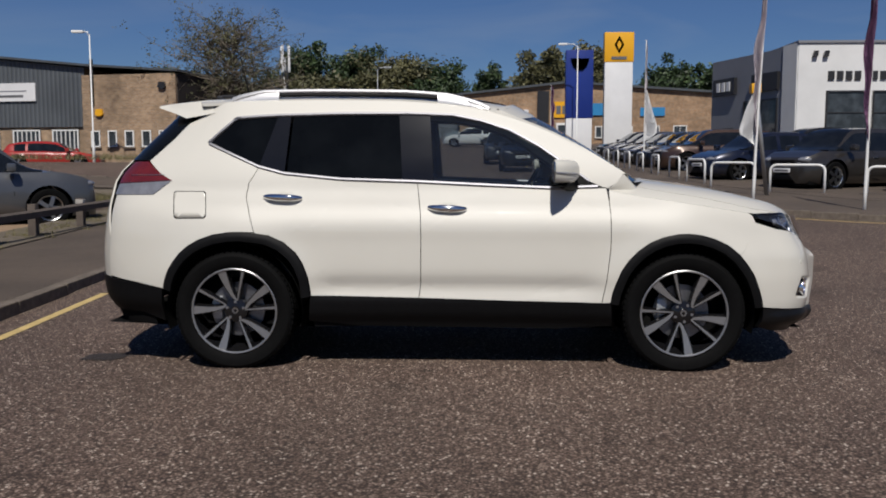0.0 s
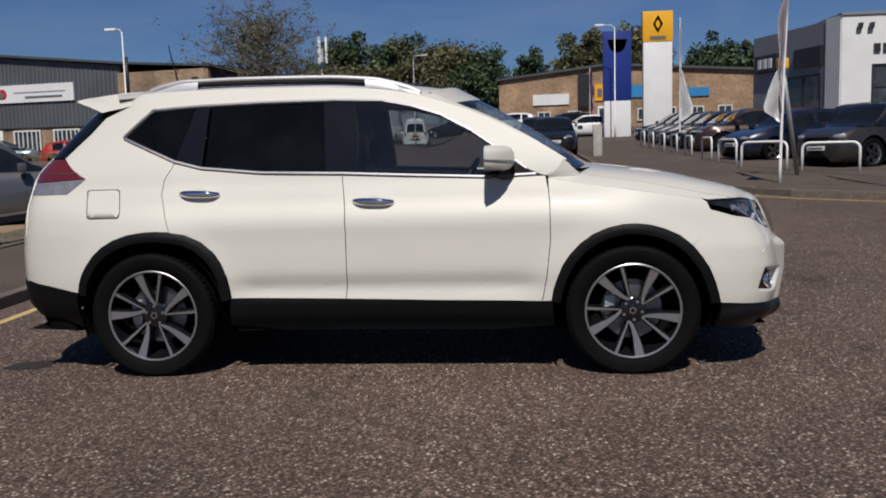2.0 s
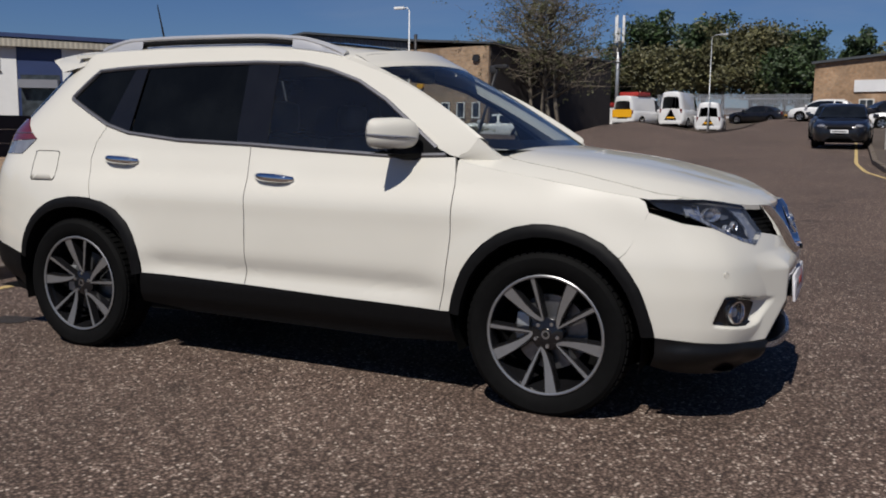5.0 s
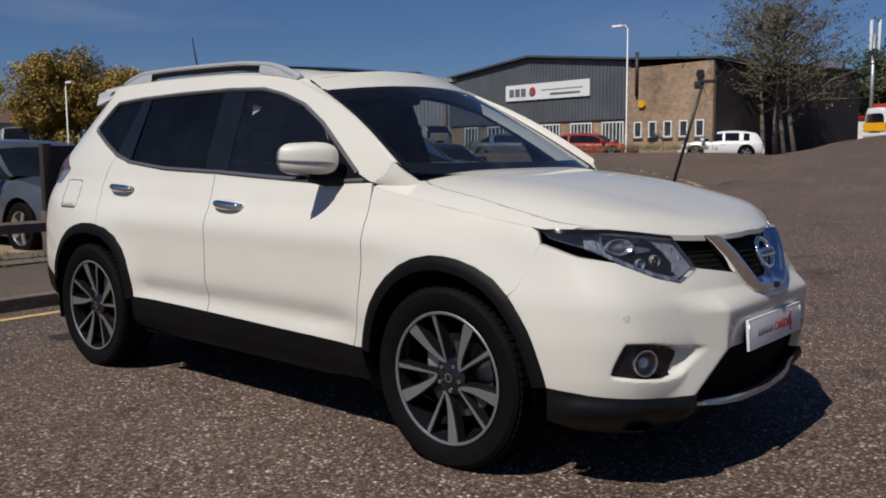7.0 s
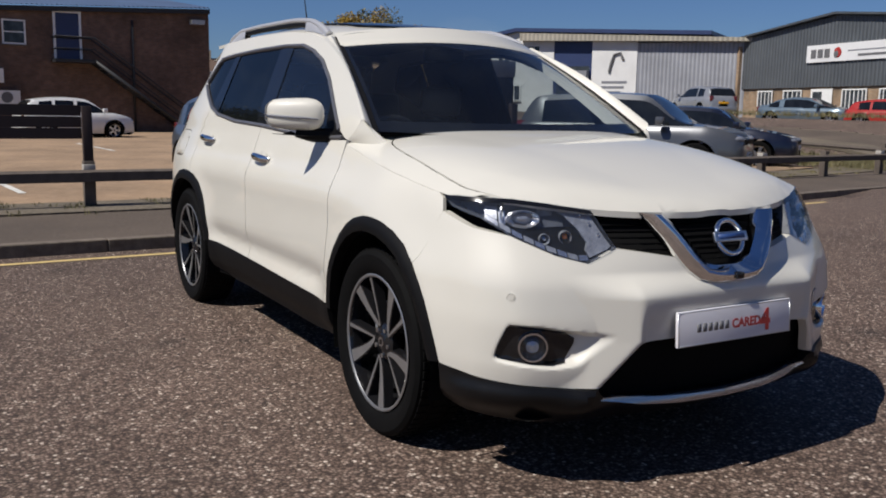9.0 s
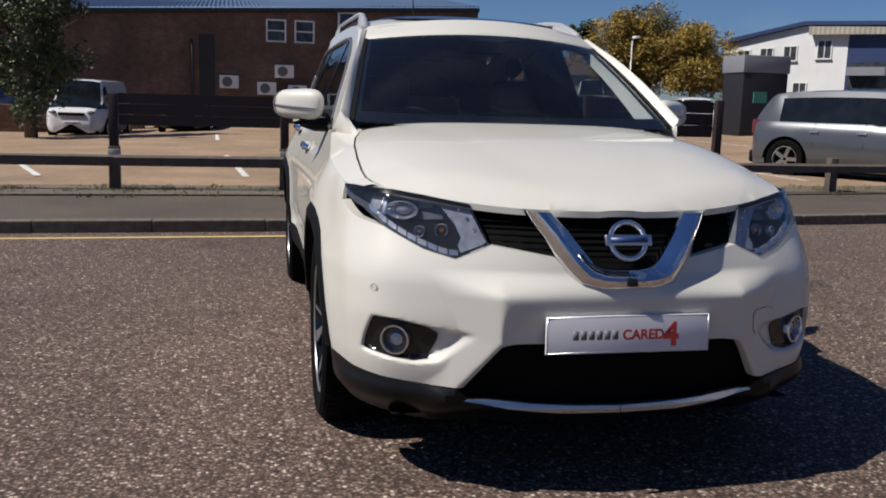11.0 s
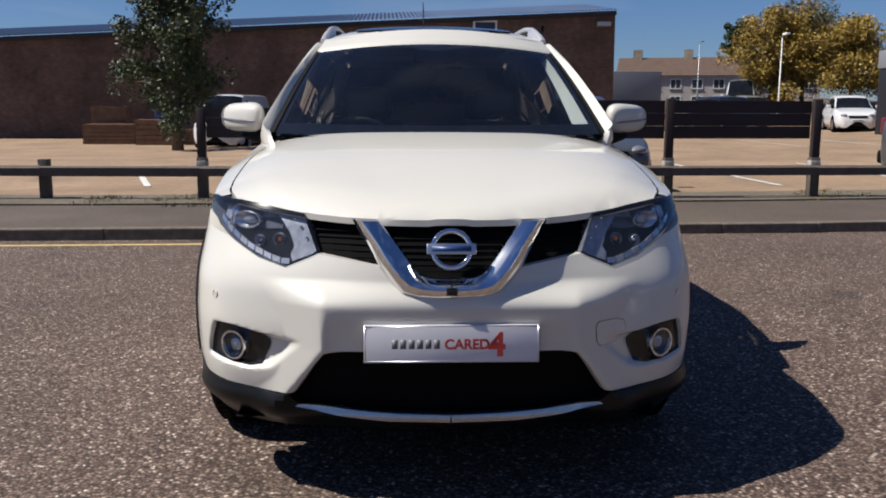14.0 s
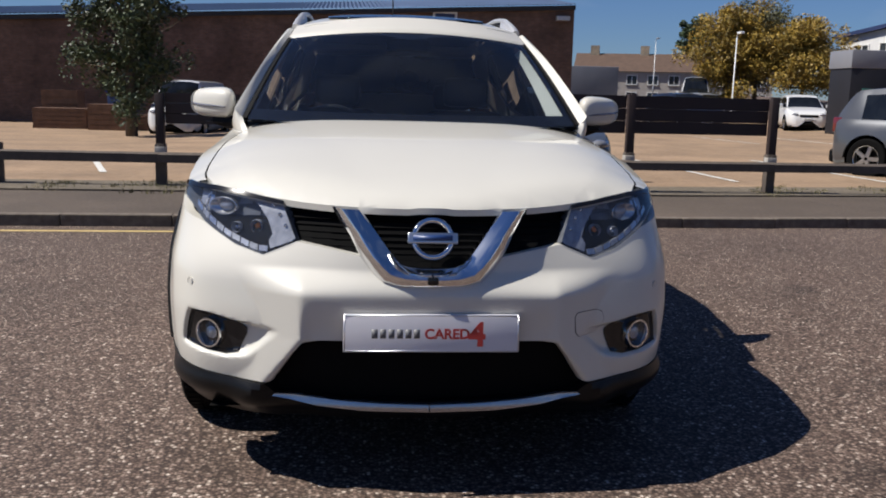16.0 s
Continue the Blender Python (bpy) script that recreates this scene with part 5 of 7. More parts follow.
fence = empty("timber_fence", label="weathered low timber rail fence with tall brown posts", category="fence")
ys = [-6.5 - 1.94 * 3, -6.5 - 1.94 * 2, -6.5 - 1.94, -6.54, -4.6, -2.68, -.73, 1.21, 3.15, 5.08, 7.0, 8.95, 10.9, 12.85, 14.8, 16.7]
for i, y in enumerate(ys):
    x = fence_x(y)
    tall = 4 < i < 10
    zt = (1.36 if i > 6 else 1.22) if tall else .60
    bm = box(x - .06, x + .06, y - .06, y + .06, 0.0, .62 if tall else zt, .008)
    post = part("post", bm, TIMBER, fence, "grey timber post", True, 40)
    if tall:
        bm = box(x - .045, x + .045, y - .05, y + .05, .60, zt, .006)
        part("post_extension", bm, MAROON, fence, "tall dark brown post", True, 40)
    if i % 3 != 1:
        part("post_cap", box(x - .062, x + .066, y - .063, y + .063, .50, .585, .006), TIMBER_TOP, post, "bleached top", True, 40)
for i in range(len(ys) - 1):
    y0, y1 = ys[i] + .002, ys[i + 1] - .002
    x0, x1 = fence_x(y0) + .11, fence_x(y1) + .11
    bm = bmesh.new()
    pts = [(-.045, .40), (.045, .40), (.05, .50), (0, .525), (-.05, .50)]
    a = [bm.verts.new((x0 + u, y0, v + random.uniform(-.006, .006))) for u, v in pts]
    b = [bm.verts.new((x1 + u, y1, v + random.uniform(-.006, .006))) for u, v in pts]
    for k in range(5):
        bm.faces.new((a[k], a[(k + 1) % 5], b[(k + 1) % 5], b[k]))
    bm.faces.new(a[::-1])
    bm.faces.new(b)
    part("rail", bm, TIMBER, fence, "grey timber rail", False)
for i in (5, 7, 8):
    y0, y1 = ys[i], ys[i + 1]
    x0, x1 = fence_x(y0) - .03, fence_x(y1) - .03
    hb = .156 if i > 6 else .118
    for k in range(3):
        bm = bmesh.new()
        prm = [(x0 - .05, y0 + .05), (x1 - .05, y1 - .05)]
        z0 = .86 + (.16 if i > 6 else .125) * k
        a = [bm.verts.new((prm[0][0] + u, prm[0][1], z0 + v)) for u, v in ((0, 0), (.022, 0), (.022, hb), (0, hb))]
        b = [bm.verts.new((prm[1][0] + u, prm[1][1], z0 + v)) for u, v in ((0, 0), (.022, 0), (.022, hb), (0, hb))]
        for j in range(4):
            bm.faces.new((a[j], a[(j + 1) % 4], b[(j + 1) % 4], b[j]))
        bm.faces.new(a[::-1])
        bm.faces.new(b)
        part("board", bm, MAROON, fence, "dark brown boarding", False)
# return of the fence at the corner, by the grass island
pts = [(fence_x(16.7) - .1, 16.7), (-9.3, 18.2), (-12.5, 19.0), (-16, 19.6)]
for p, q in zip(pts, pts[1:]):
    z0, z1 = rise(*p), rise(*q)
    bm = tube([(p[0], p[1], z0 + .46), (q[0], q[1], z1 + .46)], .06, 6)
    part("rail", bm, TIMBER, fence, "grey timber rail", False)
    part("post", box(q[0] - .06, q[0] + .06, q[1] - .06, q[1] + .06, z1 - .05, z1 + .62, .008), TIMBER, fence, "", True, 40)


# ---- grass and weeds ----
def tufts(name, spots, mat, label, size=.12, n=9):
    verts, faces = [], []
    for x, y in spots:
        z = rise(x, y) + .12
        for k in range(n):
            a, h, l = random.uniform(0, 6.28), size * random.uniform(.5, 1.5), random.uniform(.2, .7)
            bx, by = x + random.uniform(-.07, .07), y + random.uniform(-.07, .07)
            dx, dy = math.cos(a), math.sin(a)
            w = .007
            i = len(verts)
            verts += [(bx - dy * w, by + dx * w, z - .02), (bx + dy * w, by - dx * w, z - .02), (bx + dx * h * l, by + dy * h * l, z + h)]
            faces.append((i, i + 1, i + 2))
    me = bpy.data.meshes.new(name)
    me.from_pydata(verts, [], faces)
    me.materials.append(mat)
    return tagged(new(name, me), label, "grass", kind="stuff")


kl2 = shift(KL, 2.55)
spots = []
for p, q in zip(kl2[1:], kl2[2:8]):
    L = math.hypot(q[0] - p[0], q[1] - p[1])
    for _ in range(int(L * 34)):
        t = random.random()
        if noise.noise(Vector((p[0] + (q[0] - p[0]) * t, p[1] + (q[1] - p[1]) * t, 0)) * 1.3) > -.12:
            spots.append((p[0] + (q[0] - p[0]) * t + random.gauss(0, .28), p[1] + (q[1] - p[1]) * t))
tufts("verge_weeds", spots, GRASS, "dry grass and weeds along the fence", .035, 14)
spots = [(random.uniform(-14, -7.6), random.uniform(15.5, 19.5)) for _ in range(900)]
tufts("island_grass", spots, GRASS, "rough grass on the corner island", .14)
spots = [(random.uniform(-34, -12), random.uniform(30.6, 32.2)) for x0 in range(900)]
tufts("works_grass", spots, GRASS, "rough grass before the works", .2, 6)


# ---- trees ----
def crown_tree(name, x, y, h, w, trunk_h, leaf, bark, label, seed, leaves=5200, leaf_size=.16, stems=1, airy=.0, limbs=9, twigs=3):
    """A tapered trunk, limbs, and a crown of many small leaf clumps in uneven masses."""
    rnd = random.Random(seed)
    base = rise(x, y)
    tree = empty(name, label=label, category="tree")
    bm = bmesh.new()
    tips = []
    for s in range(stems):
        lean = (rnd.uniform(-.25, .25) * (stems > 1), rnd.uniform(-.2, .2) * (stems > 1))
        p0 = Vector((x + (s - (stems - 1) / 2) * .5, y, base - .2))
        top = Vector((p0.x + lean[0] * h * .5, p0.y + lean[1] * h * .5, base + h * .8))
        r = .030 * h / (1 + .25 * (stems - 1))
        tube([p0, p0.lerp(top, .3) + Vector((rnd.uniform(-.1, .1), 0, 0)), p0.lerp(top, .65), top], [r, r * .75, r * .42, r * .1], 8, bm)
        for k in range(limbs):
            t = trunk_h / (h * .8) + (1 - trunk_h / (h * .8)) * (k + rnd.random()) / limbs
            a = k * 2.4 + rnd.uniform(-.5, .5)
            q = p0.lerp(top, min(t, .95))
            reach = w * .5 * (math.sin(math.pi * min(.95, .25 + .7 * t)) ** .7) * rnd.uniform(.65, 1.05)
            tip = q + Vector((math.cos(a) * reach, math.sin(a) * reach, rnd.uniform(.10, .32) * h * (1 - t * .6)))
            tube([q, q.lerp(tip, .5) + Vector((0, 0, .05 * h)), tip], [r * .4, r * .22, r * .05], 5, bm)
            tips += [q.lerp(tip, f) for f in (.45, .7, 1.0)]
            for j in range(twigs):
                b = q.lerp(tip, rnd.uniform(.35, .9))
                t2 = b + Vector((rnd.gauss(0, .14 * w), rnd.gauss(0, .14 * w), rnd.uniform(0, .16) * h))
                tube([b, t2], [r * .12, r * .03], 4, bm, False)
                tips.append(t2)
        tips += [p0.lerp(top, f) for f in (.85, 1.0)]
    part("trunk", bm, bark, tree, "", True)
    verts, faces = [], []
    blobs = [(t + Vector((rnd.gauss(0, .05 * w), rnd.gauss(0, .05 * w), rnd.gauss(0, .03 * h))), rnd.uniform(.09, .19) * w * (1 - .55 * min(airy, 1))) for t in tips]
    for i in range(leaves):
        c, r = rnd.choice(blobs)
        d = Vector((rnd.gauss(0, 1), rnd.gauss(0, 1), rnd.gauss(0, .8)))
        d = d.normalized() * r * rnd.random() ** (.4 + airy)
        p = c + d
        if p.z < base + trunk_h * .8:
            continue
        s = leaf_size * rnd.uniform(.5, 1.3)
        u = Vector((rnd.gauss(0, 1), rnd.gauss(0, 1), rnd.gauss(0, .6))).normalized()
        v = u.orthogonal().normalized()
        v = Matrix.Rotation(rnd.uniform(0, 6.28), 3, u) @ v
        n = len(verts)
        verts += [p - u * s, p + v * s * .55, p + u * s, p - v * s * .55]
        faces.append((n, n + 1, n + 2, n + 3))
    me = bpy.data.meshes.new("crown")
    me.from_pydata(verts, [], faces)
    me.materials.append(leaf)
    ob = new("crown", me)
    ob.parent = tree
    return tree


# ---- buildings ----
def wallbox(name, outline, mat, f, w0, w1, parent, label="", kind_smooth=False):
    ob = part(name, prism(outline, w0, w1, f), mat, parent, label, kind_smooth)
    uv_box(ob)
    return ob


def face_map(a, b):
    """Places on an upright plane from a to b: u metres along it, v up, w out of it towards the viewer (to the right of a to b)."""
    a, b = Vector((*a, 0)), Vector((*b, 0))
    d = (b - a).normalized()
    n = Vector((d.y, -d.x, 0))
    return lambda u, v, w: a + d * u + n * w + Vector((0, 0, v)), (b - a).length


def rect(u0, u1, v0, v1):
    return [(u0, v0), (u1, v0), (u1, v1), (u0, v1)]


def window(parent, f, u0, u1, v0, v1, bars=1, rows=1, mat=None, depth=.06, bars_mat=None):
    fm = mat or WHITE_PAINT
    t = min(.07, (u1 - u0) * .12)
    win = part("window", prism(rect(u0, u1, v0, v1), .004, .012, f), WINDOW, parent, "", False)
    bm = bmesh.new()

    def bar(r, w):
        b = prism(r, .013, w, f)
        me = bpy.data.meshes.new("tmp")
        b.to_mesh(me)
        bm.from_mesh(me)
        bpy.data.meshes.remove(me)
        b.free()
    for r in (rect(u0, u1, v0, v0 + t), rect(u0, u1, v1 - t, v1), rect(u0, u0 + t, v0 + t, v1 - t), rect(u1 - t, u1, v0 + t, v1 - t)):
        bar(r, depth)
    for k in range(1, bars):
        c = u0 + (u1 - u0) * k / bars
        bar(rect(c - t * .35, c + t * .35, v0 + t, v1 - t), depth * .8)
    for k in range(1, rows):
        c = v0 + (v1 - v0) * k / rows
        bar(rect(u0 + t, u1 - t, c - t * .35, c + t * .35), depth * .7)
    fr = part("window_frame", bm, fm, win, "", False)
    part("window_sill", prism(rect(u0 - .06, u1 + .06, v0 - .07, v0 - .004), .0, .10, f), KERB, win, "", False)
    return win


# works with grey sheet gable and tan brick end
A, B = (-35.5, 41.1), (-14.2, 36.75)
f, L = face_map(A, B)
works = empty("works_building", label="low works with grey sheet gable over tan brick", category="building")
u_b = L - 5.1
wallbox("gable_wall", [(1.6, .3), (u_b, .3), (u_b, 5.72), (9.2, 6.5), (1.6, 5.75)], TAN_BRICK, f, -14, -.06, works, "tan brick wall")
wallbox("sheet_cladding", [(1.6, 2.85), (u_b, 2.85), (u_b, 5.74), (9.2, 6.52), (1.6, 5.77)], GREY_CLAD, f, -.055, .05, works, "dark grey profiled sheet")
wallbox("brick_end", rect(u_b, L, .3, 5.35), TAN_BRICK, f, -13, .25, works, "stained tan brick end")
wallbox("side_cladding", rect(L + .004, L + .06, .3, 5.36), plain("dark_brown_cladding", (0.022, 0.017, 0.016), 0.8, vary=0.3, scale=1.2), f, -13, .1, works, "dark brown side cladding")
wallbox("brick_pier", rect(-.4, 1.6, .3, 5.35), TAN_BRICK, f, -6, .3, works, "tan brick pier")
bm = prism([(1.2, 5.80), (9.2, 6.56), (u_b + .2, 5.79), (L + .15, 5.42), (L + .15, 5.52), (u_b + .2, 5.90), (9.2, 6.68), (1.2, 5.90)], -14, .32, f)
part("roof_verge", bm, GREY_CLAD, works, "grey roof edge", False)
for k, (u0, u1) in enumerate(((3.2, 4.5), (5.4, 6.9), (9.9, 11.6), (12.4, 14.0), (14.7, 16.2))):
    window(works, f, u0, u1, 1.35, 2.72, 6 if k > 1 else 4, 1)
door = part("door", prism(rect(7.6, 9.2, 1.05, 2.75), .0, .03, f), WHITE_PAINT, works, "white door frame", False)
part("door_pane", prism(rect(7.75, 8.45, 1.1, 2.6), .031, .04, f), WINDOW, door, "", False)
for k in range(5):
    u0 = u_b + .45 + .93 * k
    window(works, f=lambda u, v, w: f(u, v, w + .25), u0=u0, u1=u0 + .5, v0=1.85, v1=2.65, bars=1)
for u0, v0 in ((u_b + .75, 3.35), (L - .9, 4.6)):
    part("alarm_box", prism([(u0, v0 + .1), (u0 + .12, v0), (u0 + .3, v0), (u0 + .42, v0 + .1), (u0 + .36, v0 + .34), (u0 + .06, v0 + .34)], .25, .38, f), SIGN_YELLOW if u0 < L - 2 else BLACK_PAINT, works, "", False)
part("flue", tube([f(u_b + .6, 3.9, .3), f(u_b + .6, 6.1, .3)], .09, 8), BLACK_PAINT, works, "black flue pipe")


def letters(txt, size, f, u, v, w, mat, parent, name="lettering", heavy=0.0, extrude=.02, label="", wide=None):
    cu = bpy.data.curves.new("words", "FONT")
    cu.body, cu.size, cu.extrude, cu.offset = txt, size, extrude, heavy
    ob = bpy.data.objects.new("words", cu)
    me = bpy.data.meshes.new_from_object(ob)
    bm = bmesh.new()
    bm.from_mesh(me)
    bpy.data.objects.remove(ob)
    bpy.data.curves.remove(cu)
    k = wide / max(vv.co.x for vv in bm.verts) if wide else 1
    for vv in bm.verts:
        vv.co = f(u + vv.co.x * k, v + vv.co.y, w + vv.co.z)
    return part(name, bm, mat, parent, label, False)


sign = part("works_sign", prism(rect(7.2, 13.9, 4.15, 5.05), .09, .15, f), SIGN_WHITE, None, "", False)
tagged(sign, "long white sign board with dark letters on the grey gable", "sign")
for k in range(3):
    part("sign_letter", prism(rect(7.55 + .5 * k, 7.93 + .5 * k, 4.37, 4.82), .14, .17, f), INK, sign, "dark bar for a letter", False)
bm = lathe([(.0001, .02), (.24, .02), (.27, 0)], 24)
for v in bm.verts:
    v.co = f(9.5 + v.co.x, 4.6 + v.co.z, .16 + v.co.y)
part("round_mark", bm, RED_INK, sign, "red and black round mark", False)
bm = lathe([(.0001, .03), (.15, .03), (.17, .02)], 20)
for v in bm.verts:
    v.co = f(9.42 + v.co.x, 4.52 + v.co.z, .165 + v.co.y)
part("round_mark", bm, INK, sign, "black disc", False)
part("line_of_words", prism(rect(10.2, 13.4, 4.62, 4.68), .15, .16, f), GREY_WALL, sign, "grey bar for small print", False)
part("line_of_words", prism(rect(10.9, 13.2, 4.34, 4.46), .15, .16, f), INK, sign, "dark bar for a phone number", False)

# white office, blue bay, white sign panel and grey sheet shed left of the works
A2, B2 = (-51.5, 30.2), (-35.8, 39.6)
f2, L2 = face_map(A2, B2)
off = empty("white_office_building", label="white rendered office and blue-fascia unit with pitched roof", category="building")
wallbox("office_wall", [(0, 1.0), (8.3, 1.0), (8.3, 6.25), (5.6, 6.6), (0, 5.6)], WHITE_WALL, f2, -8, 0, off, "white rendered wall")
part("roof_verge", prism([(-.3, 5.55), (5.6, 6.62), (18.6, 6.1), (18.6, 6.34), (5.6, 6.86), (-.3, 5.8)], -8, .3, f2), DARK_BLUE, off, "dark blue fascia", False)
for u0, v0, v1 in ((1.0, 4.2, 5.2), (2.6, 4.3, 5.3), (4.2, 4.4, 5.4), (6.4, 4.5, 5.7), (1.0, 1.9, 3.0), (2.9, 1.9, 3.0), (5.0, 2.0, 3.1)):
    window(off, f2, u0, u0 + .95, v0, v1, 2)
wallbox("blue_bay", rect(8.3, 11.0, 1.0, 6.1), DARK_BLUE, f2, -8, -.05, off, "dark blue bay")
# the bay is solid; a dark sheet on its face imitates the shaded inside
part("bay_recess_shade", prism(rect(8.5, 10.8, 1.0, 4.3), -.04, -.02, f2), WINDOW, off, "dark pane standing in for the shade inside the open bay", False)
part("bay_hood", prism(rect(8.5, 10.8, 3.5, 4.0), -.04, .5, f2), GREY_WALL, off, "", False)
wallbox("white_panel_wall", rect(11.0, 14.0, 1.0, 6.0), WHITE_WALL, f2, -8, .08, off, "white sign wall")
part("panel_mark", tube([f2(12.2, 3.9, .12), f2(12.3, 4.4, .12), f2(12.5, 5.0, .12), f2(12.9, 5.1, .12), f2(13.1, 4.7, .12)], .09, 6), INK, off, "dark curved mark", False)
for k in range(3):
    part("line_of_words", prism(rect(11.7, 13.4 - .2 * k, 3.2 - .32 * k, 3.34 - .32 * k), .08, .10, f2), GREY_WALL, off, "grey bar for small print", False)
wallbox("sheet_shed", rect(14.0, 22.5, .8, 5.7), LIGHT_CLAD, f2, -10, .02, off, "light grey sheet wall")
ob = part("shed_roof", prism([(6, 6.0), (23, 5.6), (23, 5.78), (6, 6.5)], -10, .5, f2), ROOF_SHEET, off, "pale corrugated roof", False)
uv_box(ob)

# long brown brick building beyond the car park
A3, B3 = (-38.4, 9.7), (-37.4, -34.0)
f3, L3 = face_map(B3, A3)
brick = empty("brick_building", label="long brown brick building with blue corrugated roof edge", category="building")
top = lambda u: 3.55 + (5.75 - 3.55) * u / L3
wallbox("brick_wall", [(0, -1.2), (L3, -1.2), (L3, top(L3)), (0, top(0))], BROWN_BRICK, f3, -14, 0, brick, "brown brick wall")
bm = bmesh.new()
n = 220
for k in range(n):
    u0, u1 = L3 * k / n, L3 * (k + 1) / n
    for (a, b, za, zb) in ((u0, (u0 + u1) / 2, 0, .07), ((u0 + u1) / 2, u1, .07, 0)):
        p = [f3(a, top(a) + za, .28), f3(b, top(b) + zb, .28), f3(b, top(b) + zb + 1.0, -7), f3(a, top(a) + za + 1.0, -7)]
        bm.faces.new([bm.verts.new(c) for c in p])
part("roof_sheet", bm, BLUE_SHEET, brick, "blue corrugated roof", False)
part("gutter", prism([(0, top(0) - .22), (L3, top(L3) - .22), (L3, top(L3) - .02), (0, top(0) - .02)], .0, .22, f3), BLACK_PAINT, brick, "dark gutter", False)
for u0 in (33.6, 34.9):
    window(brick, f3, u0, u0 + .92, 3.72, 4.75, 1, 2)
for u0, v0 in ((31.5, 1.55), (34.0, 2.1), (33.2, 1.3), (34.6, 1.2)):
    ac = part("air_unit", prism(rect(u0, u0 + .85, v0, v0 + .58), .0, .35, f3), SIGN_WHITE, brick, "white wall air unit", False)
    bm = lathe([(.0001, .0), (.21, .0), (.23, .02)], 20)
    for v in bm.verts:
        v.co = f3(u0 + .34 + v.co.x, v0 + .29 + v.co.z, .352 + v.co.y)
    part("fan_grille", bm, INK, ac, "", False)
# no opening in the wall here: a flat black sheet gives the recess its shade
part("recess", prism(rect(30.6, 31.3, .9, 3.95), .0, .02, f3), BLACK_PAINT, brick, "tall black sheet standing in for the shade of a wall recess", False)
part("drain_pipe", tube([f3(30.3, -.5, .1), f3(30.3, 3.7, .1)], .06, 6), BLACK_PAINT, brick)
part("drain_pipe", tube([f3(40.2, -.5, .1), f3(40.2, 5.0, .1)], .06, 6), BLACK_PAINT, brick)
dr = part("upper_door", prism(rect(37.0, 37.95, 3.2, 5.15), .0, .05, f3), DARK_BLUE, brick, "dark blue upper door", False)
for r in (rect(36.9, 37.0, 3.2, 5.25), rect(37.95, 38.05, 3.2, 5.25), rect(37.0, 37.95, 5.15, 5.25)):
    part("door_frame", prism(r, .0, .08, f3), WHITE_PAINT, dr, "", False)
st = empty("fire_stairs", label="black steel outside stair down the brick wall", category="stairs")
part("landing", prism(rect(36.8, 38.4, 3.02, 3.16), .0, 1.1, f3), BLACK_PAINT, st, "", False)
for w in (.1, 1.0):
    part("stringer", tube([f3(38.4, 3.1, w), f3(42.6, -.0, w)], .09, 6), BLACK_PAINT, st)
    part("handrail", tube([f3(36.8, 4.1, w), f3(38.4, 4.1, w), f3(42.6, 1.0, w)], .035, 6), BLACK_PAINT, st)
    part("mid_rail", tube([f3(36.8, 3.6, w), f3(38.4, 3.6, w), f3(42.6, .5, w)], .025, 6), BLACK_PAINT, st)
for k in range(15):
    part("tread", prism(rect(38.4 + .28 * k, 38.66 + .28 * k, 3.0 - .2067 * k, 3.04 - .2067 * k), .1, 1.0, f3), BLACK_PAINT, st, "", False)
part("corner_lamp", prism(rect(L3 - .9, L3 - .3, 5.0, 5.2), .0, .4, f3), GALV, brick, "", False)

# brick hire shop at the road's end
A4, B4 = (-2.0, 72.8), (19.5, 68.2)
f4, L4 = face_map(A4, B4)
shop = empty("hire_shop", pose(.7, 0, swell(8, 70)), label="orange brick unit with shallow gable and coloured signs", category="building")
wallbox("shop_wall", [(0, -.5), (L4, -.5), (L4, 4.55), (9.5, 5.6), (0, 4.75)], ORANGE_BRICK, f4, -15, 0, shop, "orange brick wall")
part("roof_verge", prism([(-.2, 4.75), (9.5, 5.62), (L4 + .2, 4.55), (L4 + .2, 4.72), (9.5, 5.82), (-.2, 4.93)], -15, .3, f4), GREY_CLAD, shop, "grey roof edge", False)
for u0, v0, u1, v1, m in ((3.0, 2.55, 6.1, 3.45, SIGN_WHITE), (8.3, 2.75, 10.1, 4.1, SIGN_YELLOW), (10.3, 2.9, 14.5, 3.9, SIGN_BLUE), (1.0, 1.4, 2.4, 2.0, SIGN_WHITE), (15.5, 2.8, 17.5, 3.5, SIGN_BLUE)):
    part("sign_board", prism(rect(u0, u1, v0, v1), .0, .12, f4), m, shop, "", False)
for k in range(3):
    part("sign_letter", prism(rect(8.5 + .5 * k, 8.88 + .5 * k, 3.05, 3.75), .12, .15, f4), INK, shop, "dark bar for a letter", False)
for u0 in (3.4, 6.0, 11.8, 13.8, 16.0, 18.2):
    window(shop, f4, u0, u0 + 1.1, 1.0, 2.0, 2)
dr = part("shop_door", prism(rect(8.5, 10.2, .3, 2.3), .0, .08, f4), WHITE_PAINT, shop, "", False)
part("door_pane", prism(rect(8.65, 9.3, .4, 2.1), .081, .09, f4), WINDOW, dr, "", False)
part("dark_banner", prism(rect(6.9, 7.9, 2.3, 5.0), .3, .34, f4), BLACK_PAINT, shop, "dark banner", False)

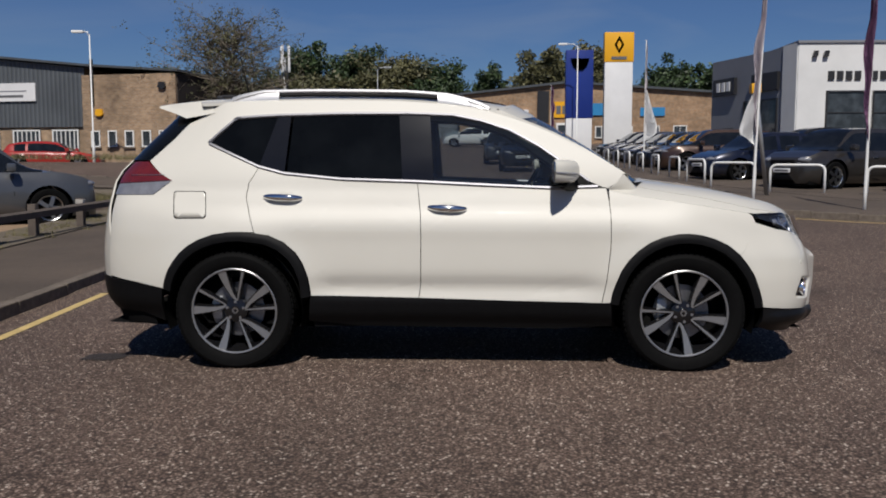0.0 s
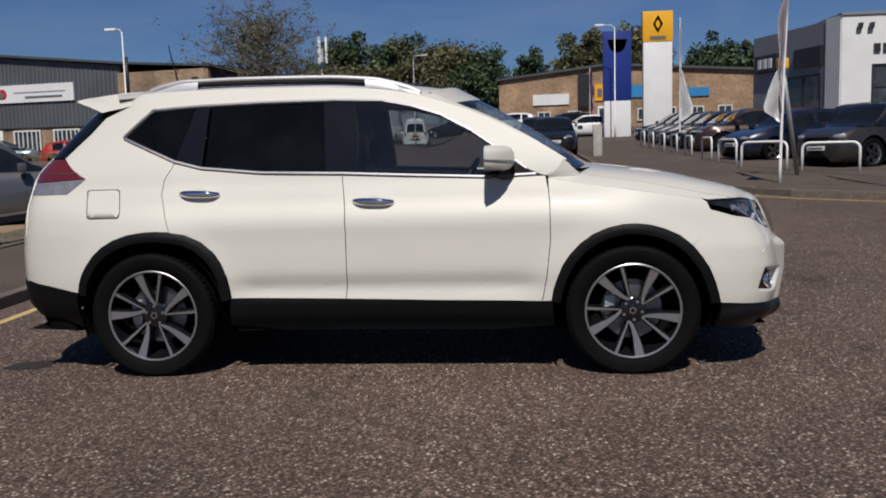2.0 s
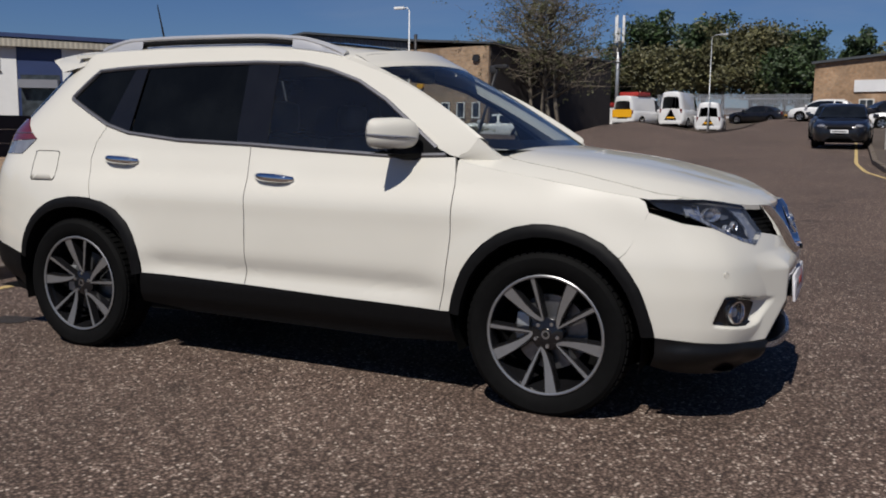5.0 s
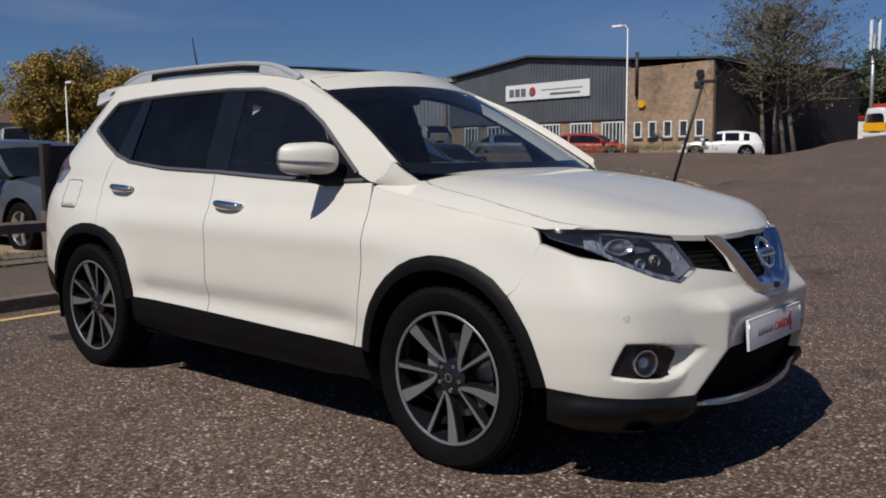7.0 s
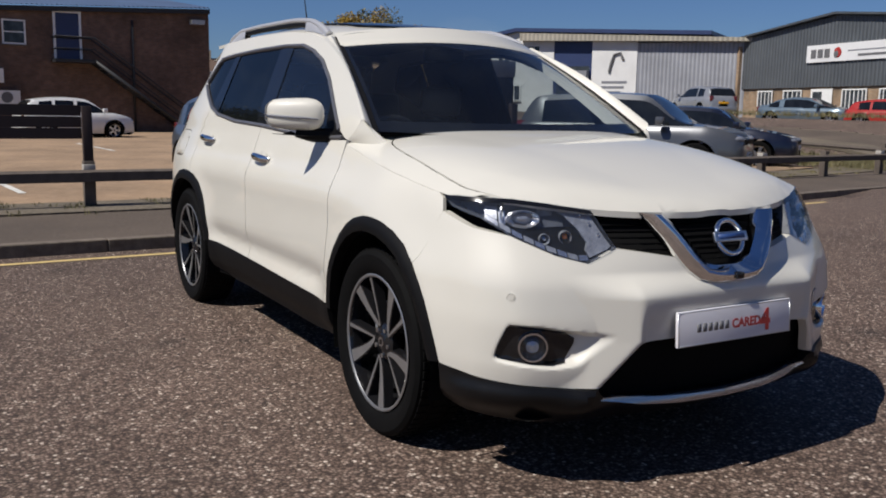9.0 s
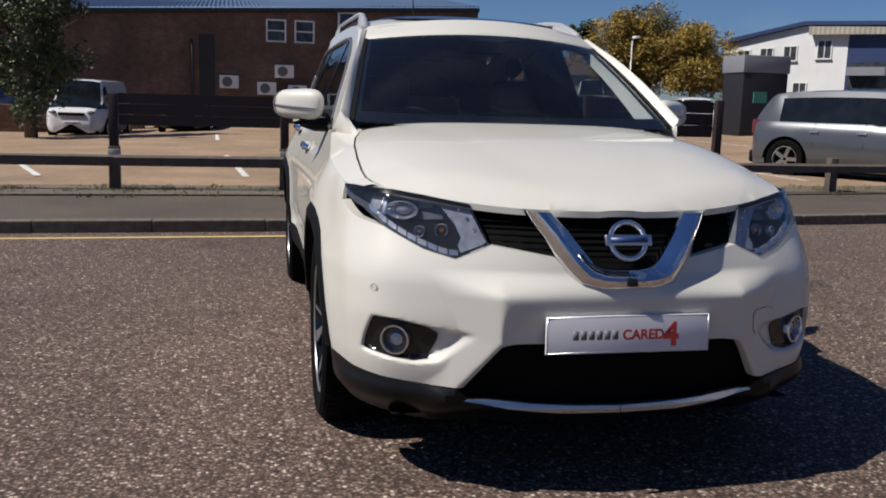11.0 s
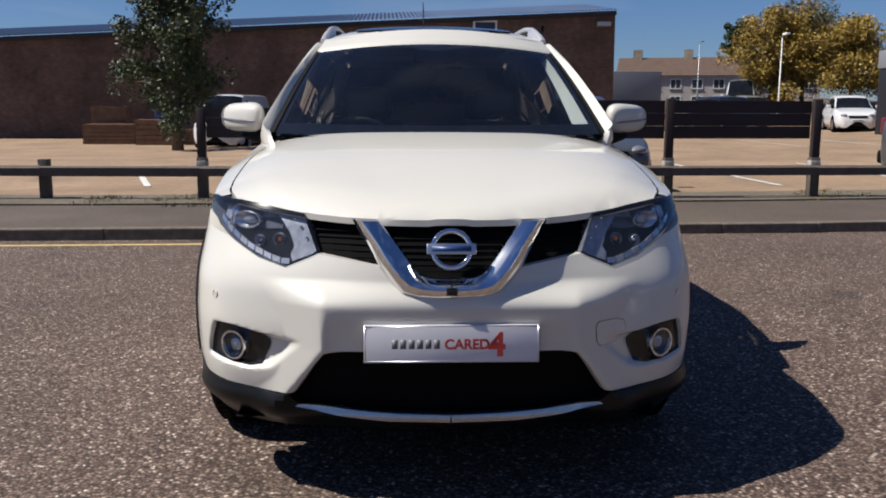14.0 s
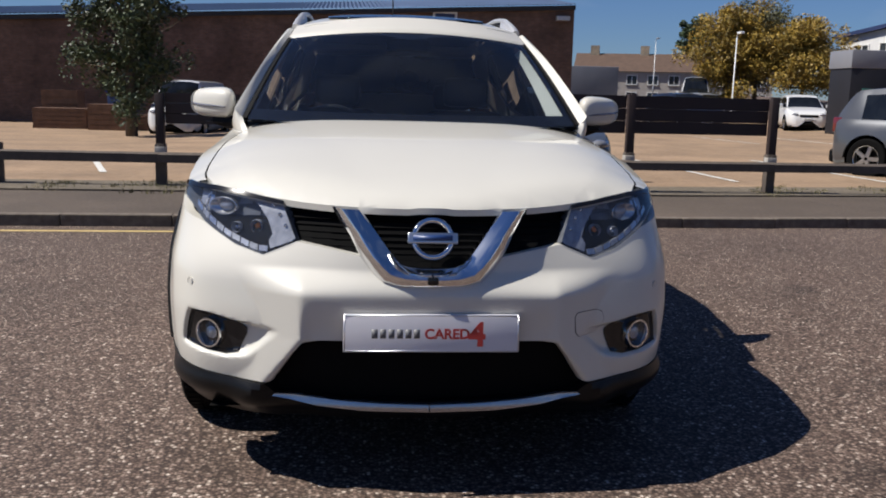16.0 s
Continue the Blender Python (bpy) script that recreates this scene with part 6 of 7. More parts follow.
# white dealership
A5, B5 = (12.06, 39.93), (13.8, 32.84)
f5, L5 = face_map(A5, B5)
deal = empty("dealership_building", pose(0, 0, swell(13, 33)), label="white and grey flat-roofed car showroom with dark glazing", category="building")
wallbox("side_wall", rect(0, L5 - 1.05, 0, 5.12), GREY_WALL, f5, -12, 0, deal, "grey panel wall")
wallbox("white_return", rect(L5 - 1.05, L5, 0, 5.2), WHITE_WALL, f5, -6, .05, deal, "white corner panel")
f6, L6 = face_map(B5, (36.0, 32.6))
wallbox("front_wall", rect(0, L6, 0, 5.2), WHITE_WALL, f6, -6, .05, deal, "white front wall")
part("roof_coping", prism(rect(-.05, L6, 5.2, 5.3), -6, .12, f6), GREY_WALL, deal, "grey roof coping", False)
for u0, u1 in ((1.2, 3.1), (3.15, 5.05), (6.2, 8.4), (8.45, 10.6)):
    window(deal, lambda u, v, w: f6(u, v, w + .05), u0, u1, .4, 3.2, 1, 3, BLACK_PAINT)
window(deal, f5, 3.1, 5.9, .5, 3.0, 2, 1, BLACK_PAINT)
window(deal, f5, 1.2, 2.2, .5, 1.8, 1, 1, BLACK_PAINT)
part("sign_board", prism(rect(.35, 2.4, 3.4, 4.2), .0, .15, f5), BLACK_PAINT, deal, "black sign board", False)
part("sign_board", prism(rect(3.9, 6.0, 3.35, 4.15), .0, .15, f5), BLACK_PAINT, deal, "black sign board", False)
for u0 in (1.25, 1.62, 1.99, 2.36, 3.05, 3.42, 3.79, 4.16, 4.53, 4.90):
    part("sign_letter", prism(rect(u0, u0 + .26, 3.66, 4.02), .06, .12, f6), BLACK_PAINT, deal, "dark bar for a letter", False)
for k in range(3):
    part("sign_letter", prism(rect(.75 + .48 * k, 1.05 + .48 * k, 3.58, 4.02), .15, .18, f5), SIGN_WHITE, deal, "", False)
for u0 in (.55, 1.0):
    part("floodlight", prism([(u0, 4.62), (u0 + .2, 4.62), (u0 + .24, 4.86), (u0 + .08, 4.86)], .05, .22, f6), BLACK_PAINT, deal, "", False)

# pylon signs
def pylon(name, x, y, w, h, low_mat, top_mat, split, label):
    z = rise(x, y) - swell(x, y)
    t = empty(name, pose(0, 0, swell(x, y)), label=label, category="sign")
    part("mast_panel", box(x - w / 2, x + w / 2, y - .25, y + .25, z - .1, split, .03), low_mat, t, "", True, 40)
    part("head_panel", box(x - w / 2 - .04, x + w / 2 + .04, y - .28, y + .28, split + .004, h, .03), top_mat, t, "", True, 40)
    return t


ren = pylon("yellow_pylon_sign", 8.72, 48.9, 1.68, 7.42, SIGN_WHITE, SIGN_YELLOW, 5.66, "tall white pylon sign with yellow head panel")
bm = bmesh.new()
for pts in (((0, .52), (.29, 0), (.15, 0), (0, .28)), ((0, .52), (-.29, 0), (-.15, 0), (0, .28)), ((0, -.52), (.29, 0), (.15, 0), (0, -.28)), ((0, -.52), (-.29, 0), (-.15, 0), (0, -.28))):
    bm.faces.new([bm.verts.new((8.72 + a, 48.60, 6.68 + b)) for a, b in pts])
bmesh.ops.solidify(bm, geom=bm.faces[:], thickness=.03)
part("diamond_mark", bm, INK, ren, "dark diamond mark", False)
part("word_bar", box(8.26, 9.18, 48.59, 48.63, 5.80, 5.98), INK, ren, "dark bar for a name", False)
dac = pylon("blue_pylon_sign", 6.27, 48.0, 1.54, 6.3, SIGN_WHITE, NAVY, 2.3, "dark blue pylon sign on a white base")
bm = bmesh.new()
bm.faces.new([bm.verts.new((6.27 + a * 1.35, 47.64, 5.5 + b * 1.35)) for a, b in ((-.42, .22), (.42, .22), (.30, -.12), (.12, -.28), (-.12, -.28), (-.30, -.12))])
bmesh.ops.solidify(bm, geom=bm.faces[:], thickness=.03)
part("shield_mark", bm, SIGN_WHITE, dac, "pale shield mark", False)

# terrace far off, low sheds and a blue kiosk
hA, hB = (-88, 21.5), (-82, 40.0)
f7, L7 = face_map(hA, hB)
house = empty("terraced_houses", label="pale rendered terrace with brown tiled roofs and chimneys", category="house")
wallbox("house_wall", rect(0, L7, 1.0, 4.4), plain("grey_pebble_dash", (0.34, 0.31, 0.28), 0.9, vary=0.12, scale=3), f7, -7, 0, house, "pale rendered wall")
part("house_roof", prism([(-7.3, 4.35), (.3, 4.35), (-3.5, 6.3)], -.3, L7 + .3, lambda u, v, w: f7(w, v, u)), plain("brown_roof_tiles", (0.085, 0.052, 0.036), 0.85, vary=0.25, scale=2), house, "brown tiled roof", False)
for k in range(9):
    window(house, f7, 1.0 + 2.1 * k, 2.1 + 2.1 * k, 3.0, 4.0, 2)
    window(house, f7, 1.0 + 2.1 * k, 2.1 + 2.1 * k, 1.3, 2.3, 2)
for k in range(4):
    part("chimney", prism(rect(1.2 + 5.2 * k, 2.1 + 5.2 * k, 5.6, 7.1), -3.9, -3.1, f7), ORANGE_BRICK, house, "", False)
kiosk = empty("site_kiosk", label="near-black site cabin with grey top and green notice", category="kiosk")
part("cabin_body", box(-30.2, -28.6, 18.4, 20.4, .1, 2.75, .03), plain("near_black_cabin", (0.010, 0.010, 0.014), 0.6, vary=0.2), kiosk, "", True, 40)
part("cabin_roof", box(-30.25, -28.55, 18.35, 20.45, 2.755, 3.45, .03), GREY_WALL, kiosk, "", True, 40)
part("notice", box(-28.6, -28.56, 18.9, 19.5, 1.55, 2.0), plain("green_notice", (0.05, 0.22, 0.17), 0.5), kiosk, "", False)
shed = part("distant_shed", box(-72, -56, 12, 17, .5, 3.6, .05), GREY_WALL, None, "", True, 40)
tagged(shed, "low grey shed beyond the car park", "shed")


# ---- posts and lamps ----
def street_lamp(x, y, h, arm, label, mat=GALV):
    z = rise(x, y)
    t = empty("street_lamp", pose(x, y, z), label, "street lamp", "street lamps")
    part("column", tube([(0, 0, -.1), (0, 0, 1.2), (0, 0, 1.25), (0, 0, h)], [.062, .058, .036, .026], 10), mat, t)
    part("arm", tube([(0, 0, h - .05), (arm * .3, 0, h + .10), (arm, 0, h + .12)], [.03, .028, .025], 8), mat, t)
    bm = box(arm - .1, arm + .42, -.10, .10, h + .06, h + .17, .03) if arm > 0 else box(arm - .42, arm + .1, -.10, .10, h + .06, h + .17, .03)
    part("lantern", bm, mat, t, "", True, 40)
    return t


street_lamp(-16.9, 33.2, 5.95, -.35, "pale street lamp column before the works", WHITE_PAINT)
street_lamp(-6.5, 54.5, 6.2, .55, "slim grey street lamp at the far junction")
street_lamp(-41.2, 19.0, 4.6, .3, "pale street lamp beyond the car park", WHITE_PAINT)
street_lamp(5.95, 46.0, 6.3, -.7, "tall pale street lamp beside the pylon signs", WHITE_PAINT)
street_lamp(-70, 24, 5.0, .4, "slim street lamp by the terrace")
wp = empty("leaning_wire_post", label="leaning grey steel post with a bracket at the top", category="post")
part("pole", tube([(-7.94, 19.87, .3), (-7.27, 20.19, 3.1)], .045, 8), BLACK_PAINT, wp)
part("bracket", box(-7.35, -6.95, 20.1, 20.25, 3.05, 3.14, .01), BLACK_PAINT, wp, "", True, 40)
part("lamp_head", box(-7.5, -7.3, 20.1, 20.3, 2.9, 3.12, .03), BLACK_PAINT, wp, "", True, 40)
mast = empty("phone_mast", pose(0, 0, swell(-14.6, 63)), label="slim lattice mast with pale antenna panels", category="mast")
mx, my = -14.6, 63
part("column", tube([(mx, my, 0), (mx, my, 8.0)], .13, 8), GALV, mast)
for k in range(3):
    a = k * 2.1 + .3
    part("antenna_panel", box(mx + .35 * math.cos(a) - .09, mx + .35 * math.cos(a) + .09, my + .35 * math.sin(a) - .09, my + .35 * math.sin(a) + .09, 6.9, 8.9, .03), SIGN_WHITE, mast, "", True, 40)
    part("bracket", tube([(mx, my, 7.6), (mx + .35 * math.cos(a), my + .35 * math.sin(a), 7.6)], .05, 6), BLACK_PAINT, mast)
    part("equipment_box", box(mx + .25 * math.cos(a + 1) - .14, mx + .25 * math.cos(a + 1) + .14, my + .25 * math.sin(a + 1) - .14, my + .25 * math.sin(a + 1) + .14, 5.6 + .3 * k, 6.4 + .3 * k, .03), BLACK_PAINT, mast, "", True, 40)


def feather_flag(x, y, h, cloth, label, lean=0.0, wd=.55):
    z = rise(x, y)
    t = empty("feather_flag", pose(x, y, z), label, "flag", "feather flags")
    pts = [(lean * (k / 10) ** 1.5 * .3, 0, h * k / 10) for k in range(11)]
    part("pole", tube(pts, [.032 - .002 * k for k in range(11)], 8), WHITE_PAINT, t, "white pole")
    bm = grid([k / 24 for k in range(25)], [k / 5 for k in range(6)], lambda u, v: Vector((lean * .3 * (.3 + .7 * u) ** 1.5 + v * wd * math.sin(math.pi * min(1, .12 + .8 * u)) * (.35 + .3 * math.sin(9 * u) ** 2), .10 * math.sin(7 * u + 5 * v), h * (.34 + .66 * u) - .25 * v * (1 - u))))
    bmesh.ops.solidify(bm, geom=bm.faces[:], thickness=.004)
    part("cloth", bm, cloth, t, "limp printed cloth")
    return t


def hanging_tail(flag, z0, z1, wd):
    """The loose pale lower corner of a flag's cloth."""
    bm = grid([k / 8 for k in range(9)], [k / 4 for k in range(5)], lambda u, v: Vector((wd * v * (1 - u) ** .8 * min(1, .35 + 4 * u), .06 * math.sin(6 * u + 4 * v), z0 + (z1 - z0) * u + .22 * v * (1 - u) * (.5 - u))))
    bmesh.ops.solidify(bm, geom=bm.faces[:], thickness=.004)
    part("cloth_tail", bm, SIGN_WHITE, flag, "white loose corner of the cloth")


fl = feather_flag(5.45, 11.2, 4.6, FLAG_CLOTH, "pale limp feather flag at the lot edge", .5, -.22)
hanging_tail(fl, 1.2, 2.3, -.40)
feather_flag(6.88, 9.6, 4.4, FLAG_PURPLE, "purple limp feather flag at the lot edge", .1, -.2)
fl = feather_flag(6.7, 29.2, 5.0, FLAG_CLOTH, "pale feather flag among parked cars", .0, .12)
hanging_tail(fl, 1.1, 3.2, .62)
feather_flag(5.2, 55, 4.4, FLAG_PURPLE, "dark feather flag by the hire shop", .0, .5)
pole = empty("leaning_prop_pole", pose(0, 0, swell(6.3, 13.2)), label="grey steel prop with a yellow box", category="post")
part("pole", tube([(6.35, 13.2, .1), (5.85, 12.6, 2.35)], .045, 8), GALV, pole)
part("yellow_box", box(5.75, 5.95, 12.5, 12.7, 2.22, 2.42, .02), SIGN_YELLOW, pole, "", True, 40)


def hoop(x, y, a, w=1.15, h=.62):
    t = empty("hoop_barrier", pose(x, y, rise(x, y) + .1, 0, 0, a), "galvanised steel hoop barrier at the lot edge", "barrier", "hoop barriers")
    pts = [(-w / 2, 0, -.1), (-w / 2, 0, h - .14)] + [(-w / 2 + .14 - .14 * math.cos(k * .393), 0, h - .14 + .14 * math.sin(k * .393)) for k in range(1, 5)]
    pts += [(-p[0], p[1], p[2]) for p in pts[::-1]]
    part("steel_hoop", tube(pts, .03, 8), WHITE_PAINT, t)


for x, y, a in ((7.3, 14.1, -28), (6.3, 15.6, -45), (6.05, 18.2, -80), (6.0, 20.6, -88), (5.95, 23.2, 90), (5.9, 25.6, 90), (5.85, 28, 90), (5.8, 30.4, 90), (5.8, 33, 90), (9.0, 13.0, -25)):
    hoop(x, y, a)


# ---- other vehicles ----
def small_wheel(r):
    ty = lathe([(r * .66, -.09), (r * .8, -.105), (r * .95, -.10), (r, -.08), (r, .08), (r * .9, .10), (r * .66, .09)], 24)
    rim = bmesh.new()
    lathe([(r * .66, -.092), (r * .63, -.085), (r * .58, -.02)], 24, rim)
    for k in range(5):
        a = 2 * math.pi * k / 5
        b = box(.03, r * .64, -.085, -.06, -.035, .035)
        b.transform(Matrix.Rotation(a, 4, "Y"))
        me = bpy.data.meshes.new("tmp")
        b.to_mesh(me)
        rim.from_mesh(me)
        bpy.data.meshes.remove(me)
        b.free()
    back = lathe([(.0001, -.01), (r * .62, -.01)], 20)
    return ty, rim, back


PAINTS = {}


def vehicle(x, y, heading, colour, label, L=4.3, W=1.78, H=1.5, kind="hatch", name="parked_car", lift=0.0, grade=.1):
    """A parked road vehicle: rounded body, cabin, glass, lamps, wheels."""
    key = tuple(colour)
    if key not in PAINTS:
        PAINTS[key] = car_paint("paint", colour, .28, .3 if max(colour) - min(colour) < .2 and max(colour) < .5 else 0)
    paint = PAINTS[key]
    car = empty(name, pose(x, y, rise(x, y) + lift, 0, 0, heading), label, "van" if kind == "van" else "car", "parked vehicles")
    l, hw = L / 2, W / 2
    if kind == "van":
        top = curve([-l, -l + .05, -l + .3, l - 1.5, l - 1.25, l - .85, l - .3, l - .05, l], [H - .35, H - .05, H, H, H - .06, H * .62, H * .52, H * .42, .5])
        belt = H * .50
        cab = (l - 1.55, l - .75)
    elif kind == "suv":
        top = curve([-l, -l + .06, -l + .45, -.3, .35, 1.15, 1.5, l - .25, l - .03, l], [.95, H * .66, H - .06, H, H - .03, H * .66, H * .63, H * .56, .75, .6])
        belt = H * .62
    elif kind == "saloon":
        top = curve([-l, -l + .05, -l + .5, -l + 1.05, -.45, .15, 1.0, 1.2, l - .2, l - .03, l], [.7, .95, 1.0, H - .12, H, H - .03, .98, .94, .76, .66, .55])
        belt = H * .63
    else:
        top = curve([-l, -l + .05, -l + .4, -.5, .15, .95, 1.25, l - .2, l - .03, l], [.8, H * .62, H - .12, H, H - .04, H * .66, H * .62, H * .52, .66, .55])
        belt = H * .63
    halfw = curve([-l, -l + .12, -l + .5, 0, l - .7, l - .2, l - .05, l], [hw * .70, hw * .88, hw * .97, hw, hw * .97, hw * .85, hw * .72, hw * .60])
    n = 56
    xs = [-l + L * (.5 - .5 * math.cos(math.pi * k / n)) for k in range(n + 1)]
    waist = lambda q: min(top(q), belt + .02 * (q < 0))
    prof = [(.86, .20), (.95, .28), (1.0, .45), (1.0, .62), (.985, .80), (.94, .93), (.88, 1.0)]

    def side(q, i):
        a, b = prof[i]
        z = .20 + (waist(q) - .20) * (b - .20) / .80
        return Vector((q, -halfw(q) * a, z))
    R = .325 if kind != "suv" else .36
    wx = (l - (.86 if kind != "van" else .9), -l + (.78 if kind != "van" else 1.0))
    body = bmesh.new()
    cols = [[body.verts.new(side(q, i)) for i in range(len(prof))] + [body.verts.new(Vector((q, -halfw(q) * .55, min(top(q), waist(q) + .045)))), body.verts.new(Vector((q, 0, min(top(q), waist(q) + .06))))] for q in xs]
    for a, b in zip(cols, cols[1:]):
        for i in range(len(a) - 1):
            body.faces.new((a[i], a[i + 1], b[i + 1], b[i]))
    for c in (cols[0], cols[-1]):
        try:
            body.faces.new(c)
        except ValueError:
            pass
    def in_arch(v):
        return next((w for w in wx if math.hypot(v.co.x - w, v.co.z - R) < R + .062 and v.co.y < -halfw(v.co.x) * .8), None)
    gone = [f for f in body.faces if all(in_arch(v) is not None for v in f.verts)]
    bmesh.ops.delete(body, geom=gone, context="FACES")
    for v in body.verts:
        w = in_arch(v)
        if w is not None:
            k = (R + .064) / max(math.hypot(v.co.x - w, v.co.z - R), .01)
            v.co.x, v.co.z = w + (v.co.x - w) * k, R + (v.co.z - R) * k
    geo = body.verts[:] + body.edges[:] + body.faces[:]
    d = bmesh.ops.duplicate(body, geom=geo)
    for v in [g for g in d["geom"] if isinstance(g, bmesh.types.BMVert)]:
        v.co.y = -v.co.y
    bmesh.ops.remove_doubles(body, verts=body.verts, dist=1e-4)
    part("body", body, paint, car, "", True, 40, .6)
    # dark lower core and arches
    part("underside", box(-l + .15, l - .15, -hw * .80, hw * .80, .16, .55, .05), DARK_GAP, car, "", False)
    for w in wx:
        for sg in (-1, 1):
            bm = grid([k * math.pi / 12 for k in range(13)], [sg * hw * .99, sg * hw * .6], lambda a, yy: Vector((w + (R + .065) * math.cos(a), yy, R + (R + .065) * math.sin(a))))
            part("arch_liner", bm, BLACK_TRIM, car)
    # cabin shell
    cabn = [q for q in xs if top(q) > belt + .03]
    q0, q1 = cabn[0], cabn[-1]
    cw = lambda q, t: halfw(q) * (.88 - .20 * t)
    glass, shell = bmesh.new(), bmesh.new()

    def ring(q):
        h = top(q) - belt
        t1 = min(1, h / (H - belt))
        return [Vector((q, -cw(q, 0), belt)), Vector((q, -cw(q, .75 * t1), belt + h * .78)), Vector((q, -cw(q, .95 * t1) * .94, belt + h * .95)), Vector((q, -halfw(q) * .35, belt + h)), Vector((q, 0, belt + h * 1.005))]
    rows = [(q, ring(q)) for q in cabn]
    roof_from, roof_to = -l + .35, .38
    if kind == "van":
        roof_from, roof_to = -l - 1, l - 1.3
    vg, vsv = {}, {}
    for (qa, ra), (qb, rb) in zip(rows, rows[1:]):
        mid = (qa + qb) / 2
        for i in range(4):
            onroof = i >= 2 and roof_from < mid < roof_to
            solid = onroof or (i == 1 and roof_from - .2 < mid < roof_to + .6) or (kind == "van" and mid < l - 1.6)
            if i == 0 and (kind != "van") and (abs(mid + .12) < .05 or mid < -l + .62 or (kind in ("hatch", "saloon") and abs(mid + .95) < .06)):
                solid = True
            tgt = shell if solid else glass
            for sg in (1, -1):
                tgt.faces.new([tgt.verts.new(Vector((p.x, p.y * sg, p.z))) for p in (ra[i], ra[i + 1], rb[i + 1], rb[i])])
    for b in (glass, shell):
        bmesh.ops.remove_doubles(b, verts=b.verts, dist=1e-4)
    if len(shell.faces):
        part("roof", shell, paint, car, "", True, 45, .6)
    part("glass", glass, CAR_GLASS, car, "", True, 40, .6)
    # lamps, grille, bumpers, plates
    zf = waist(l - .12)
    for sg in (-1, 1):
        hx = l - .16
        bm = bmesh.new()
        bmesh.ops.create_uvsphere(bm, u_segments=14, v_segments=8, radius=1)
        for v in bm.verts:
            v.co = Vector((hx - .04 + v.co.x * .20, sg * (halfw(hx) * .80 + v.co.y * .15 - .02 - .06 * v.co.x), zf - .06 + v.co.z * .075))
        part("headlamp", bm, SMOKE_LENS, car, "clear headlamp")
        bm = box(-l + .005, -l + .22, sg * halfw(-l + .1) * .80 - .09, sg * halfw(-l + .1) * .80 + .09, belt - .22, belt + .05, .03)
        part("tail_lamp", bm, RED_LENS, car, "red tail lamp", True, 40)
        bm = box(.70, .86, sg * (hw + .10) - .09, sg * (hw + .10) + .09, belt + .02, belt + .17, .04)
        part("door_mirror", bm, paint, car, "", True, 40)
        for q in (-.08, .82, -.98) if kind != "van" else (l - 1.9, l - .95):
            part("door_joint", tube([side(q, 1) + Vector((0, -.001, 0)), side(q, 3), side(q, 5), side(q, 6)] if sg < 0 else [Vector((p.x, -p.y, p.z)) for p in (side(q, 1), side(q, 3), side(q, 5), side(q, 6))], .006, 4), DARK_GAP, car)
        for q in (.0, -.85) if kind != "van" else (l - 1.7,):
            part("door_handle", box(q - .2, q - .04, sg * halfw(q) * .985 - .02, sg * halfw(q) * .985 + .02, belt - .16, belt - .13, .008), SATIN if kind == "suv" else paint, car, "", True, 40)
    part("grille", box(l - .10, l + .006, -hw * .42, hw * .42, zf - .16, zf - .06, .02), BLACK_TRIM, car, "", True, 40)
    part("lower_grille", box(l - .2, l - .004, -hw * .55, hw * .55, .28, .42, .03), BLACK_TRIM, car, "", True, 40)
    part("number_plate", box(l - .02, l + .014, -.26, .26, .46, .56, .004), SIGN_WHITE, car, "pale plate", True, 40)
    part("number_plate", box(-l - .012, -l + .04, -.26, .26, .62, .72, .004), SIGN_YELLOW, car, "yellow plate", True, 40)
    part("plate_bar", box(l + .010, l + .0165, -.2, .2, .49, .53), INK, car, "dark bar for the number", False)
    part("bumper", box(-l - .02, -l + .3, -hw * .8, hw * .8, .25, .5, .06), BLACK_TRIM if kind == "suv" else paint, car, "", True, 40)
    ty, rim, back = small_wheel(R)
    first = True
    for w in wx:
        for sg in (-1, 1):
            wh = new("wheel")
            wh.parent = car
            wh.matrix_basis = pose(w, sg * (hw - .12), R, 0, 0, 0 if sg < 0 else 180)
            if first:
                kids = [part("tyre", ty, RUBBER, wh, "", True, 40), part("rim", rim, SATIN, wh, "silver rim", True, 40), part("wheel_back", back, DARK_GAP, wh)]
                first = False
            else:
                for k in kids:
                    c = new(k.name.split(".")[0], k.data)
                    c.parent = wh
    return car


GREY, BLACK, WHITE, RED, NAVYC, BROWN, SILVER = (.04, .043, .05), (.008, .008, .010), (.62, .62, .62), (.30, .02, .015), (.007, .010, .024), (.045, .024, .016), (.26, .27, .29)
vehicle(-9.5, 10.2, 32, (.075, .08, .09), "silver-grey SUV parked behind the timber fence", 4.55, 1.82, 1.66, "suv")
vehicle(-11.9, 14.9, 34, NAVYC, "dark blue hatchback parked beyond the silver-grey SUV", 4.3, 1.78, 1.47)
vehicle(-9.0, 2.25, 5, (.07, .08, .095), "blue-grey hatchback parked nose to the timber fence", 4.25, 1.75, 1.46)
vehicle(8.7, 26.2, 182, BROWN, "dark brown crossover with pale roof in the lot", 4.2, 1.75, 1.56, "suv")
vehicle(8.4, 20.4, 196, NAVYC, "dark navy hatchback nose to a hoop barrier", 4.0, 1.74, 1.46)
vehicle(9.3, 16.6, 208, (.03, .027, .025), "grey crossover nose to a hoop barrier", 4.15, 1.74, 1.55, "suv")
vehicle(11.4, 15.0, 218, WHITE, "white hatchback at the lot corner", 3.95, 1.74, 1.46)
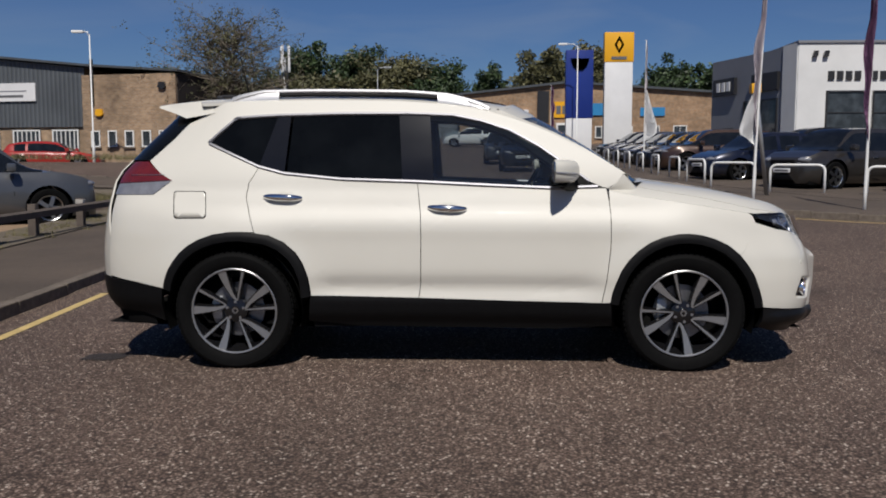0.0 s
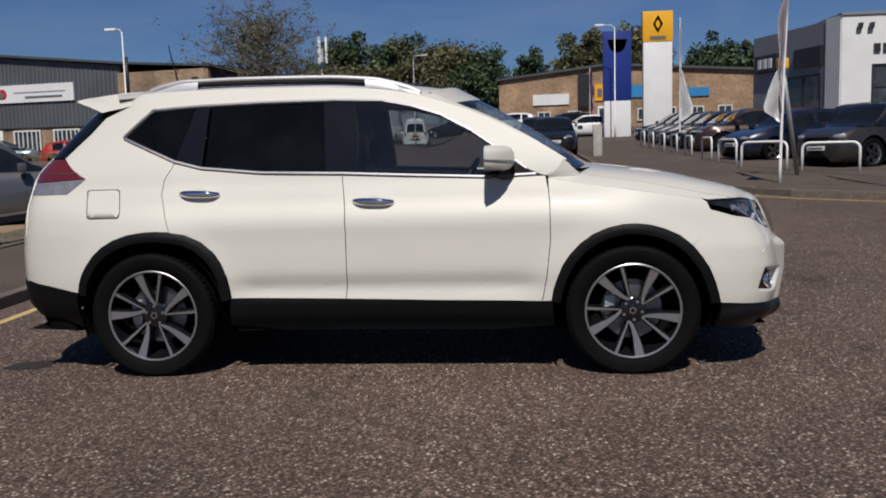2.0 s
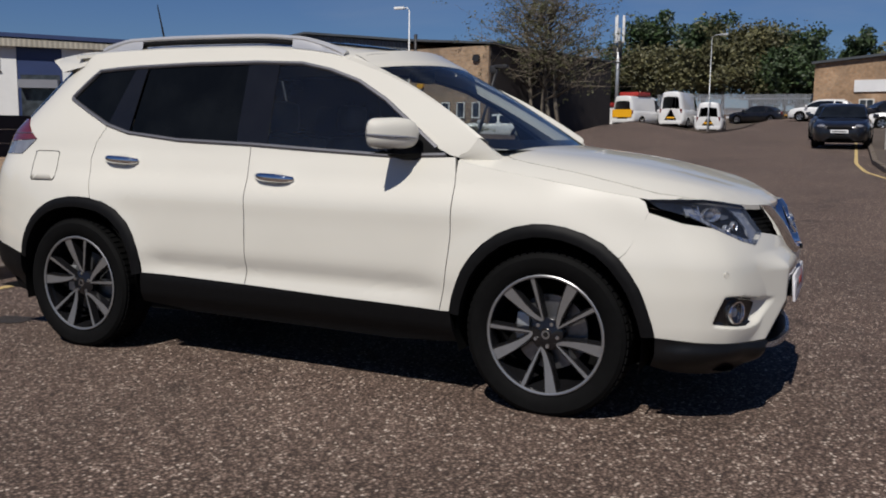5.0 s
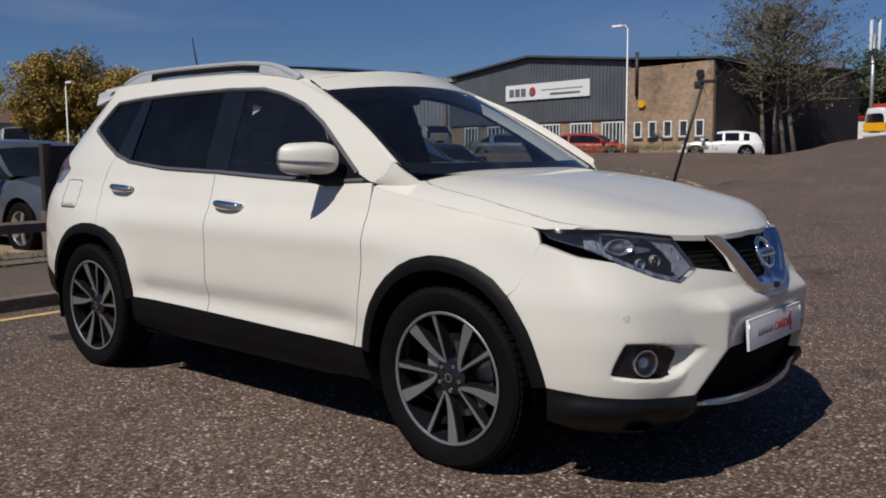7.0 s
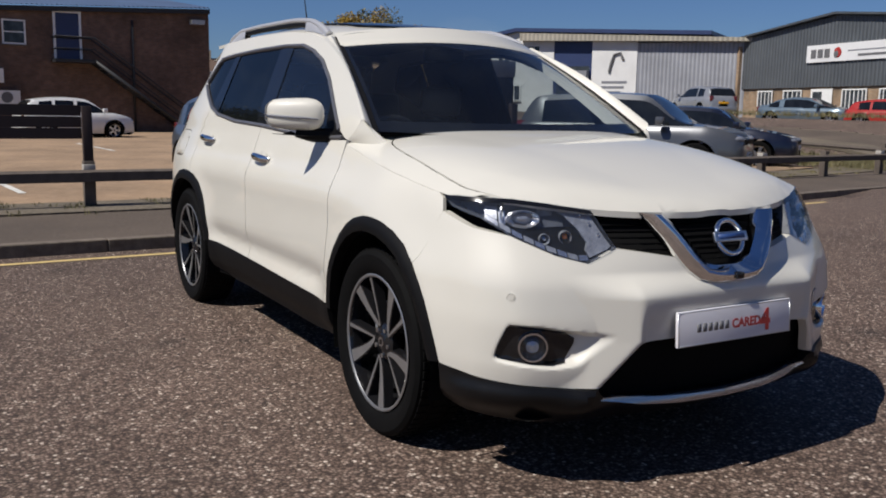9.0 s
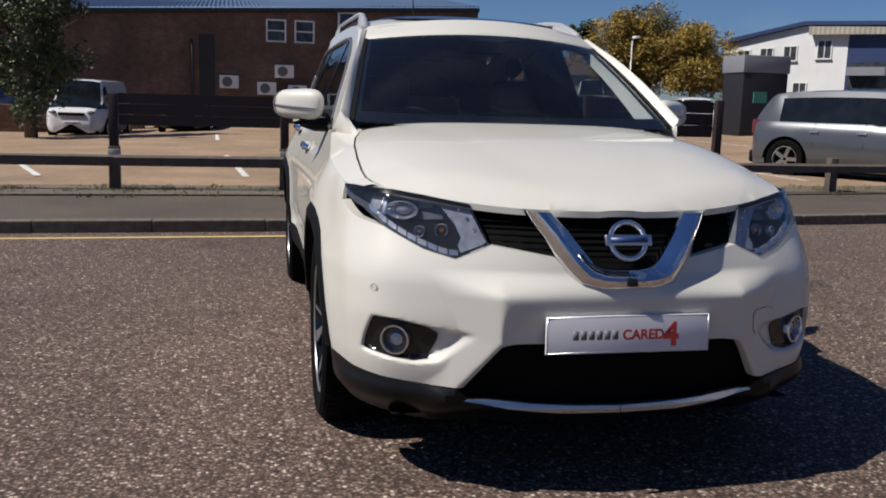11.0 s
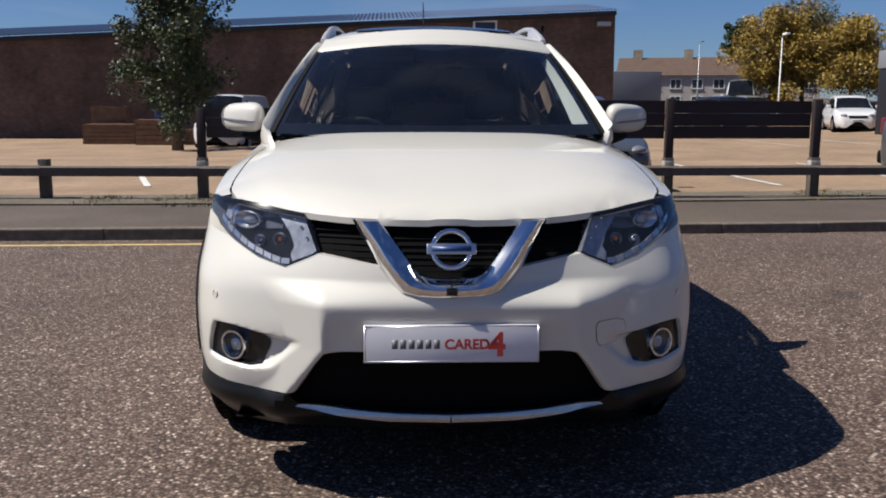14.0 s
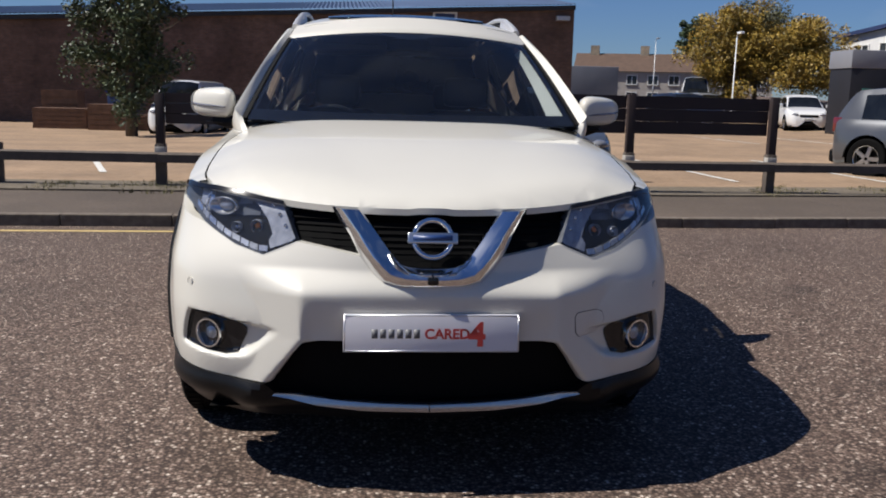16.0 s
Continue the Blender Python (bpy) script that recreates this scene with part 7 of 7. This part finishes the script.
for k, c in enumerate((BLACK, BLACK, (.05, .055, .07), BLACK, NAVYC, BLACK)):
    vehicle(8.6, 28.9 + 2.5 * k, 184, c, ("black" if c == BLACK else "dark blue" if c == NAVYC else "dark grey") + " hatchback in the row of the car lot", 4.1, 1.74, 1.48)
vehicle(14.6, 24.0, 200, RED, "red hatchback in the second row of the lot", 4.0, 1.74, 1.5)
vehicle(13.5, 21.0, 205, BLACK, "black crossover in the second row of the lot", 4.3, 1.78, 1.62, "suv")
vehicle(17.5, 21.5, 205, RED, "red crossover in the second row of the lot", 4.2, 1.78, 1.58, "suv")
vehicle(12.6, 28.0, 185, BLACK, "black hatchback in the second row of the lot", 4.2, 1.78, 1.55)
vehicle(1.9, 28.6, -92, BLACK, "black hatchback standing on the side road", 4.2, 1.76, 1.46)
vehicle(1.4, 36.5, -92, GREY, "grey car behind the black hatchback", 4.3, 1.76, 1.5)
vehicle(4.6, 50.0, 186, WHITE, "white saloon parked by the hire shop", 4.4, 1.76, 1.42, "saloon")
vehicle(3.6, 56.5, 200, BLACK, "black hatchback by the hire shop", 4.3, 1.76, 1.5)
vehicle(-.2, 62.0, 170, WHITE, "white hatchback by the hire shop wall", 4.1, 1.72, 1.5)
vehicle(-5.0, 69.5, 160, BLACK, "black saloon at the far gate", 4.4, 1.78, 1.42, "saloon")
for x, y, h, c, lb in ((-13.2, 55.5, 60, WHITE, "white van with red roof box in the far row"), (-11.3, 56.2, 75, WHITE, "white works van in the far row"), (-9.0, 58.5, 85, WHITE, "tall white van in the far row"), (-6.8, 57.5, 95, WHITE, "small white van in the far row")):
    v = vehicle(x, y, h, c, lb, 4.6, 1.9, 2.0 if "tall" not in lb else 2.4, "van", "parked_van")
    if "small" not in lb and "tall" not in lb:
        part("rear_marking", box(-2.335, -2.315, -.7, .7, .6, 1.1), SIGN_YELLOW, v, "yellow rear marking", False)
        part("roof_box", box(-1.5, .2, -.7, .7, 2.0, 2.25, .04), RED_INK, v, "red roof box", True, 40)
vehicle(-18.9, 33.6, 12, RED, "red hatchback parked before the works", 4.2, 1.76, 1.3)
vehicle(-23.2, 33.2, 14, (.10, .14, .18), "blue-grey saloon parked before the works", 4.4, 1.76, 1.35, "saloon")
vehicle(-14.2, 37.4, 200, WHITE, "white hatchback parked under the bare tree", 3.9, 1.72, 1.35)
vehicle(-28.6, 32.0, 160, SILVER, "silver estate parked by the brick pier", 4.5, 1.78, 1.5)
vehicle(-28.9, -6.6, -6, WHITE, "white panel van in the car park", 4.9, 1.95, 1.95, "van", "parked_van")
vehicle(-29.6, -3.3, -4, BLACK, "black saloon in the car park", 4.4, 1.8, 1.1, "saloon")
vehicle(-31.0, 2.6, 100, WHITE, "white hatchback under the outside stair", 4.0, 1.74, 1.5)
vehicle(-34.2, 19.3, -16, WHITE, "white compact car in the car park", 4.1, 1.78, 1.6)
vehicle(-33.5, 13.6, 6, BLACK, "black pickup-sized car in the car park", 4.6, 1.85, 1.7, "suv")
vehicle(-51.0, 20.6, -20, WHITE, "white van beyond the car park", 5.2, 1.95, 2.1, "van", "parked_van", 1.2 - 1.0)
vehicle(-47.5, 20.0, 15, SILVER, "silver car beyond the car park", 4.2, 1.75, 1.5)
vehicle(-52.5, 11.5, 20, BLACK, "dark car beside the brick building", 4.2, 1.75, 1.5)

# crates and pallets along the brick building
CRATE = plain("red_brown_crate_timber", (0.13, 0.07, 0.042), 0.85, vary=0.35, scale=4)
for x, y, w, h, m in ((-30.5, -9.9, 1.5, 1.0, CRATE), (-31.0, -8.1, 1.9, .6, CRATE), (-33.5, -6.0, 1.3, 1.25, CRATE), (-31.2, -11.9, 2.0, .8, CRATE), (-33.6, -4.4, 1.1, 1.1, CRATE), (-32.8, -12.4, 1.4, 1.5, CRATE)):
    z = rise(x, y) + .06
    p = empty("timber_crate", label="brown timber crate in the car park", category="crate", group="timber crates")
    for k in range(5):
        part("slat", box(x + .5, x + .53, y - w / 2, y + w / 2, z + h * k / 5, z + h * (k + .85) / 5), m, p, "", False)
    part("crate_body", box(x - .5, x + .49, y - w / 2 + .02, y + w / 2 - .02, z, z + h * .97), m, p, "", False)
bn = empty("wheeled_bin", label="dark blue wheeled waste bin by the brick wall", category="bin")
part("bin_body", box(-34.2, -33.2, -10.8, -9.6, -.2, 1.1, .05), DARK_BLUE, bn, "", True, 40)
part("bin_lid", box(-34.25, -33.15, -10.85, -9.55, 1.1, 1.2, .03), NAVY, bn, "", True, 40)

# trees
crown_tree("spring_tree", -12.3, 39.9, 8.3, 7.6, 2.2, LEAF_TWIG, PALE_BARK, "half-bare spring tree with several pale stems", 3, 16000, .055, 4, 1.2, 22, 7)
crown_tree("birch_tree", -24.3, -7.6, 7.0, 3.4, .5, LEAF_BIRCH, BARK, "green leafy birch before the brick building", 5, 22000, .07, 1, .0, 24)
crown_tree("yellow_tree", -50.6, 22.6, 6.6, 5.0, .9, LEAF_YELLOW, BARK, "tree in golden yellow leaf", 7, 30000, .085, 1, 0, 16)
crown_tree("yellow_tree", -48.4, 26.4, 5.4, 5.8, .8, LEAF_YELLOW, BARK, "low tree in golden yellow leaf", 8, 30000, .085, 1, 0, 16)
crown_tree("olive_tree", -52.5, 25.2, 6.6, 5.6, .9, LEAF_OLIVE, BARK, "tree in olive green spring leaf", 9, 30000, .085, 1, 0, 16)
for i, (x, y, h, w, lf, lb) in enumerate(((-19, 90, 9.5, 8, LEAF_DARK, "dark green broadleaf tree"), (-14, 93, 9.6, 8, LEAF_DARK, "dark green broadleaf tree"), (-9, 91, 8.8, 9, LEAF_OLIVE, "olive green broadleaf tree"), (-4.5, 92, 8.4, 8, LEAF_DARK, "dark green broadleaf tree"), (-11, 86, 6.5, 8, LEAF_OLIVE, "low olive green tree"), (-5.5, 87, 6, 8, LEAF_DARK, "low dark green tree"), (-17.5, 84, 6, 8, LEAF_OLIVE, "low olive green tree"), (-22, 88, 6.5, 9, LEAF_DARK, "low dark green tree"),
        (.6, 96, 8.6, 4.2, LEAF_DARK, "slim dark conifer-like tree"), (6.0, 86, 9.5, 7, LEAF_OLIVE, "olive green tree behind the signs"), (11.5, 87, 9.8, 8, LEAF_OLIVE, "olive green tree behind the signs"), (18.5, 84, 7.6, 7, LEAF_DARK, "dark green tree behind the showroom"), (23, 83, 7.4, 6, LEAF_DARK, "dark green tree behind the showroom"), (-21.0, 56, 6.2, 3.6, LEAF_DARK, "dark tree behind the works roof"), (-38, 62, 7, 4.5, LEAF_DARK, "dark tree behind the works roof"), (-46, 60, 7, 4, LEAF_DARK, "dark tree behind the sheds"), (-88, 12, 7, 3, LEAF_DARK, "dark tree beyond the terrace"), (-96, 37, 9.5, 4, LEAF_DARK, "dark tree beyond the terrace"))):
    crown_tree("broadleaf_tree" if h > 3 else "shrub", x + (1.0 if y > 80 else 0), y, h, w, h * .16, lf, BARK, lb, 20 + i, 11000, .2, 1, 0, 14)

# far palisade fence and gate
pal = empty("palisade_fence", pose(0, 0, swell(-7, 75)), label="grey steel palisade fence at the road's end", category="fence")
bm = bmesh.new()
for k in range(90):
    u = -14 + .14 * k
    box(u, u + .07, 75.0, 75.03, .3, 2.4, 0, bm)
tagged(part("pale", bm, GALV, pal, "steel pales", False), "grey steel pales", kind="stuff")
for z in (.8, 2.0):
    part("rail", box(-14, -1.4, 75.03, 75.08, z, z + .06), GALV, pal, "", False)
dsh = part("dark_shed", box(-24, -13.4, 44, 56, .5, 4.9, .05), plain("dark_brown_sheet", (0.05, 0.04, 0.035), 0.7), None, "", True, 40)
tagged(dsh, "dark brown sheet-clad shed behind the spring tree", "shed")
wd = part("gate_post", box(3.1, 3.4, 24.8, 25.1, swell(3.2, 25), swell(3.2, 25) + 1.15, .02), TIMBER_TOP, None, "", True, 40)
tagged(wd, "pale timber gate post at the lot edge", "post")

# kerbstones
kerbs(KL, "kerb", "weathered concrete kerbstones along the footway")
kerbs(KR[::-1], "kerb", "weathered concrete kerbstones along the lot footway")
